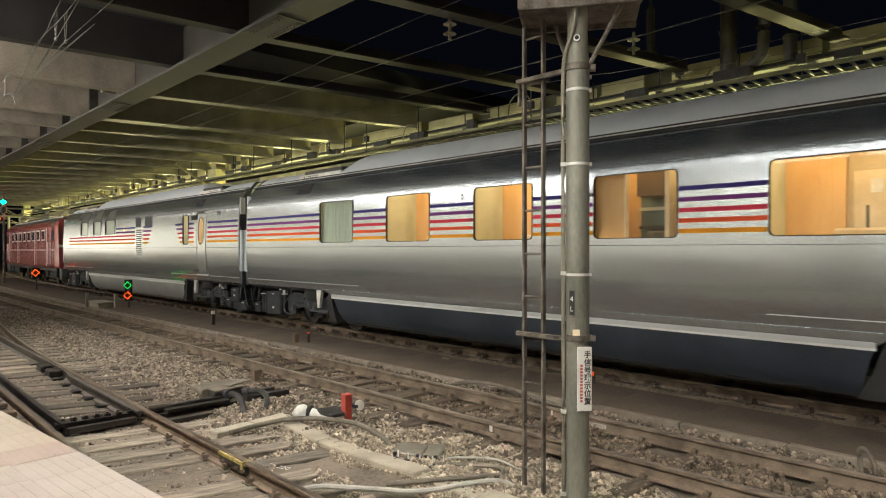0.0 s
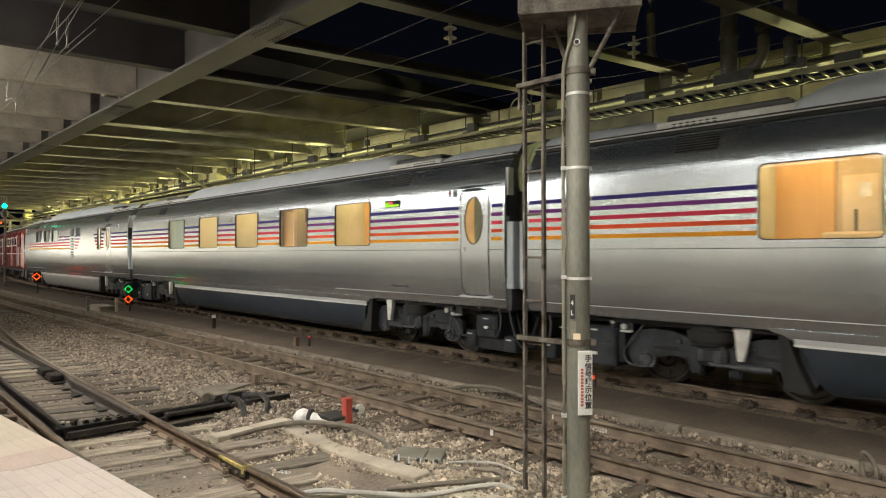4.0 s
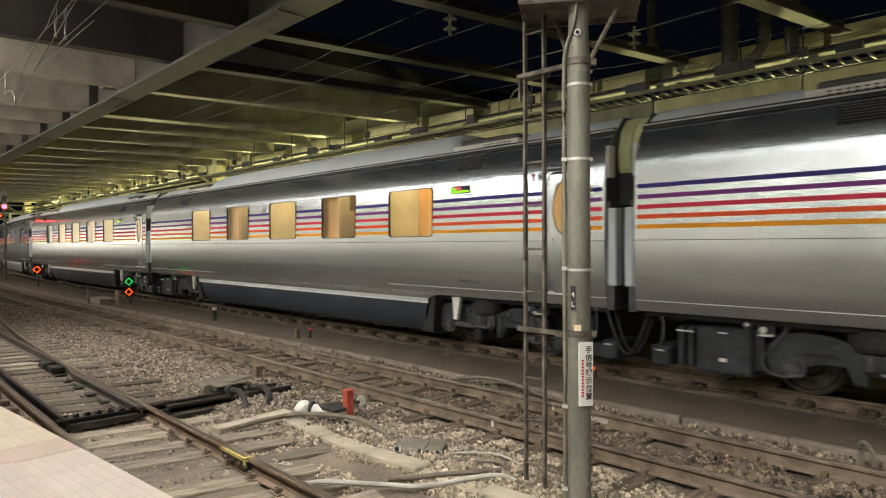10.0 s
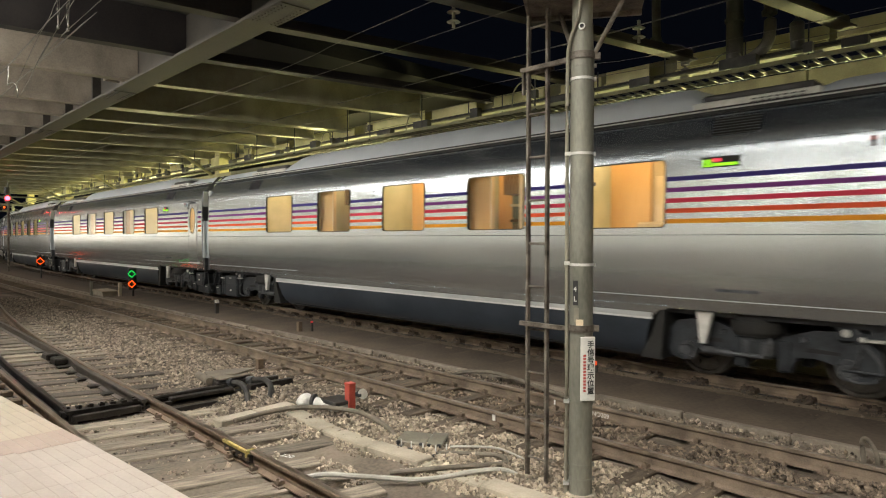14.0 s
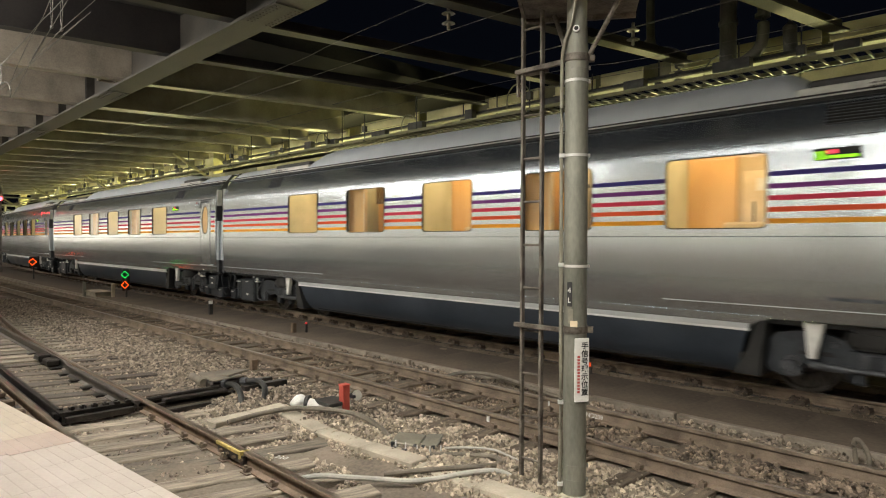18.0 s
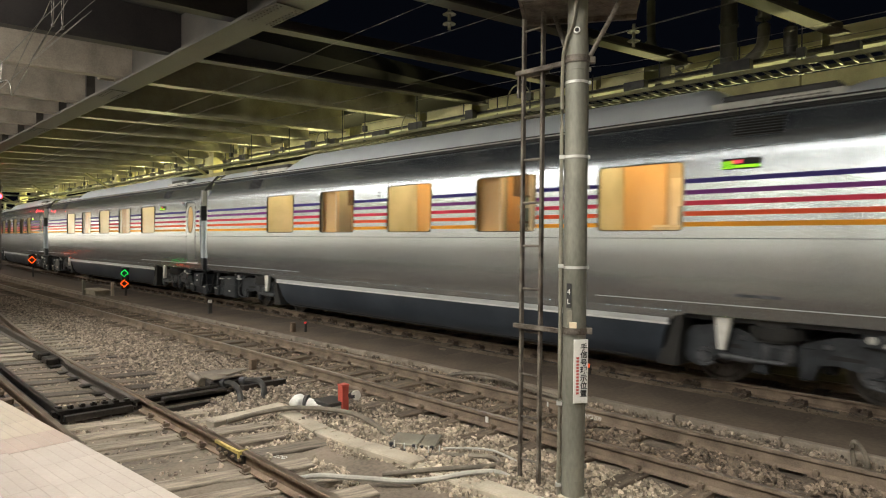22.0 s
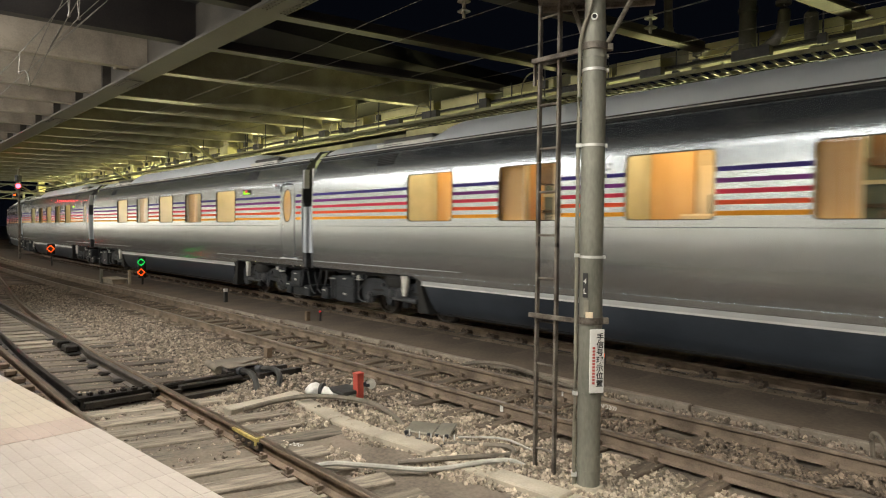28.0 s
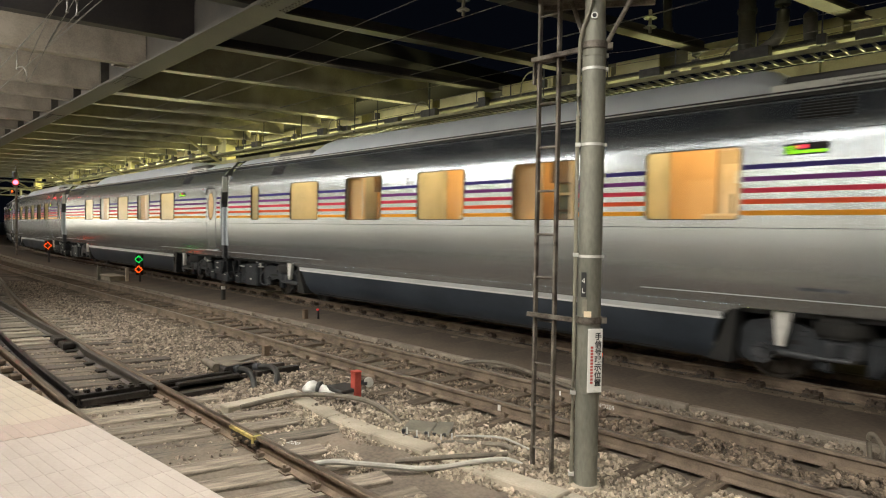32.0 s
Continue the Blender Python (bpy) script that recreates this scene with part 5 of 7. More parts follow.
    part("drive_rod", rod(bmesh.new(), (-8.5, 2.8, -0.06), (-8.5, 3.9, -0.05), 0.025, 10), "grease", t, smooth=True)
    for k, pts in enumerate(([(-8.55, 4.0, -0.02), (-8.25, 4.02, 0.0), (-7.95, 3.95, -0.05), (-7.7, 3.85, -0.16)], [(-8.5, 4.25, -0.02), (-8.2, 4.35, 0.01), (-7.9, 4.28, -0.03), (-7.72, 4.16, -0.15)])):
        part("cable", tube_path(bmesh.new(), pts, 0.04), "blackplastic", t, "thick black cable", smooth=True)
        part("gland", rod(bmesh.new(), pts[0], tuple(Vector(pts[0]) * 0.7 + Vector(pts[1]) * 0.3), 0.055, 10), "bogiepale", t)

    # small stakes and posts
    for x, y, h, mat, lab, cap in ((-17.45, 7.78, 0.30, "blackplastic", "black stake with a white top beside the track", True), (-12.8, 7.65, 0.22, "rust", "short rusty stake beside the track", False),
                                   (-25.0, 7.5, 0.5, "concrete", "grey concrete stake by the signal", False), (-26.5, 6.95, 0.5, "polesteel", "thin steel stake beside the box", False),
                                   (-9.7, 6.35 - 1.3, 0.14, "rust", "short rusty stake in the ballast", False)):
        s = thing("stake", lab, "stake", "stakes beside the track")
        part("shaft", boxes((x - 0.05, x + 0.05, y - 0.05, y + 0.05, -0.3, h - 0.12), bevel=0.008), mat, s)
        if cap:
            part("cap", boxes((x - 0.045, x + 0.045, y - 0.045, y + 0.045, h - 0.12, h - 0.03), bevel=0.006), "whitepaint", s, "white top")
    t = thing("concrete_box", "low concrete cable box beside the far track", "equipment box")
    part("case", boxes((-26.6, -25.3, 7.0, 7.5, -0.25, 0.02), bevel=0.02), "concrete", t)
    part("lid", boxes((-26.65, -25.25, 6.96, 7.54, 0.02, 0.08), bevel=0.015), "concrete", t)
    t = thing("red_reflector", "small glowing red marker on a short stake", "marker lamp")
    part("stake", boxes((-12.62, -12.58, 7.84, 7.88, -0.25, 0.10)), "blackplastic", t)
    part("lens", rod(bmesh.new(), (-12.57, 7.82, 0.10), (-12.59, 7.86, 0.10), 0.022, 10), "markerred", t, "red lens")
    t = thing("red_reflector", "small glowing red marker beside the far rail", "marker lamp")
    part("stake", boxes((-5.66, -5.62, 8.70, 8.74, -0.25, 0.03)), "blackplastic", t)
    part("lens", boxes((-5.665, -5.615, 8.67, 8.70, 0.01, 0.065)), "orangelens", t, "orange-red lens")

    # rail tags and painted marks
    t = tagged(part("rail_tag", boxes((-4.94, -4.90, 5.49, 5.50, -0.10, -0.03)), "whitepaint"), "small white paint mark on the rail web", "paint mark")
    t = tagged(part("rail_tag", boxes((-4.86, -4.84, 6.56, 6.57, -0.09, -0.02)), "whitepaint"), "small white paint mark on the rail web", "paint mark")
    w = words("NO209", 0.075, None, pose(-4.15, 6.5165 + lean(-4.15) + 0.026 - 0.05, -0.075, 90, 0, 0), "whitepaint", name="rail_number")
    tagged(w, "white painted number on the rail web", "paint mark")
    w = words("220", 0.10, None, pose(-5.58, 3.20, -0.138, 0, 0, 20), "whitepaint", name="sleeper_number")
    tagged(w, "white painted number on a sleeper end", "paint mark")


lineside()


# ---- the walkway between the middle track and the train ----
def walkway():
    t = thing("walkway", "dirty flat concrete walkway between the tracks", "walkway", kind="structure")
    xs = [3 - 1.2 * i for i in range(58)]
    rnd = random.Random(5)
    slab = None
    for x in xs:
        o = part("slab", boxes((-0.6, 0.6, -0.62, 0.62, -0.12, 0.0)), "walkslab", t) if slab is None else again(slab, Matrix(), t)
        slab = slab or o
        near = kerb_y(x) + 0.05
        o.matrix_basis = pose(x, (near + 8.80) / 2 + bend(x), -0.115 + 0, 0, 0) @ Matrix.Diagonal((1, (8.80 - near) / 1.24, 1, 1))
    # uneven packed dirt that runs under the train
    bm = bmesh.new()
    rows = []
    for i in range(290):
        x = 3.0 - 0.12 * i
        rows.append([bm.verts.new((x, y + bend(x), -0.137 + 0.040 * noise.noise((x * 2.3, y * 3.1, 2.0)) + 0.014 * noise.noise((x * 9, y * 9, 5.0)) - (0.05 if y > 9.2 else 0.0)))
                     for y in (8.52 + 0.05 * noise.noise((x * 1.5, 0, 0)), 8.64, 8.76, 8.88, 9.0, 9.12, 9.24, 9.36, 9.5)])
    for ra, rb in zip(rows, rows[1:]):
        for q in range(8):
            bm.faces.new((ra[q], ra[q + 1], rb[q + 1], rb[q]))
    part("dirt_heap", bm, "dirt", t, "uneven brown dirt beside the rail", smooth=True)
    part("dirt_fill", boxes((-40, 12, 8.79, 11.6, -0.3, -0.19)), "dirt", t, "packed brown dirt under the train")
    kerb = None
    for x in xs:
        o = part("kerb", boxes((-0.595, 0.595, -0.05, 0.05, -0.14, 0.0), bevel=0.01), "kerbstone", t, "worn kerb stone") if kerb is None else again(kerb, Matrix(), t)
        kerb = kerb or o
        o.matrix_basis = pose(x, kerb_y(x) + bend(x) + rnd.uniform(-0.015, 0.015), -0.105 + rnd.uniform(-0.008, 0.008), 0, 0, rnd.uniform(-0.8, 0.8))
    # rail fastenings of the train's track, seen as dark lumps along the near rail
    base = None
    rods = None
    for i in range(66):
        x = 3.05 - 0.735 * i
        if base is None:
            bm = boxes((-0.11, 0.11, -0.10, 0.06, -0.17, -0.10), bevel=0.012)
            for bx in (-0.06, 0.055):
                rod(bm, (bx, -0.06, -0.12), (bx, -0.06, -0.040), 0.026, 6)
                box(bm, bx - 0.045, bx + 0.045, -0.085, 0.05, -0.10, -0.072)
            base = part("fastening", bm, "darkrust", t, "rusty rail fastening")
            # Dark bars stand in for the shaded gaps under the rail foot.
            rods = part("creep_rod", rod(bmesh.new(), (-0.19, 0, 0), (0.19, 0, 0), 0.013, 6), "grease", t, "short dark bar standing in for the gap under the rail foot")
        o = base if i == 0 else again(base, Matrix(), t)
        o.matrix_basis = pose(x, TRAIN_Y - 0.5335 - 0.10 + bend(x), -0.035 + rnd.uniform(-0.012, 0.006), 0, 0, rnd.uniform(-6, 6))
        o = rods if i == 0 else again(rods, Matrix(), t)
        o.matrix_basis = pose(x + 0.36 + rnd.uniform(-0.04, 0.04), 9.27 + bend(x), -0.150, 0, 0, rnd.uniform(-4, 1))


walkway()


# ---- lit shunting signals and the home signal ----
def diamond(parent, x, y, z, r, mat):
    bm = bmesh.new()
    out = [(r, 0), (0, r), (-r, 0), (0, -r)]
    k = 0.84
    ring_frame(bm, out, [(a * k, b * k) for a, b in out], -0.02, 0.02)
    o = part("diamond_light", bm, mat, parent, "glowing diamond outline")
    o.matrix_basis = pose(x, y, z, 0, 0, 74)
    return o


def dwarf_signals():
    t = thing("dwarf_signal", "low signal with green and amber diamond lights", "railway signal", "low signals")
    part("post", boxes((-24.72, -24.66, 7.82, 7.88, -0.3, 0.85)), "blackplastic", t)
    part("backboard", boxes((-24.76, -24.70, 7.72, 7.98, 0.12, 0.90), bevel=0.01), "black", t)
    diamond(t, -24.67, 7.80, 0.70, 0.135, "greenlight")
    diamond(t, -24.67, 7.80, 0.33, 0.135, "amberlight")
    t = thing("dwarf_signal", "low signal with one amber diamond light", "railway signal", "low signals")
    part("post", boxes((-39.12, -39.06, 7.82, 7.88, -0.3, 0.95)), "blackplastic", t)
    part("backboard", boxes((-39.16, -39.10, 7.66, 8.02, 0.5, 1.05), bevel=0.01), "black", t)
    diamond(t, -39.07, 7.80, 0.78, 0.19, "amberlight")


dwarf_signals()


def home_signal():
    """A signal with two searchlight drums, each with one lens: green above, red below."""
    t = thing("home_signal", "two-lamp signal on a dark mast, changing from green to red", "railway signal")
    x, y = -48.1, 7.86
    part("mast", rod(bmesh.new(), (x - 0.4, y + 0.1, -0.4), (x - 0.4, y + 0.1, 5.6), 0.07, 12), "laddersteel", t)
    drums = []
    for z, mat, lab in ((4.98, "teallight", "green lens"), (4.50, "redlight", "red lens")):
        part("bracket", boxes((x - 0.42, x, y - 0.04, y + 0.04, z - 0.26, z - 0.20)), "laddersteel", t)
        d = part("lamp_drum", rod(bmesh.new(), (0, 0, -0.20), (0, 0, 0.20), 0.19, 20), "black", t, "black lamp drum")
        d.matrix_basis = pose(x, y, z)
        o = part("lens", rod(bmesh.new(), (0.18, 0, 0), (0.205, 0, 0), 0.14, 20), mat, d, lab)
        drums.append(d)
    l = part("lower_lamp", boxes((x - 0.1, x + 0.08, y - 0.30, y - 0.10, 3.8, 4.05), bevel=0.02), "black", t)
    part("lower_lens", rod(bmesh.new(), (x + 0.08, y - 0.2, 3.93), (x + 0.10, y - 0.2, 3.93), 0.06, 14), "amberlight", l, "amber lens")
    part("bracket", boxes((x - 0.42, x, y - 0.24, y + 0.1, 3.74, 3.80)), "laddersteel", t)
    return drums


GREEN_DRUM, RED_DRUM = home_signal()


# ---- the train ----
# half cross-section of the coach body: distance from the middle, height
SIDE = [(1.375, 1.01), (1.40, 1.12), (1.405, 1.13), (1.43, 1.55), (1.445, 1.80), (1.45, 1.97), (1.45, 2.17), (1.445, 2.65), (1.43, 3.14), (1.42, 3.25), (1.40, 3.34), (1.37, 3.43),
        (1.33, 3.52), (1.28, 3.61), (1.22, 3.69), (1.16, 3.76), (1.12, 3.80)]
WIN_Z0, WIN_Z1, WIN_W = 2.17, 3.14, 1.37


def coach_shell(holes, x0=-9.75, x1=9.75):
    """Side walls with real openings (from, to, sill, head), the ends and the floor."""
    bm = bmesh.new()
    xs = sorted({x0, x1, *[v for h in holes for v in h[:2]]} | set(span(x0, x1, 2.0)))
    for s in (-1, 1):
        grid = [[bm.verts.new((x, s * y, z)) for y, z in SIDE] for x in xs]
        for i in range(len(xs) - 1):
            mid = (xs[i] + xs[i + 1]) / 2
            for j in range(len(SIDE) - 1):
                zm = (SIDE[j][1] + SIDE[j + 1][1]) / 2
                if any(a < mid < b and lo < zm < hi for a, b, lo, hi in holes):
                    continue
                bm.faces.new((grid[i][j], grid[i + 1][j], grid[i + 1][j + 1], grid[i][j + 1]))
    for x in (x0, x1):
        pts = [(-y, z) for y, z in SIDE] + [(y, z) for y, z in reversed(SIDE)]
        bm.faces.new([bm.verts.new((x, y, z)) for y, z in pts])
    fl = [bm.verts.new(p) for p in ((x0, -1.36, 1.0), (x1, -1.36, 1.0), (x1, 1.36, 1.0), (x0, 1.36, 1.0))]
    bm.faces.new(fl)
    bmesh.ops.remove_doubles(bm, verts=bm.verts, dist=0.0005)
    return bm


def coach_roof(a, b, top, ribs=False, slope=(0.0, 0.0), power=4.0):
    """Roof between two places along the coach; slope: how far its ends run in before full height."""
    bm = bmesh.new()
    n = 32
    xs = [a] + ([a + slope[0] * k / 4 for k in range(1, 5)] if slope[0] else []) + ([b - slope[1] * k / 4 for k in range(4, 0, -1)] if slope[1] else []) + [b]
    last = None
    for x in xs:
        k = 1.0
        if slope[0] and x < a + slope[0]:
            k = 0.30 + 0.70 * math.sin(0.5 * math.pi * (x - a) / slope[0])
        if slope[1] and x > b - slope[1]:
            k = 0.30 + 0.70 * math.sin(0.5 * math.pi * (b - x) / slope[1])
        ring = []
        for j in range(n + 1):
            y = -1.10 + 2.20 * j / n
            z = 3.80 + (top - 3.80) * (1 - abs(y / 1.10) ** power) * k
            ring.append(bm.verts.new((x, y, z + (0.022 if ribs and j % 2 and 0 < j < n else 0))))
        if last:
            for j in range(n):
                bm.faces.new((last[j], last[j + 1], ring[j + 1], ring[j]))
        else:
            bm.faces.new(ring)
        last = ring
    bm.faces.new(last[::-1])
    return bm


def side_y(z):
    for (y0, z0), (y1, z1) in zip(SIDE, SIDE[1:]):
        if z0 <= z <= z1:
            return y0 + (y1 - y0) * (z - z0) / (z1 - z0)
    return 1.36


def stripe(xa, xb, z, h=0.032, out=0.003):
    bm = bmesh.new()
    y0, y1 = side_y(z - h), side_y(z + h)
    for s in (-1,):
        bm.faces.new([bm.verts.new(p) for p in ((xa, s * (y0 + out), z - h), (xb, s * (y0 + out), z - h), (xb, s * (y1 + out), z + h), (xa, s * (y1 + out), z + h))])
    return bm


def wheelset_mesh():
    bm = bmesh.new()
    prof = [(0.0, 0.09), (0.05, 0.09), (0.09, 0.17), (0.05, 0.19), (0.05, 0.36), (0.02, 0.38), (0.02, 0.425), (0.125, 0.43), (0.13, 0.455), (0.16, 0.45)]
    n = 24
    for s in (-1, 1):
        last = None
        for d, r in prof:
            y = s * (0.62 - d)
            ring = [bm.verts.new((r * math.cos(2 * math.pi * k / n), y, r * math.sin(2 * math.pi * k / n))) for k in range(n)]
            if last:
                for k in range(n):
                    bm.faces.new((last[k], last[(k + 1) % n], ring[(k + 1) % n], ring[k]))
            last = ring
        bm.faces.new(last)
        for k in range(6):
            a = 2 * math.pi * k / 6
            rod(bm, (0.27 * math.cos(a), s * 0.575, 0.27 * math.sin(a)), (0.27 * math.cos(a), s * 0.60, 0.27 * math.sin(a)), 0.03, 6)
    rod(bm, (0, -0.66, 0), (0, 0.66, 0), 0.08, 12)
    return bm



def bogie(car, x, flip=1):
    """A two-axle bogie; its outer faces carry arched axle arms, an anchor box, dampers and hoses. flip: which way its hoses hang."""
    wb = 1.01
    bm = bmesh.new()
    for s in (-1, 1):
        prism(bm, [(-1.30, 0.62), (-1.22, 0.74), (-0.50, 0.76), (-0.30, 0.58), (0.30, 0.58), (0.50, 0.76), (1.22, 0.74), (1.30, 0.62), (0.60, 0.60), (0.40, 0.40), (-0.40, 0.40), (-0.60, 0.60)],
              "y", s * 0.96 - 0.07, s * 0.96 + 0.07)
    box(bm, -0.25, 0.25, -1.0, 1.0, 0.45, 0.75)
    b = part("bogie", bm, "bogie", car, "dark grey two-axle bogie")
    b.matrix_basis = pose(x, 0, 0)
    for wx in (-wb, wb):
        o = 1 if wx > 0 else -1
        w = part("wheelset", wheelset_mesh(), "wheel", b, "worn steel wheelset", smooth=True)
        w.matrix_basis = pose(wx, 0, 0.395)
        for s in (-1, 1):
            y = s * 1.09
            # arm: from the mount by the anchor box, arched over the slot, down to the axle box
            arm = [(o * 0.18, 0.66), (o * 0.34, 0.75), (o * 0.62, 0.84), (o * 0.95, 0.855), (o * 1.20, 0.81), (o * 1.34, 0.66), (o * 1.36, 0.44), (o * 1.28, 0.30), (o * 1.10, 0.25), (o * 0.92, 0.32),
                   (o * 0.86, 0.44), (o * 0.62, 0.49), (o * 0.42, 0.47), (o * 0.36, 0.27), (o * 0.20, 0.25)]
            a = part("axle_arm", prism(bmesh.new(), arm, "y", y - 0.045, y + 0.045), "bogieblue", b, "arched grey-blue axle arm")
            part("arm_slot", prism(bmesh.new(), [(o * 0.52, 0.56), (o * 0.56, 0.62), (o * 0.92, 0.60), (o * 0.92, 0.56)], "y", s * 1.132, s * 1.139), "black", a, "dark slot in the arm")
            part("arm_rib", boxes((min(o * 0.20, o * 0.36), max(o * 0.20, o * 0.36), min(s * 1.13, s * 1.165), max(s * 1.13, s * 1.165), 0.27, 0.68), bevel=0.02), "bogieblue", a)
            bm = bmesh.new()
            rod(bm, (wx, s * 1.12, 0.40), (wx, s * 1.17, 0.40), 0.135, 18)
            rod(bm, (wx, s * 1.17, 0.40), (wx, s * 1.20, 0.40), 0.085, 14, 0.07)
            part("axle_box", bm, "bogiepale", b, "round axle box cover", smooth=True)
            for k in range(5):
                ang = 2 * math.pi * k / 5
                part("bolt", rod(bmesh.new(), (wx + 0.11 * math.cos(ang), s * 1.17, 0.40 + 0.11 * math.sin(ang)), (wx + 0.11 * math.cos(ang), s * 1.185, 0.40 + 0.11 * math.sin(ang)), 0.014, 6), "bogie", b)
            part("axle_spring", rod(bmesh.new(), (wx, s * 0.98, 0.52), (wx, s * 0.98, 0.72), 0.11, 12), "bogie", b)
            part("brake_unit", boxes((wx - o * 0.55 - 0.08, wx - o * 0.55 + 0.08, s * 0.75 - 0.12, s * 0.75 + 0.12, 0.32, 0.62), bevel=0.02), "bogie", b)
            part("valve", boxes((o * 0.52 - 0.04, o * 0.52 + 0.04, s * 1.15 - 0.03, s * 1.15 + 0.03, 0.68, 0.75), bevel=0.01), "bogiepale", b)
    for s in (-1, 1):
        a = part("anchor_box", boxes((-0.26, 0.17, s * 1.14 - 0.09, s * 1.14 + 0.09, 0.41, 0.70), bevel=0.06), "bogiepale", b, "rounded grey anchor box")
        part("anchor_cover", boxes((-0.14, 0.02, s * 1.235 - 0.012, s * 1.235 + 0.012, 0.48, 0.64), bevel=0.01), "bogieblue", a)
        bm = bmesh.new()
        for za, zb, r in ((0.70, 0.75, 0.30), (0.75, 0.83, 0.345), (0.83, 0.90, 0.35), (0.90, 0.985, 0.31)):
            rod(bm, (-0.10, s * 0.98, za), (-0.10, s * 0.98, zb), r, 24)
        part("air_spring", bm, "rubber", b, "black rubber air spring", smooth=True)
        bm = rod(bmesh.new(), (-flip * 0.78, s * 1.22, 0.45), (-flip * 0.34, s * 1.22, 0.44), 0.052, 12)
        rod(bm, (-flip * 0.34, s * 1.22, 0.44), (flip * 0.05, s * 1.22, 0.44), 0.03, 10)
        part("yaw_damper", bm, "bogiepale", b, "grey yaw damper", smooth=True)
        part("brake_hose", tube_path(bmesh.new(), [(flip * 1.08, s * 1.16, 0.92), (flip * 1.20, s * 1.20, 0.72), (flip * 1.37, s * 1.22, 0.50), (flip * 1.32, s * 1.22, 0.32), (flip * 1.13, s * 1.20, 0.27), (flip * 1.0, s * 1.18, 0.30)], 0.016, 6), "bogiepale", b, "grey brake hose", smooth=True)
        part("step", boxes((flip * 1.32 - 0.09, flip * 1.32 + 0.09, s * 1.24 - 0.05, s * 1.24 + 0.05, 0.78, 0.81), bevel=0.006), "bandsteel", b, "bright steel step")
        part("hanger_plate", boxes((flip * 1.32 - 0.08, flip * 1.32 + 0.08, s * 1.18 - 0.02, s * 1.18 + 0.02, 0.80, 0.96)), "bogieblue", b)
    return b


def pleats(bm, x0, x1, y, z0, z1, n=10, d=0.02):
    last = None
    for k in range(n + 1):
        v = [bm.verts.new((x0 + (x1 - x0) * k / n, y + d * (k % 2), z)) for z in (z0, z1)]
        if last:
            bm.faces.new((last[0], v[0], v[1], last[1]))
        last = v
    return bm


def cabin(car, c, w, look_of, z0=WIN_Z0, z1=WIN_Z1):
    """A cabin behind one window. look_of: 'd' day cabin with a pale door, 'a' aisle beside an orange panel, 'c' drawn curtain, 'u' unlit, 'n' bare."""
    a, b, h = c - w / 2 - 0.14, c + w / 2 + 0.14, w / 2
    back = -0.42
    room = part("cabin", boxes((a, b, back, back + 0.03, z0 - 0.25, 3.42)), "tan" if "d" in look_of else "wood", car, "wood-panelled cabin")
    for x0, x1 in ((a, a + 0.02), (b - 0.02, b)):
        part("side_wall", boxes((x0, x1, -1.37, back, z0 - 0.25, 3.42)), "palewall", room, "pale green-grey cabin side wall")
    part("cabin_floor", boxes((a + 0.02, b - 0.02, -1.37, back, z0 - 0.25, z0 - 0.20)), "cream", room)
    if "u" not in look_of:
        part("cabin_lamp", boxes((a + 0.06, b - 0.06, -1.30, -0.60, 3.36, 3.40)), "cabinlight", room, "warm ceiling light")
        # Second strip, hidden below the sill, added to brighten the cabin.
        part("cabin_lamp", boxes((c - 0.9 * h, c + 0.2 * h, -1.36, -1.33, z0 - 0.16, z0 - 0.10)), "cabinlight", room, "unseen glowing strip below the sill, added to brighten the cabin")
    if "d" in look_of:
        part("side_panel", boxes((a + 0.02, c - 0.10 * h, back - 0.06, back, z0 - 0.2, 3.36)), "wood", room, "orange wood side panel")
        d = part("inner_door", boxes((c + 0.02 * h, c + 0.62 * h, back - 0.025, back, z0 - 0.2, z1 - 0.12)), "cream", room, "pale cabin door")
        part("door_edge", boxes((c + 0.22 * h, c + 0.27 * h, back - 0.035, back - 0.025, z0 - 0.2, z0 + 0.40)), "aisledark", d)
        part("end_panel", boxes((c + 0.70 * h, b - 0.02, back - 0.20, back, z0 - 0.2, 3.36)), "palewall", room, "pale green end panel")
        part("seat_back", boxes((c - 0.20 * h, c + 0.95 * h, -0.80, -0.62, z0 - 0.2, z0 + 0.10), bevel=0.03), "tan", room, "low tan seat back")
        part("notice", boxes((c + 0.30 * h, c + 0.50 * h, back - 0.036, back - 0.026, z0 + 0.56, z0 + 0.74)), "whitepaint", room, "small white notice")
    if "a" in look_of:
        part("side_panel", boxes((a + 0.02, c - 0.36 * h, -1.28, -1.25, z0 - 0.2, 3.36)), "wood", room, "orange wood panel close to the window")
        part("panel_edge", boxes((c - 0.36 * h, c - 0.32 * h, -1.29, -1.20, z0 - 0.2, 3.36)), "cream", room, "pale panel edge")
        part("aisle_wall", boxes((c - 0.60 * h, c + 0.52 * h, back - 0.05, back, z0 - 0.2, 3.36)), "aisle", room, "grey-green aisle wall")
        for zz, k in ((z0 + 0.16, "aisledark"), (z0 + 0.46, "palewall"), (z0 + 0.74, "aisledark")):
            part("berth_edge", boxes((c - 0.60 * h, c + 0.50 * h, back - 0.12, back - 0.05, zz, zz + 0.05)), k, room, "edge of a berth")
        part("berth", boxes((c - 0.22 * h, c + 0.46 * h, -0.80, back - 0.05, z0 - 0.2, z0 + 0.12), bevel=0.03), "aisledark", room, "dark berth")
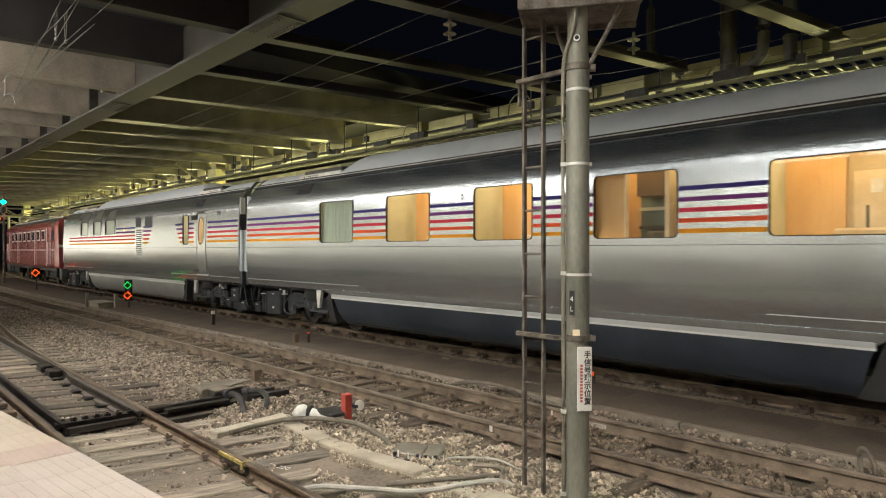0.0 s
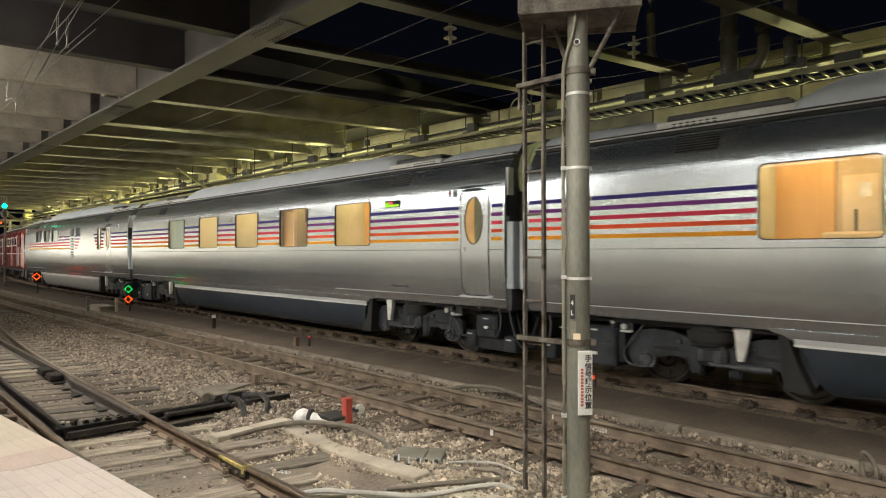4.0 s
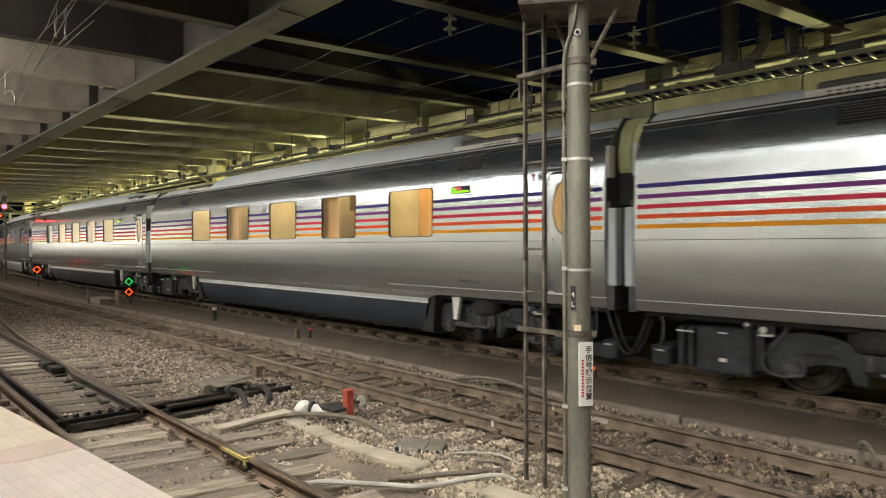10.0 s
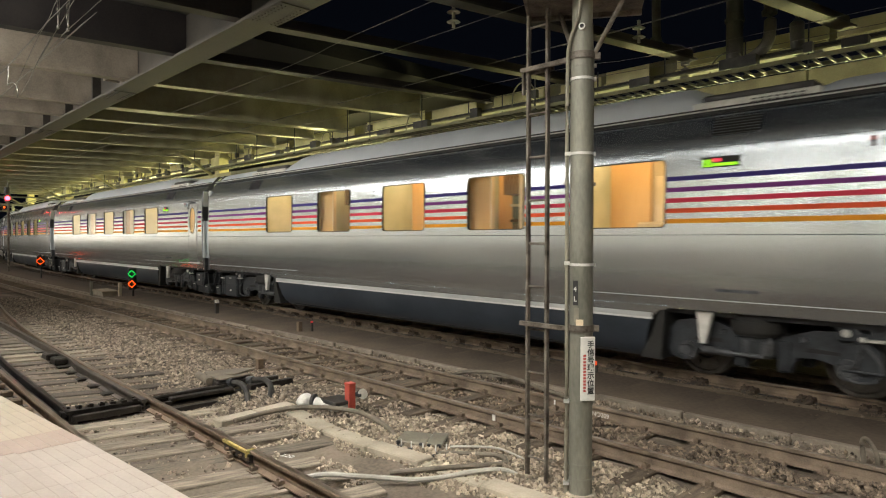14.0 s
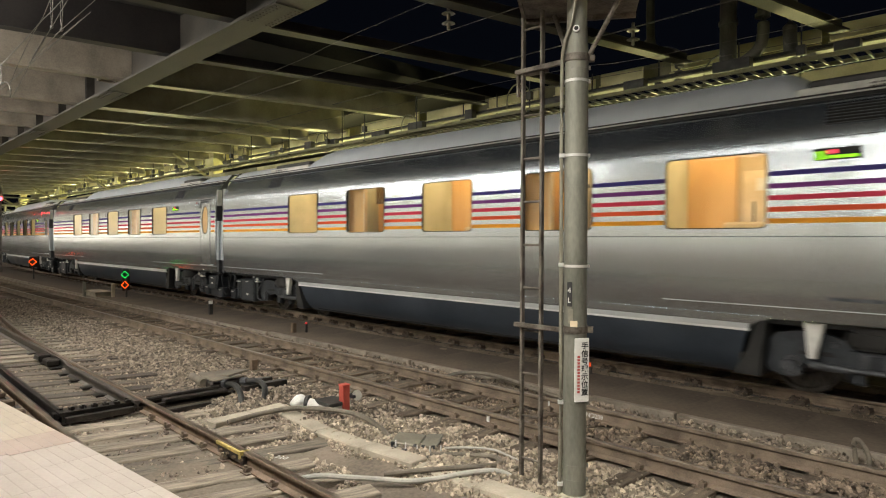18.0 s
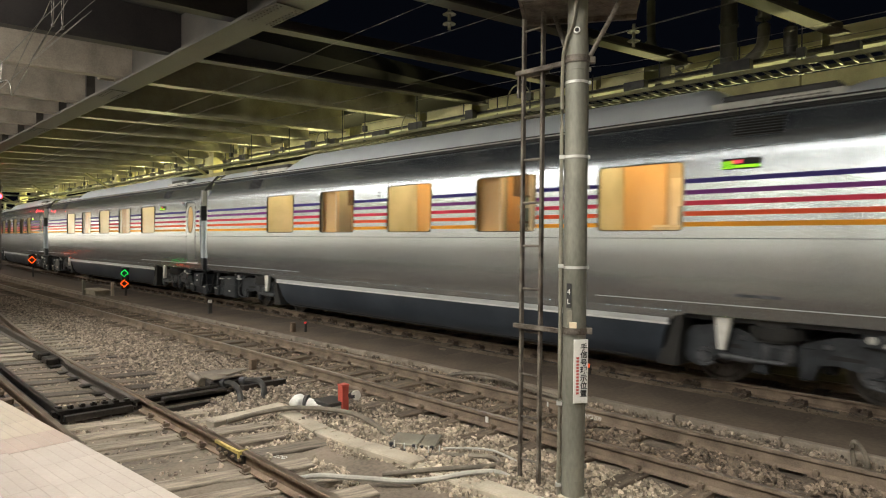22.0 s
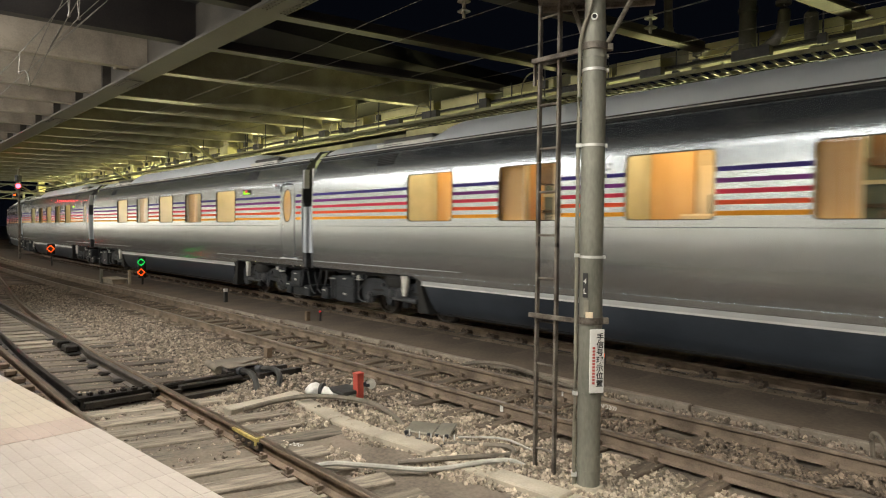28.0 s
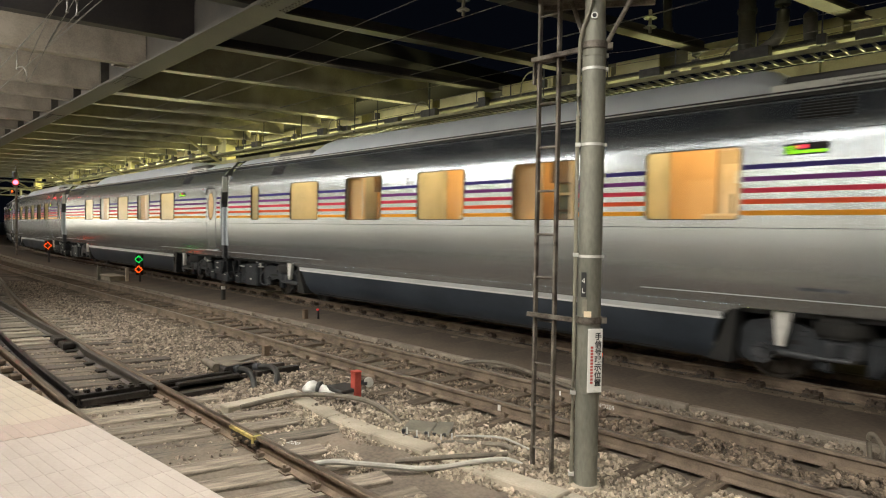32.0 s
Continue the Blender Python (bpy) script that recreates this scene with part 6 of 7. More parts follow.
        part("partition", boxes((c + 0.54 * h, c + 0.64 * h, -1.20, -0.6, z0 - 0.2, 3.36)), "cream", room, "cream partition post")
        part("side_board", boxes((c + 0.64 * h, c + h, -1.05, -0.6, z0 - 0.2, z0 + 0.50), bevel=0.01), "wood", room, "wooden side board")
        part("wall_panel", boxes((c + 0.64 * h, b - 0.02, -0.72, -0.68, z0 + 0.50, 3.36)), "walnut", room, "dark wall panel")
        part("upper_locker", boxes((c - 0.32 * h, c + 0.54 * h, -0.95, back - 0.05, z0 + 0.66, 3.36)), "walnut", room, "dark brown locker over the berths")
    if "c" in look_of:
        part("curtain", pleats(bmesh.new(), c - h - 0.05, c + h + 0.05, -1.36, z0 - 0.05, z1 + 0.1, 16), "curtain", room, "closed grey-green curtain")


def window(car, c, w, z0=WIN_Z0, z1=WIN_Z1):
    zc, h = (z0 + z1) / 2, z1 - z0
    y = -1.452
    f = part("window", ring_frame(bmesh.new(), rounded(w + 0.014, h + 0.014, 0.085, 6, c, zc), rounded(w - 0.012, h - 0.012, 0.075, 6, c, zc), y - 0.002, y + 0.04), "rubber", car, "rounded cabin window in a thin dark frame")
    # steel corner pieces that round the opening
    bm = bmesh.new()
    ring_frame(bm, [(max(c - w / 2 - 0.004, min(c + w / 2 + 0.004, p[0] + (p[0] - c) * 9)), max(z0 - 0.004, min(z1 + 0.004, p[1] + (p[1] - zc) * 9))) for p in rounded(w, h, 0.075, 6, c, zc)], rounded(w, h, 0.075, 6, c, zc), y + 0.012, y + 0.018)
    part("corner_rim", bm, "steel", f)
    bm = bmesh.new()
    bm.faces.new([bm.verts.new((p[0], y + 0.026, p[1])) for p in rounded(w - 0.005, h - 0.005, 0.075, 6, c, zc)])
    g = part("pane", bm, "pane", f, "clear window glass")
    g.visible_shadow = False


def dense(outline, step=0.08):
    """A closed outline with more points along its long edges."""
    out = []
    for p, q in zip(outline, outline[1:] + outline[:1]):
        n = max(1, int(math.hypot(q[0] - p[0], q[1] - p[1]) / step))
        out += [(p[0] + (q[0] - p[0]) * k / n, p[1] + (q[1] - p[1]) * k / n) for k in range(n)]
    return out


def on_side(outer, inner, out, depth, rings=1):
    """A band between two outlines of equal length, laid on the curved body side."""
    bm = bmesh.new()
    rows = []
    for k in range(rings + 1):
        f = k / rings
        rows.append([bm.verts.new((p[0] + (q[0] - p[0]) * f, -side_y(p[1] + (q[1] - p[1]) * f) - out, p[1] + (q[1] - p[1]) * f)) for p, q in zip(outer, inner)])
    rows.insert(0, [bm.verts.new((v.co.x, v.co.y + depth, v.co.z)) for v in rows[0]])
    rows.append([bm.verts.new((v.co.x, v.co.y + depth, v.co.z)) for v in rows[-1]])
    n = len(outer)
    for ra, rb in zip(rows, rows[1:]):
        for i in range(n):
            bm.faces.new((ra[i], ra[(i + 1) % n], rb[(i + 1) % n], rb[i]))
    return bm


def door_leaf(car, xc):
    edge_line = dense(rounded(0.735, 1.985, 0.17, 6, xc, 2.19))
    d = part("door", on_side(edge_line, [(xc + (p[0] - xc) * 0.93, 2.19 + (p[1] - 2.19) * 0.975) for p in edge_line], 0.002, 0.03), "bogiepale", car, "coach door with an oval window in a thin dark gap")
    part("drip_rail", tube_path(bmesh.new(), [(xc - 0.375, -1.458, 2.98), (xc - 0.36, -1.456, 3.08), (xc - 0.30, -1.452, 3.16), (xc - 0.2, -1.450, 3.19), (xc + 0.18, -1.450, 3.195)], 0.013, 6), "black", d, "black drip rail", smooth=True)
    part("drip_rail", rod(bmesh.new(), (xc - 0.42, -1.445, 3.235), (xc + 0.42, -1.445, 3.245), 0.008, 6), "bogie", d)

    def oval(rx, rz, n):
        return [(xc - 0.025 + rx * math.cos(2 * math.pi * k / n), 2.605 + rz * math.sin(2 * math.pi * k / n)) for k in range(n)]

    # the leaf's outline, walked by angle round the oval's middle
    n = 48
    out = []
    for k in range(n):
        ang = 2 * math.pi * k / n
        ux, uz = math.cos(ang), math.sin(ang)
        best = min((t for t in ((0.367 if ux > 0 else 0.317) / max(1e-6, abs(ux)), ((3.15 - 2.605) if uz > 0 else (2.605 - 1.225)) / max(1e-6, abs(uz)))))
        out.append((xc - 0.025 + ux * best, 2.605 + uz * best))
    part("door_leaf", on_side(out, oval(0.222, 0.428, n), 0.006, 0.02, 8), "steel", d, "stainless door leaf", smooth=True)
    part("oval_frame", on_side(oval(0.240, 0.446, n), oval(0.222, 0.428, n), 0.010, 0.02), "bogiepale", d)
    bm = bmesh.new()
    bm.faces.new([bm.verts.new((p[0], -1.436, p[1])) for p in oval(0.224, 0.43, n)])
    g = part("oval_pane", bm, "pane", d, "oval window glass")
    g.visible_shadow = False
    part("vestibule", boxes((xc - 0.3, xc + 0.3, -1.0, -0.97, 2.1, 3.2), (xc - 0.3, xc - 0.28, -1.40, -1.0, 2.1, 3.2), (xc + 0.28, xc + 0.3, -1.40, -1.0, 2.1, 3.2)), "tan", d, "warm vestibule wall")
    part("vestibule_lamp", boxes((xc - 0.27, xc + 0.27, -1.38, -1.02, 3.13, 3.16)), "cabinlight", d)
    # Lower glowing strip, out of view, added to brighten the oval window.
    part("vestibule_lamp", boxes((xc - 0.27, xc + 0.27, -1.36, -1.05, 2.10, 2.13)), "cabinlight", d)
    part("inner_wall", boxes((xc - 0.28, xc - 0.12, -1.15, -1.13, 2.13, 3.13)), "aisle", d, "grey-green inner wall")
    part("grab_pole", boxes((xc - 0.045, xc - 0.015, -1.2, -1.17, 2.13, 3.13)), "walnut", d, "dark door post")
    part("door_sill", boxes((xc - 0.39, xc + 0.39, -1.455, -1.40, 1.17, 1.195)), "whiteline", d, "pale door sill")
    part("handle", boxes((xc - 0.27, xc - 0.23, -1.464, -1.45, 2.02, 2.12), bevel=0.006), "bandsteel", d, "steel handle")


def coach(kind, variant=0):
    """One stainless sleeping coach; +x is its rear. kind: 'sleeper', 'narrow' (one more slim window) or 'power'."""
    lab = {"sleeper": "stainless steel sleeping coach with rainbow stripes and lit windows", "narrow": "stainless steel sleeping coach with an extra slim window",
           "power": "stainless steel lounge coach with louvres behind the locomotive"}[kind]
    car = thing("sleeping_coach", lab, "railway coach", "coaches of the passing train")
    if kind == "power":
        wins = [(-6.02, 1.12), (-4.03, 1.12), (-2.19, 1.30), (5.87, 0.46)]
    else:
        wins = [(-5.25 + 2.595 * k, WIN_W) for k in range(5)]
        if kind == "narrow":
            wins = [(-7.95, 0.46)] + wins
    dx = 7.15 if kind == "power" else 9.02
    heights = [(2.65, 3.25) if kind == "power" and c < 0 else (WIN_Z0, WIN_Z1) for c, w in wins]
    part("body", coach_shell([(c - w / 2, c + w / 2, lo, hi) for (c, w), (lo, hi) in zip(wins, heights)] + [(dx - 0.27, dx + 0.27, WIN_Z0, WIN_Z1)]), "steel", car, "brushed stainless steel body", smooth=True)
    cuts = sorted([(c - w / 2 - 0.02, c + w / 2 + 0.02) for c, w in wins] + [(dx - 0.42, dx + 0.42)])
    for k, (sname, z, col) in enumerate(STRIPES):
        if kind == "power":
            # the stripes run out towards the lounge end, under its high windows
            edges = [-8.6 if z < 2.6 else -1.4, 0.95, 1.85, 2.8 - 0.1 * k, 5.0 + 0.1 * k, 5.60, 6.14, 6.55, 7.62, 9.70]
        else:
            edges = [-9.70] + [v for c in cuts for v in c] + [9.70]
        for a, b in zip(edges[::2], edges[1::2]):
            if b - a > 0.05:
                part(sname, stripe(a, b, z), sname, car)
    # seams, gutter and roof
    for x0, x1, z in ((-9.74, 9.74, 3.255), (-9.74, 9.74, 2.06), (-9.74, -4.4, 1.165), (4.4, 9.74, 1.165)):
        y = side_y(z)
        part("seam", boxes((x0, x1, -y - 0.003, -y + 0.004, z - 0.004, z + 0.004)), "whiteline" if z < 2 else "bogiepale", car, "thin panel seam")
    part("gutter", boxes((-9.75, 9.75, -1.20, -1.115, 3.745, 3.79)), "black", car, "dark rain gutter")
    part("gutter_lip", boxes((-9.75, 9.75, -1.212, -1.105, 3.794, 3.808)), "whitepaint", car, "pale gutter lip")
    part("roof_gap", boxes((-9.75, 9.75, -1.13, -1.09, 3.812, 3.85)), "black", car, "dark joint under the roof")
    part("main_roof", coach_roof(-5.9, 6.2, 4.31, True, (0.9, 0.5)), "roofgrey", car, "blue-grey ribbed roof", smooth=True)
    part("end_roof", coach_roof(-9.70, -7.2, 4.12, False, (0.0, 0.7)), "roofgrey", car, "smooth grey end roof", smooth=True)
    part("end_roof", coach_roof(7.35, 9.72, 4.12, False, (0.6, 0.0)), "roofgrey", car, "smooth grey end roof", smooth=True)
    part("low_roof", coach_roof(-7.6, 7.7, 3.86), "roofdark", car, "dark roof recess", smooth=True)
    for x0, x1, hx in ((-7.55, -5.6, -7.3), (6.02, 7.70, 6.85)):
        u = part("roof_unit", boxes((x0, x1, -1.05, 1.05, 3.81, 3.96), bevel=0.015), "whitepaint", car, "white roof air-conditioning cover")
        part("roof_fan", boxes((x0 + 0.1, x1 - 0.1, -0.95, 0.95, 3.96, 4.07), bevel=0.03), "roofdark", u)
        for i in range(7):
            for j in range(2):
                part("vent_slot", boxes((hx + 0.10 * i, hx + 0.06 + 0.10 * i, -1.053, -1.045, 3.86 + 0.04 * j, 3.88 + 0.04 * j)), "black", u)
    for x in (-6.8, 6.77):
        bm = bmesh.new()
        for (y0, z0), (y1, z1) in zip([(side_y(z), z) for z in (3.41, 3.47, 3.53, 3.60, 3.65)], [(side_y(z), z) for z in (3.47, 3.53, 3.60, 3.65, 3.67)]):
            bm.faces.new([bm.verts.new(p) for p in ((x - 0.31, -y0 - 0.004, z0), (x + 0.31, -y0 - 0.004, z0), (x + 0.31, -y1 - 0.004, z1), (x - 0.31, -y1 - 0.004, z1))])
        f = part("louvre", bm, "black", car, "side louvre with steel slats over a dark opening")
        for k in range(7):
            z = 3.415 + 0.040 * k
            y = side_y(min(z, 3.69)) + 0.006
            part("slat", prism(bmesh.new(), [(-y - 0.012, z - 0.004), (-y + 0.02, z + 0.010), (-y + 0.02, z + 0.016), (-y - 0.012, z + 0.004)], "x", x - 0.31, x + 0.31), "bogiepale", f, "grey steel slat")
    part("side_vent", boxes((6.53, 7.10, -1.418, -1.40, 1.285, 1.325)), "bogiepale", car, "low dark vent strip")
    if kind == "power":
        f = part("louvre", boxes((1.0, 1.78, -1.455, -1.43, 1.72, 2.82), bevel=0.004), "steel", car, "tall engine-room louvre")
        for k in range(13):
            part("slat", boxes((1.10, 1.68, -1.462, -1.45, 1.77 + 0.08 * k, 1.81 + 0.08 * k)), "black", f)
        for x, w2 in ((1.02, 0.52), (2.05, 0.66)):
            g = part("hatch", boxes((x, x + w2, -1.452, -1.42, 2.87, 3.24), bevel=0.004), "bogiepale", car, "dark square grille")
            for k in range(5):
                part("slat", boxes((x + 0.03, x + w2 - 0.03, -1.458, -1.45, 2.90 + 0.065 * k, 2.93 + 0.065 * k)), "roofdark", g)
        # skylights that follow the curve of the lounge roof, and the moulded front end
        for c in (-6.02, -4.03, -2.19):
            bm = bmesh.new()
            for (y0, z0), (y1, z1) in zip(SIDE[9:15], SIDE[10:16]):
                bm.faces.new([bm.verts.new(p) for p in ((c - 0.5, -y0 - 0.006, z0), (c + 0.5, -y0 - 0.006, z0), (c + 0.5, -y1 - 0.006, z1), (c - 0.5, -y1 - 0.006, z1))])
            part("skylight", bm, "roofpane", car, "curved grey skylight", smooth=True)
        bm = bmesh.new()
        rows = []
        for k in range(6):
            f2 = k / 5
            grow = 1.0 - 0.10 * f2 ** 2
            rows.append([bm.verts.new((-9.70 - 0.22 * f2, -y * grow, z)) for y, z in SIDE] + [bm.verts.new((-9.70 - 0.22 * f2, y * grow, z)) for y, z in reversed(SIDE)])
        for ra, rb in zip(rows, rows[1:]):
            for q in range(len(ra) - 1):
                bm.faces.new((ra[q], ra[q + 1], rb[q + 1], rb[q]))
        part("front_moulding", bm, "fairing", car, "pale moulded front end", smooth=True)
        part("marker_lamp", boxes((-0.42, -0.30, -1.455, -1.44, 2.76, 2.82)), "ledorange", car, "small lit yellow marker")
    # lower skirt with its curved ends
    bm = bmesh.new()
    sk = [(1.350, 1.0), (1.358, 0.85), (1.350, 0.70), (1.305, 0.48), (1.22, 0.31), (1.12, 0.22)]
    for s in (-1, 1):
        rows = []
        for i, (y, z) in enumerate(sk):
            ef, er = 5.62 - 0.45 * (i / 5) ** 0.8, 5.66 - 0.30 * (i / 5) ** 0.8
            rows.append([bm.verts.new((x, s * y, z)) for x in (-ef, -4.4, -2.2, 0, 2.2, 4.4, er)])
        for a, b in zip(rows, rows[1:]):
            for k in range(6):
                bm.faces.new((a[k], a[k + 1], b[k + 1], b[k]))
    part("skirt", bm, "sillsteel" if kind == "power" else "skirt", car, "grey steel lower skirt" if kind == "power" else "dark blue-grey lower skirt", smooth=True)
    bm = prism(bmesh.new(), [(-5.84, 1.03), (-5.80, 0.985), (-5.68, 0.96), (-5.58, 0.90), (-5.54, 0.86), (5.58, 0.86), (5.62, 0.90), (5.70, 0.96), (5.80, 0.985), (5.84, 1.03)], "y", -1.386, -1.36)
    for v in bm.verts:
        v.co.y += 0.11 * (1.03 - v.co.z)
    part("lower_panel", bm, "steel", car, "stainless lower side panel")
    part("floor_tank", boxes((-4.9, 4.9, -1.18, 1.18, 0.26, 1.0)), "black", car)
    part("white_line", boxes((-5.54, 5.58, -1.374, -1.34, 0.818, 0.850)), "whiteline", car, "white line above the skirt")
    part("sill_band", boxes((-5.54, 5.58, -1.380, -1.345, 0.850, 0.918), bevel=0.006), "sillband", car, "pale steel band along the sill")
    for s in (-1, 1):
        e = 5.66 if s > 0 else 5.62
        well = prism(bmesh.new(), [(s * (e + 0.02), 0.97), (s * (e - 0.10), 0.60), (s * (e - 0.28), 0.24), (s * (e + 0.05), 0.24), (s * (e + 0.12), 0.97)], "y", -1.34, -0.9)
        part("wheel_well", well, "rubber", car, "dark lining at the end of the skirt")
        bx = 6.33 if s > 0 else -6.205
        part("white_bracket", prism(bmesh.new(), [(bx - 0.11, 0.98), (bx + 0.11, 0.98), (bx + 0.02, 0.54), (bx - 0.06, 0.54)], "y", -1.30, -1.22), "whitepaint", car, "white tapered bracket")
        part("sole_bar", boxes((s * 5.6 if s > 0 else -9.7, 9.7 if s > 0 else -5.6, -1.25, -1.12, 0.93, 1.02)), "bogie", car)
    door_leaf(car, dx)
    e = part("display", boxes((6.35, 6.85, -1.443, -1.41, 2.975, 3.12)), "black", car, "lit destination display")
    if kind != "power":
        for k in range(7):
            part("display_bar", boxes((6.50 + 0.048 * k, 6.50 + 0.048 * k + (0.040 if k % 3 else 0.026), -1.446, -1.442, 2.995, 3.030)), "ledgreen", e)
        for x0, x1, z0, z1 in ((6.365, 6.375, 2.99, 3.085), (6.375, 6.47, 3.075, 3.085), (6.375, 6.47, 2.99, 3.0), (6.40, 6.415, 3.0, 3.07), (6.435, 6.45, 3.0, 3.07), (6.47, 6.48, 2.99, 3.085)):
            part("display_bar", boxes((x0, x1, -1.446, -1.442, z0, z1)), "ledgreen", e)
        part("display_bar", boxes((6.50, 6.60, -1.446, -1.442, 3.052, 3.098)), "ledred", e)
    for z in (2.955, 3.035):
        part("round_vent", rod(bmesh.new(), (-1.05, -1.45, z), (-1.05, -1.43, z), 0.024, 10), "black", car)
    g = part("wall_plate", boxes((8.31, 8.39, -1.436, -1.42, 3.08, 3.20)), "bogiepale", car, "small plate with red and grey fields")
    for k in range(2):
        part("plate_field", boxes((8.315, 8.385, -1.439, -1.436, 3.09 + 0.06 * k, 3.135 + 0.06 * k)), "redink" if k else "fairing", g)
    g = part("wall_plate", boxes((8.44, 8.56, -1.436, -1.42, 3.07, 3.20)), "fairing", car, "small grey plate")
    part("plate_field", boxes((8.46, 8.54, -1.439, -1.436, 3.10, 3.17)), "bogiepale", g)
    looks = {"sleeper": (["d", "a", "d", "a", "d"], ["d", "a", "d", "a", "d"], ["c", "d", "d", "a", "d"])[variant], "narrow": ["n", "d", "a", "d", "a", "d"], "power": ["cu", "cu", "cu", "n"]}[kind]
    for (c, w), k, (lo, hi) in zip(wins, looks, heights):
        window(car, c, w, lo, hi)
        cabin(car, c, w, k, lo, hi)
    bogie(car, -6.63, -1)
    bogie(car, 7.05, 1)
    for x0, x1, z0, z1, seams in ((8.62, 8.87, 0.22, 0.53, 0), (8.89, 9.41, 0.42, 0.84, 1), (9.57, 9.84, 0.20, 0.49, 0), (-9.58, -9.28, 0.21, 0.50, 0), (-8.89, -8.12, 0.21, 0.84, 1), (-9.16, -9.06, 0.25, 0.82, 0), (-9.02, -8.93, 0.25, 0.82, 0)):
        y0 = -1.27
        o = part("equipment_box", boxes((x0, x1, y0, -0.6, z0, z1), bevel=0.025), "bogieblue", car, "grey-blue underfloor equipment box")
        if seams:
            zm = z1 - 0.25
            part("box_lid", boxes((x0 + 0.03, x1 - 0.03, y0 - 0.012, y0, z0 + 0.04, zm - 0.012), bevel=0.004), "bogieblue", o)
            part("box_lid", boxes((x0 + 0.03, x1 - 0.03, y0 - 0.012, y0, zm + 0.012, z1 - 0.03), bevel=0.004), "bogieblue", o)
            part("box_label", boxes(((x0 + x1) / 2 - 0.05, (x0 + x1) / 2 + 0.05, y0 - 0.016, y0 - 0.012, z0 + 0.17, z0 + 0.22)), "sign", o, "small pale plate")
        part("box_handle", boxes(((x0 + x1) / 2 - 0.06, (x0 + x1) / 2 + 0.06, y0 - 0.03, y0 - 0.008, z1 - 0.075, z1 - 0.05), bevel=0.004), "bandsteel", o, "bright handle")
    part("equipment_frame", boxes((8.87, 9.57, -1.20, -0.5, 0.20, 0.42), bevel=0.01), "bogie", car, "dark equipment frame")
    part("equipment_frame", boxes((-8.12, -8.0, -1.2, -0.6, 0.3, 0.84), bevel=0.01), "bogie", car, "dark equipment frame")
    for x, z, w in ((8.05, 0.86, 0.10), (8.22, 0.80, 0.07), (8.95, 0.98, 0.08), (-8.0, 0.86, 0.09), (-8.2, 0.92, 0.06), (9.45, 0.98, 0.06)):
        part("air_valve", boxes((x - w, x + w, -1.22, -1.05, z - w, z + w), bevel=0.02), "bogieblue", car, "small grey-blue air valve")
        part("valve_cap", rod(bmesh.new(), (x, -1.22, z), (x, -1.25, z), w * 0.5, 10), "bandsteel", car, "bright valve cap")
    for x0, x1, z in ((7.9, 9.6, 0.955), (-9.6, -7.9, 0.955), (8.0, 8.9, 0.40), (-9.0, -8.3, 0.36)):
        part("air_pipe", rod(bmesh.new(), (x0, -1.20, z), (x1, -1.20, z), 0.017, 6), "bogieblue", car)
    for x in (8.15, 9.42, -8.25, -9.45):
        part("air_hose", tube_path(bmesh.new(), [(x, -1.2, 0.95), (x + 0.06, -1.24, 0.75), (x + 0.02, -1.25, 0.52), (x - 0.10, -1.22, 0.42)], 0.018, 6), "bogiepale", car, smooth=True)
    for s in (-1, 1):
        part("gangway", boxes((min(s * 9.75, s * 10.02), max(s * 9.75, s * 10.02), -0.62, 0.62, 0.95, 3.25), bevel=0.03), "black", car, "black gangway bellows")
        bm = bmesh.new()
        prism(bm, [(-1.38, 1.05)] + [(-y + 0.02, z) for y, z in SIDE[3:]] + [(-0.9, 4.03), (0, 4.1), (0.9, 4.03)] + [(y - 0.02, z) for y, z in reversed(SIDE[3:])] + [(1.38, 1.05)], "x", min(s * 9.752, s * 9.765), max(s * 9.752, s * 9.765))
        part("end_wall", bm, "roofdark", car, "dark coach end")
        bm = bmesh.new()
        prism(bm, [(y * 1.08, z) for y, z in ((-0.95, 3.12), (-0.99, 3.2), (-1.02, 3.45), (-0.95, 3.75), (-0.78, 3.98), (-0.45, 4.10), (0, 4.13), (0.45, 4.10), (0.78, 3.98), (0.95, 3.75), (1.02, 3.45), (0.99, 3.2), (0.95, 3.12))], "x", min(s * 9.77, s * 9.985), max(s * 9.77, s * 9.985))
        part("gangway_side", boxes((min(s * 9.77, s * 9.985), max(s * 9.77, s * 9.985), -1.08, 1.08, 2.62, 3.118)), "black", car, "black rubber gangway side")
        part("gangway_hood", bm, "hood", car, "hood over the gangway, coloured with the yellow-green light behind it")
        part("end_fairing", boxes((s * 9.855 - 0.075, s * 9.855 + 0.075, -1.43, -1.22, 1.36, 2.56), bevel=0.02), "fairing", car, "pale blue-grey end fairing")
        part("end_plate", boxes((s * 9.82 - 0.05, s * 9.82 + 0.05, -1.39, -1.1, 0.98, 1.36)), "bogiepale", car, "grey plate at the coach end")
        part("fairing_cap", boxes((s * 9.80 - 0.03, s * 9.80 + 0.03, -1.42, -1.30, 2.56, 2.66)), "bogiepale", car)
        part("end_post", boxes((s * 9.775 - 0.025, s * 9.775 + 0.025, -1.40, -1.25, 3.04, 3.53)), "whiteline", car, "white end post")
        part("coupler", rod(bmesh.new(), (s * 9.5, 0, 0.8), (s * 10.0, 0, 0.8), 0.10, 10), "bogie", car)
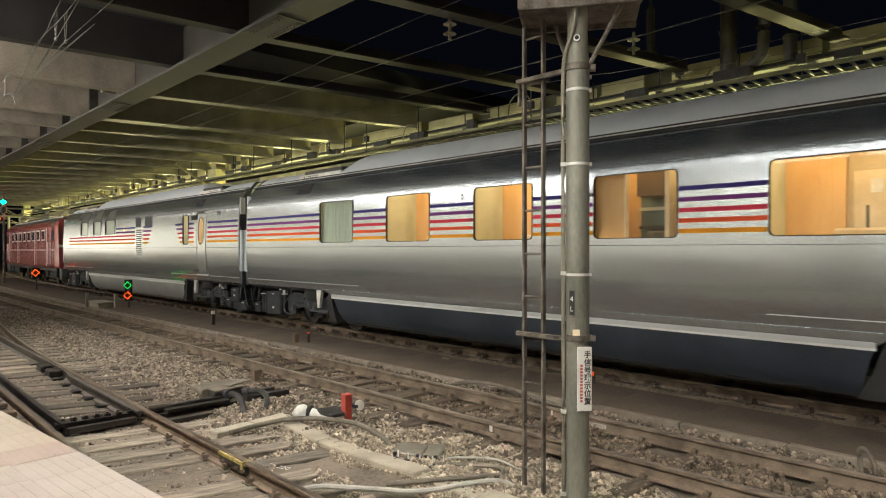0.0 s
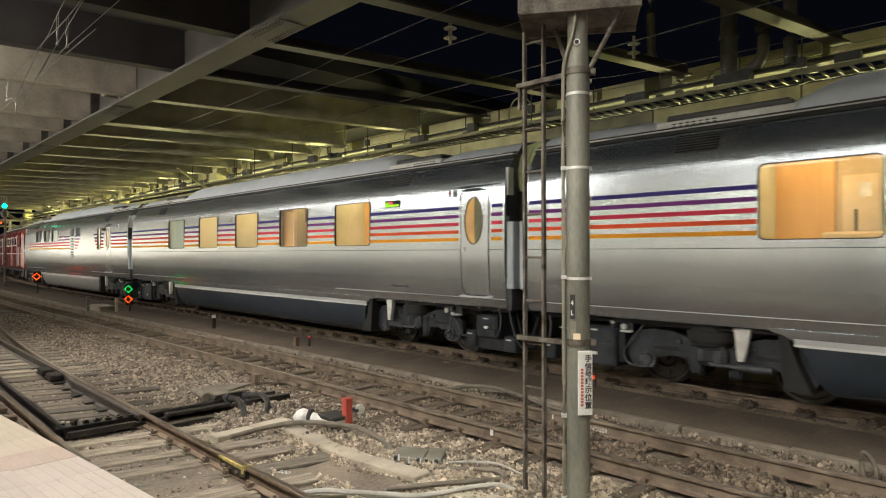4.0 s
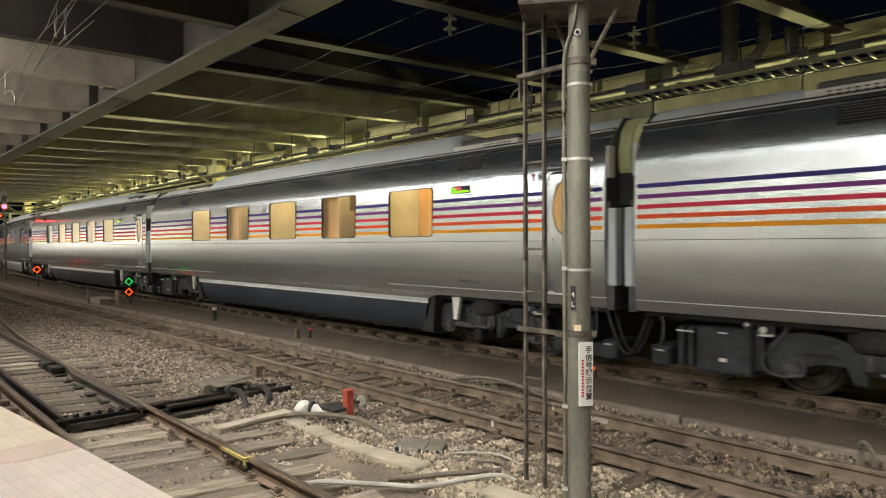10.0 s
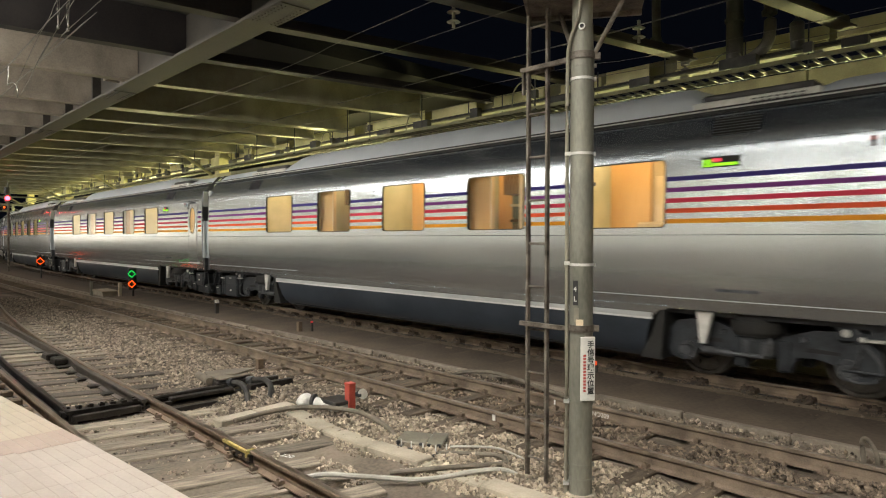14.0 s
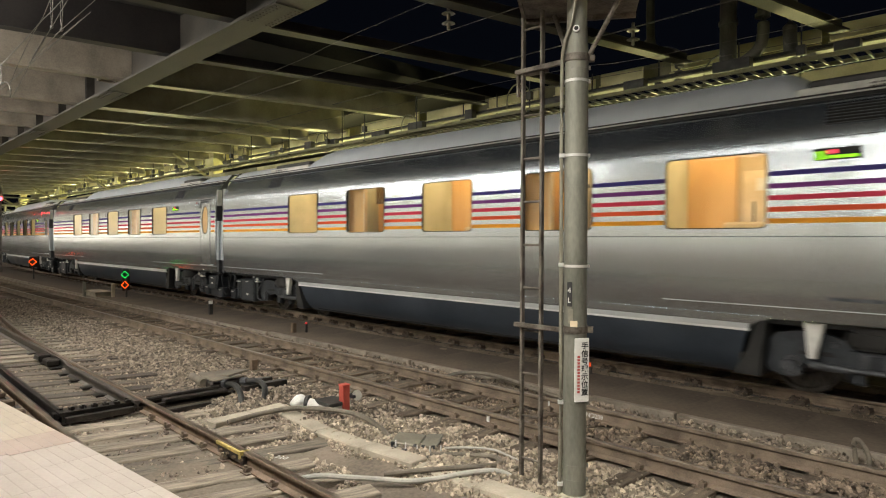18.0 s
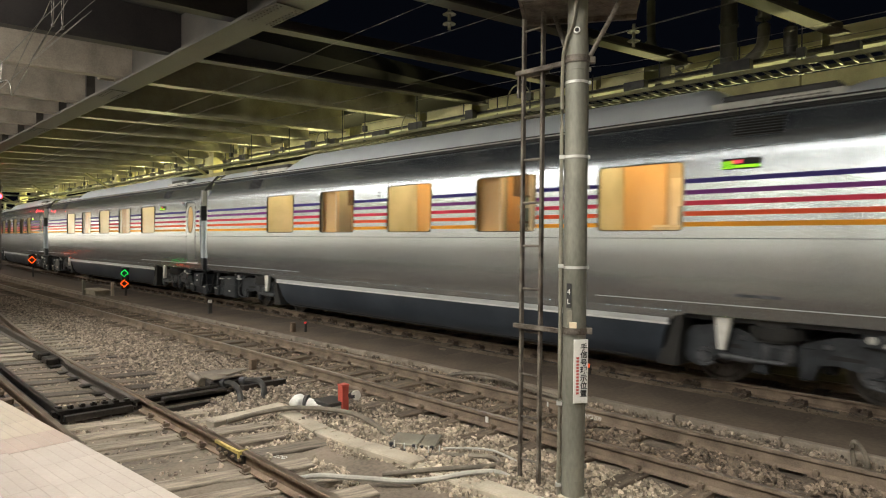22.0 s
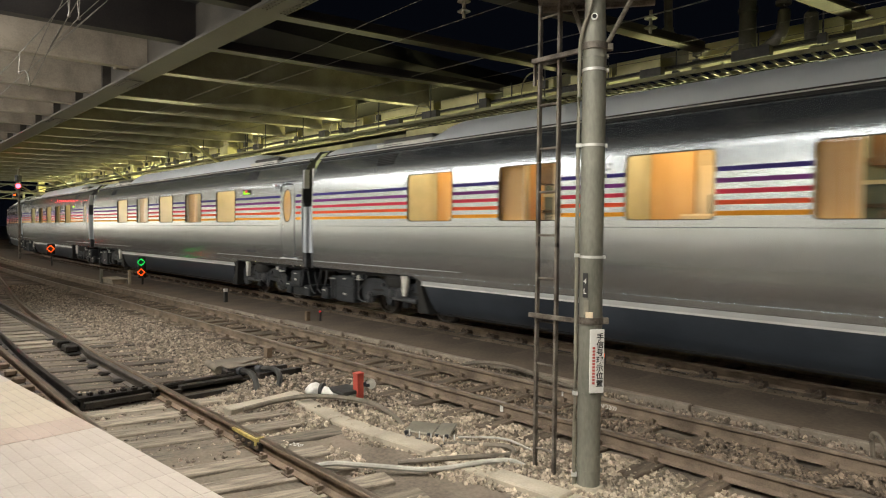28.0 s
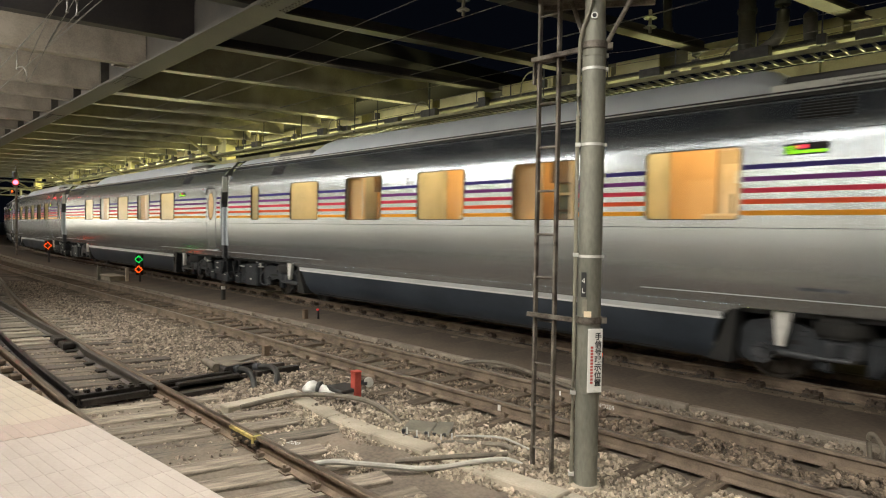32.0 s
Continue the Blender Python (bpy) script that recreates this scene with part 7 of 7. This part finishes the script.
        for k, dy in enumerate((-0.9, -0.7)):
            part("jumper_hose", tube_path(bmesh.new(), [(s * 9.66, dy - 0.3, 0.92), (s * 9.74, dy - 0.32, 0.70), (s * 9.86, dy - 0.32, 0.42), (s * 9.99, dy - 0.3, 0.29)], 0.022, 6), "bogie", car, smooth=True)
    return car


COACHES = [coach("power"), coach("sleeper", 2), coach("sleeper", 0), coach("sleeper", 1)]
for n in range(4):
    COACHES.append(copy_thing(COACHES[2 + n % 2], pose(0, 0, 0)))
COACHES.append(coach("narrow"))
COACHES.append(copy_thing(COACHES[2], pose(0, 0, 0)))


def locomotive():
    """The electric locomotive ahead of the coaches; +x is its rear cab."""
    t = thing("locomotive", "dark red electric locomotive with silver bands hauling the train", "locomotive")
    bm = bmesh.new()
    prof = [(-1.36, 1.0), (-1.41, 1.1), (-1.41, 3.25), (-1.30, 3.5), (-1.05, 3.66), (1.05, 3.66), (1.30, 3.5), (1.41, 3.25), (1.41, 1.1), (1.36, 1.0)]
    prism(bm, prof, "x", -8.3, 8.3)
    part("body", bm, "locored", t, "dark red painted body")
    for s in (-1, 1):
        bm = bmesh.new()
        lo = [bm.verts.new((s * 8.3, y, z)) for y, z in prof]
        hi = [bm.verts.new((s * (8.95 if z < 2.3 else 8.72 if z < 3.4 else 8.55), y * 0.93, z)) for y, z in prof]
        for i in range(len(prof)):
            j = (i + 1) % len(prof)
            bm.faces.new((lo[i], lo[j], hi[j], hi[i]))
        bm.faces.new(hi)
        c = part("cab", bm, "locored", t, "dark red cab nose")
        for y in (-0.62, 0.62):
            part("windscreen", boxes((s * 8.83 - 0.03, s * 8.83 + 0.03, y - 0.5, y + 0.5, 2.5, 3.2), bevel=0.02), "darkpane", c, "dark windscreen")
            part("headlamp", rod(bmesh.new(), (s * 8.93, y * 1.5, 1.75), (s * 8.99, y * 1.5, 1.75), 0.11, 14), "bandsteel", c)
        part("white_band", boxes((s * 8.93 - 0.03, s * 8.93 + 0.03, -1.30, 1.30, 2.12, 2.26)), "whitepaint", c, "white nose band")
        part("cab_window", boxes((s * 7.9 - 0.3, s * 7.9 + 0.3, -1.425, -1.40, 2.45, 3.05), bevel=0.01), "darkpane", c, "cab side window")
        d = part("cab_door", boxes((s * 7.1 - 0.28, s * 7.1 + 0.28, -1.422, -1.40, 1.15, 3.1), bevel=0.01), "locored", c)
        for k in (-0.36, 0.36):
            part("handrail", rod(bmesh.new(), (s * 7.1 + k, -1.46, 1.2), (s * 7.1 + k, -1.46, 2.4), 0.022, 6), "whitepaint", d, "white handrail")
        part("pilot", boxes((min(s * 8.4, s * 8.95), max(s * 8.4, s * 8.95), -1.2, 1.2, 0.35, 1.0), bevel=0.05), "bogiepale", c, "grey pilot plate")
    part("silver_band", boxes((-8.3, 8.3, -1.416, -1.405, 1.95, 2.0)), "bandsteel", t, "silver side band")
    for x in (-5.2, -3.7, -2.2, -0.7, 0.8, 2.3, 3.8, 5.3):
        # The bright frame stands in for white reflections on the glass.
        w = part("side_window", boxes((x - 0.46, x + 0.46, -1.418, -1.40, 2.50, 3.12), bevel=0.01), "bandsteel", t, "upper side window, its bright frame standing in for reflections")
        part("pane", boxes((x - 0.38, x + 0.38, -1.424, -1.41, 2.57, 3.05), bevel=0.005), "darkpane", w)
        g = part("side_louvre", boxes((x - 0.5, x + 0.5, -1.418, -1.40, 2.02, 2.42)), "locored", t)
        for k in range(5):
            part("slat", boxes((x - 0.46, x + 0.46, -1.428, -1.415, 2.05 + 0.075 * k, 2.08 + 0.075 * k)), "locored", g)
    for x in (-6.0, 0.0, 6.0):
        b = part("bogie", boxes((-1.7, 1.7, -1.12, -0.95, 0.42, 0.75), (-1.7, 1.7, 0.95, 1.12, 0.42, 0.75), (-0.3, 0.3, -1, 1, 0.5, 0.9), bevel=0.04), "bogie", t, "dark grey locomotive bogie")
        b.matrix_basis = pose(x, 0, 0)
        for wx in (-1.15, 1.15):
            w = part("wheelset", wheelset_mesh(), "wheel", b, "worn steel wheelset", smooth=True)
            w.matrix_basis = pose(wx, 0, 0.43)
            part("sand_box", boxes((wx + 0.35, wx + 0.6, -1.2, -0.95, 0.5, 0.95), bevel=0.03), "bogie", b)
    part("underframe", boxes((-7.9, 7.9, -1.2, 1.2, 0.8, 1.0)), "bogie", t)
    part("roof", prism(bmesh.new(), [(-1.33, 3.46), (-1.06, 3.675), (1.06, 3.675), (1.33, 3.46), (1.0, 3.72), (-1.0, 3.72)], "x", -8.2, 8.2), "roofdark", t, "dark grey roof")
    for y in (-0.9, 0.9):
        part("roof_pipe", rod(bmesh.new(), (-7.8, y, 3.80), (7.8, y, 3.80), 0.03, 8), "bandsteel", t, "bright roof pipe", smooth=True)
    for k in range(9):
        part("roof_insulator", rod(bmesh.new(), (-6.8 + 1.7 * k, -0.75, 3.70), (-6.8 + 1.7 * k, -0.75, 4.0), 0.05, 10, 0.035), "insulator", t, smooth=True)
    part("bus_bar", rod(bmesh.new(), (-6.8, -0.75, 4.02), (6.8, -0.75, 4.02), 0.02, 6), "wire", t)
    for x in (-6.4, -3.0, 3.0, 6.4):
        part("side_rail", rod(bmesh.new(), (x, -1.45, 1.1), (x, -1.45, 3.2), 0.02, 6), "whitepaint", t, "pale upright pipe")
    for x in (-5.6, 5.6):
        p = part("pantograph", boxes((x - 0.7, x + 0.7, -0.8, 0.8, 3.86, 3.92), bevel=0.01), "pipe", t, "folded pantograph on insulators")
        for dx in (-0.6, 0.6):
            for y in (-0.7, 0.7):
                part("insulator", rod(bmesh.new(), (x + dx, y, 3.64), (x + dx, y, 3.88), 0.07, 10), "insulator", p)
        for y in (-1, 1):
            part("upper_arm", rod(bmesh.new(), (x - 0.6, 0.6 * y, 3.95), (x + 0.6, 0.5 * y, 4.25), 0.03, 6), "pipe", p)
        part("pan_head", rod(bmesh.new(), (x + 0.6, -0.9, 4.28), (x + 0.6, 0.9, 4.28), 0.035, 8), "pipe", p)
    part("roof_box", boxes((-3.2, 3.2, -0.9, 0.9, 3.62, 3.95), bevel=0.06), "roofdark", t, "grey roof equipment cover")
    return t


LOCO = locomotive()


# ---- all that moves ----
def motions():
    times = [0.5 * i for i in range(65)]
    for n, car in enumerate(COACHES + [LOCO]):
        off = 20 * (n - 1) + 10 if car is not LOCO else -20 - 9.8
        rows = []
        for t in times:
            x = train_s(t) + off
            a, b = bend(x - 6.9), bend(x + 6.9)
            rows.append((t, pose(x, TRAIN_Y + (a + b) / 2, 0, 0, 0, math.degrees(math.atan2(b - a, 13.8)))))
        walk(car, rows)
        for bg in car.children:
            if bg.name.split(".")[0] == "bogie":
                for w in bg.children:
                    if w.name.split(".")[0] == "wheelset":
                        p = w.matrix_basis.translation.copy()
                        walk(w, [(0.1 * i, pose(*p, 0, math.degrees((train_s(0.1 * i) - train_s(0)) / 0.43), 0)) for i in range(321)])
    # the signal's drums turn: green away, red towards the eye
    a0 = -9.0
    for drum, rows in ((GREEN_DRUM, ((0, 0), (4.0, 0), (4.2, 60), (4.4, 120), (4.6, 180), (32, 180))), (RED_DRUM, ((0, 180), (4.0, 180), (4.2, 240), (4.4, 300), (4.6, 360), (32, 360)))):
        p = drum.matrix_basis.translation.copy()
        walk(drum, [(t, pose(*p, 0, 0, a0 + a)) for t, a in rows])


motions()
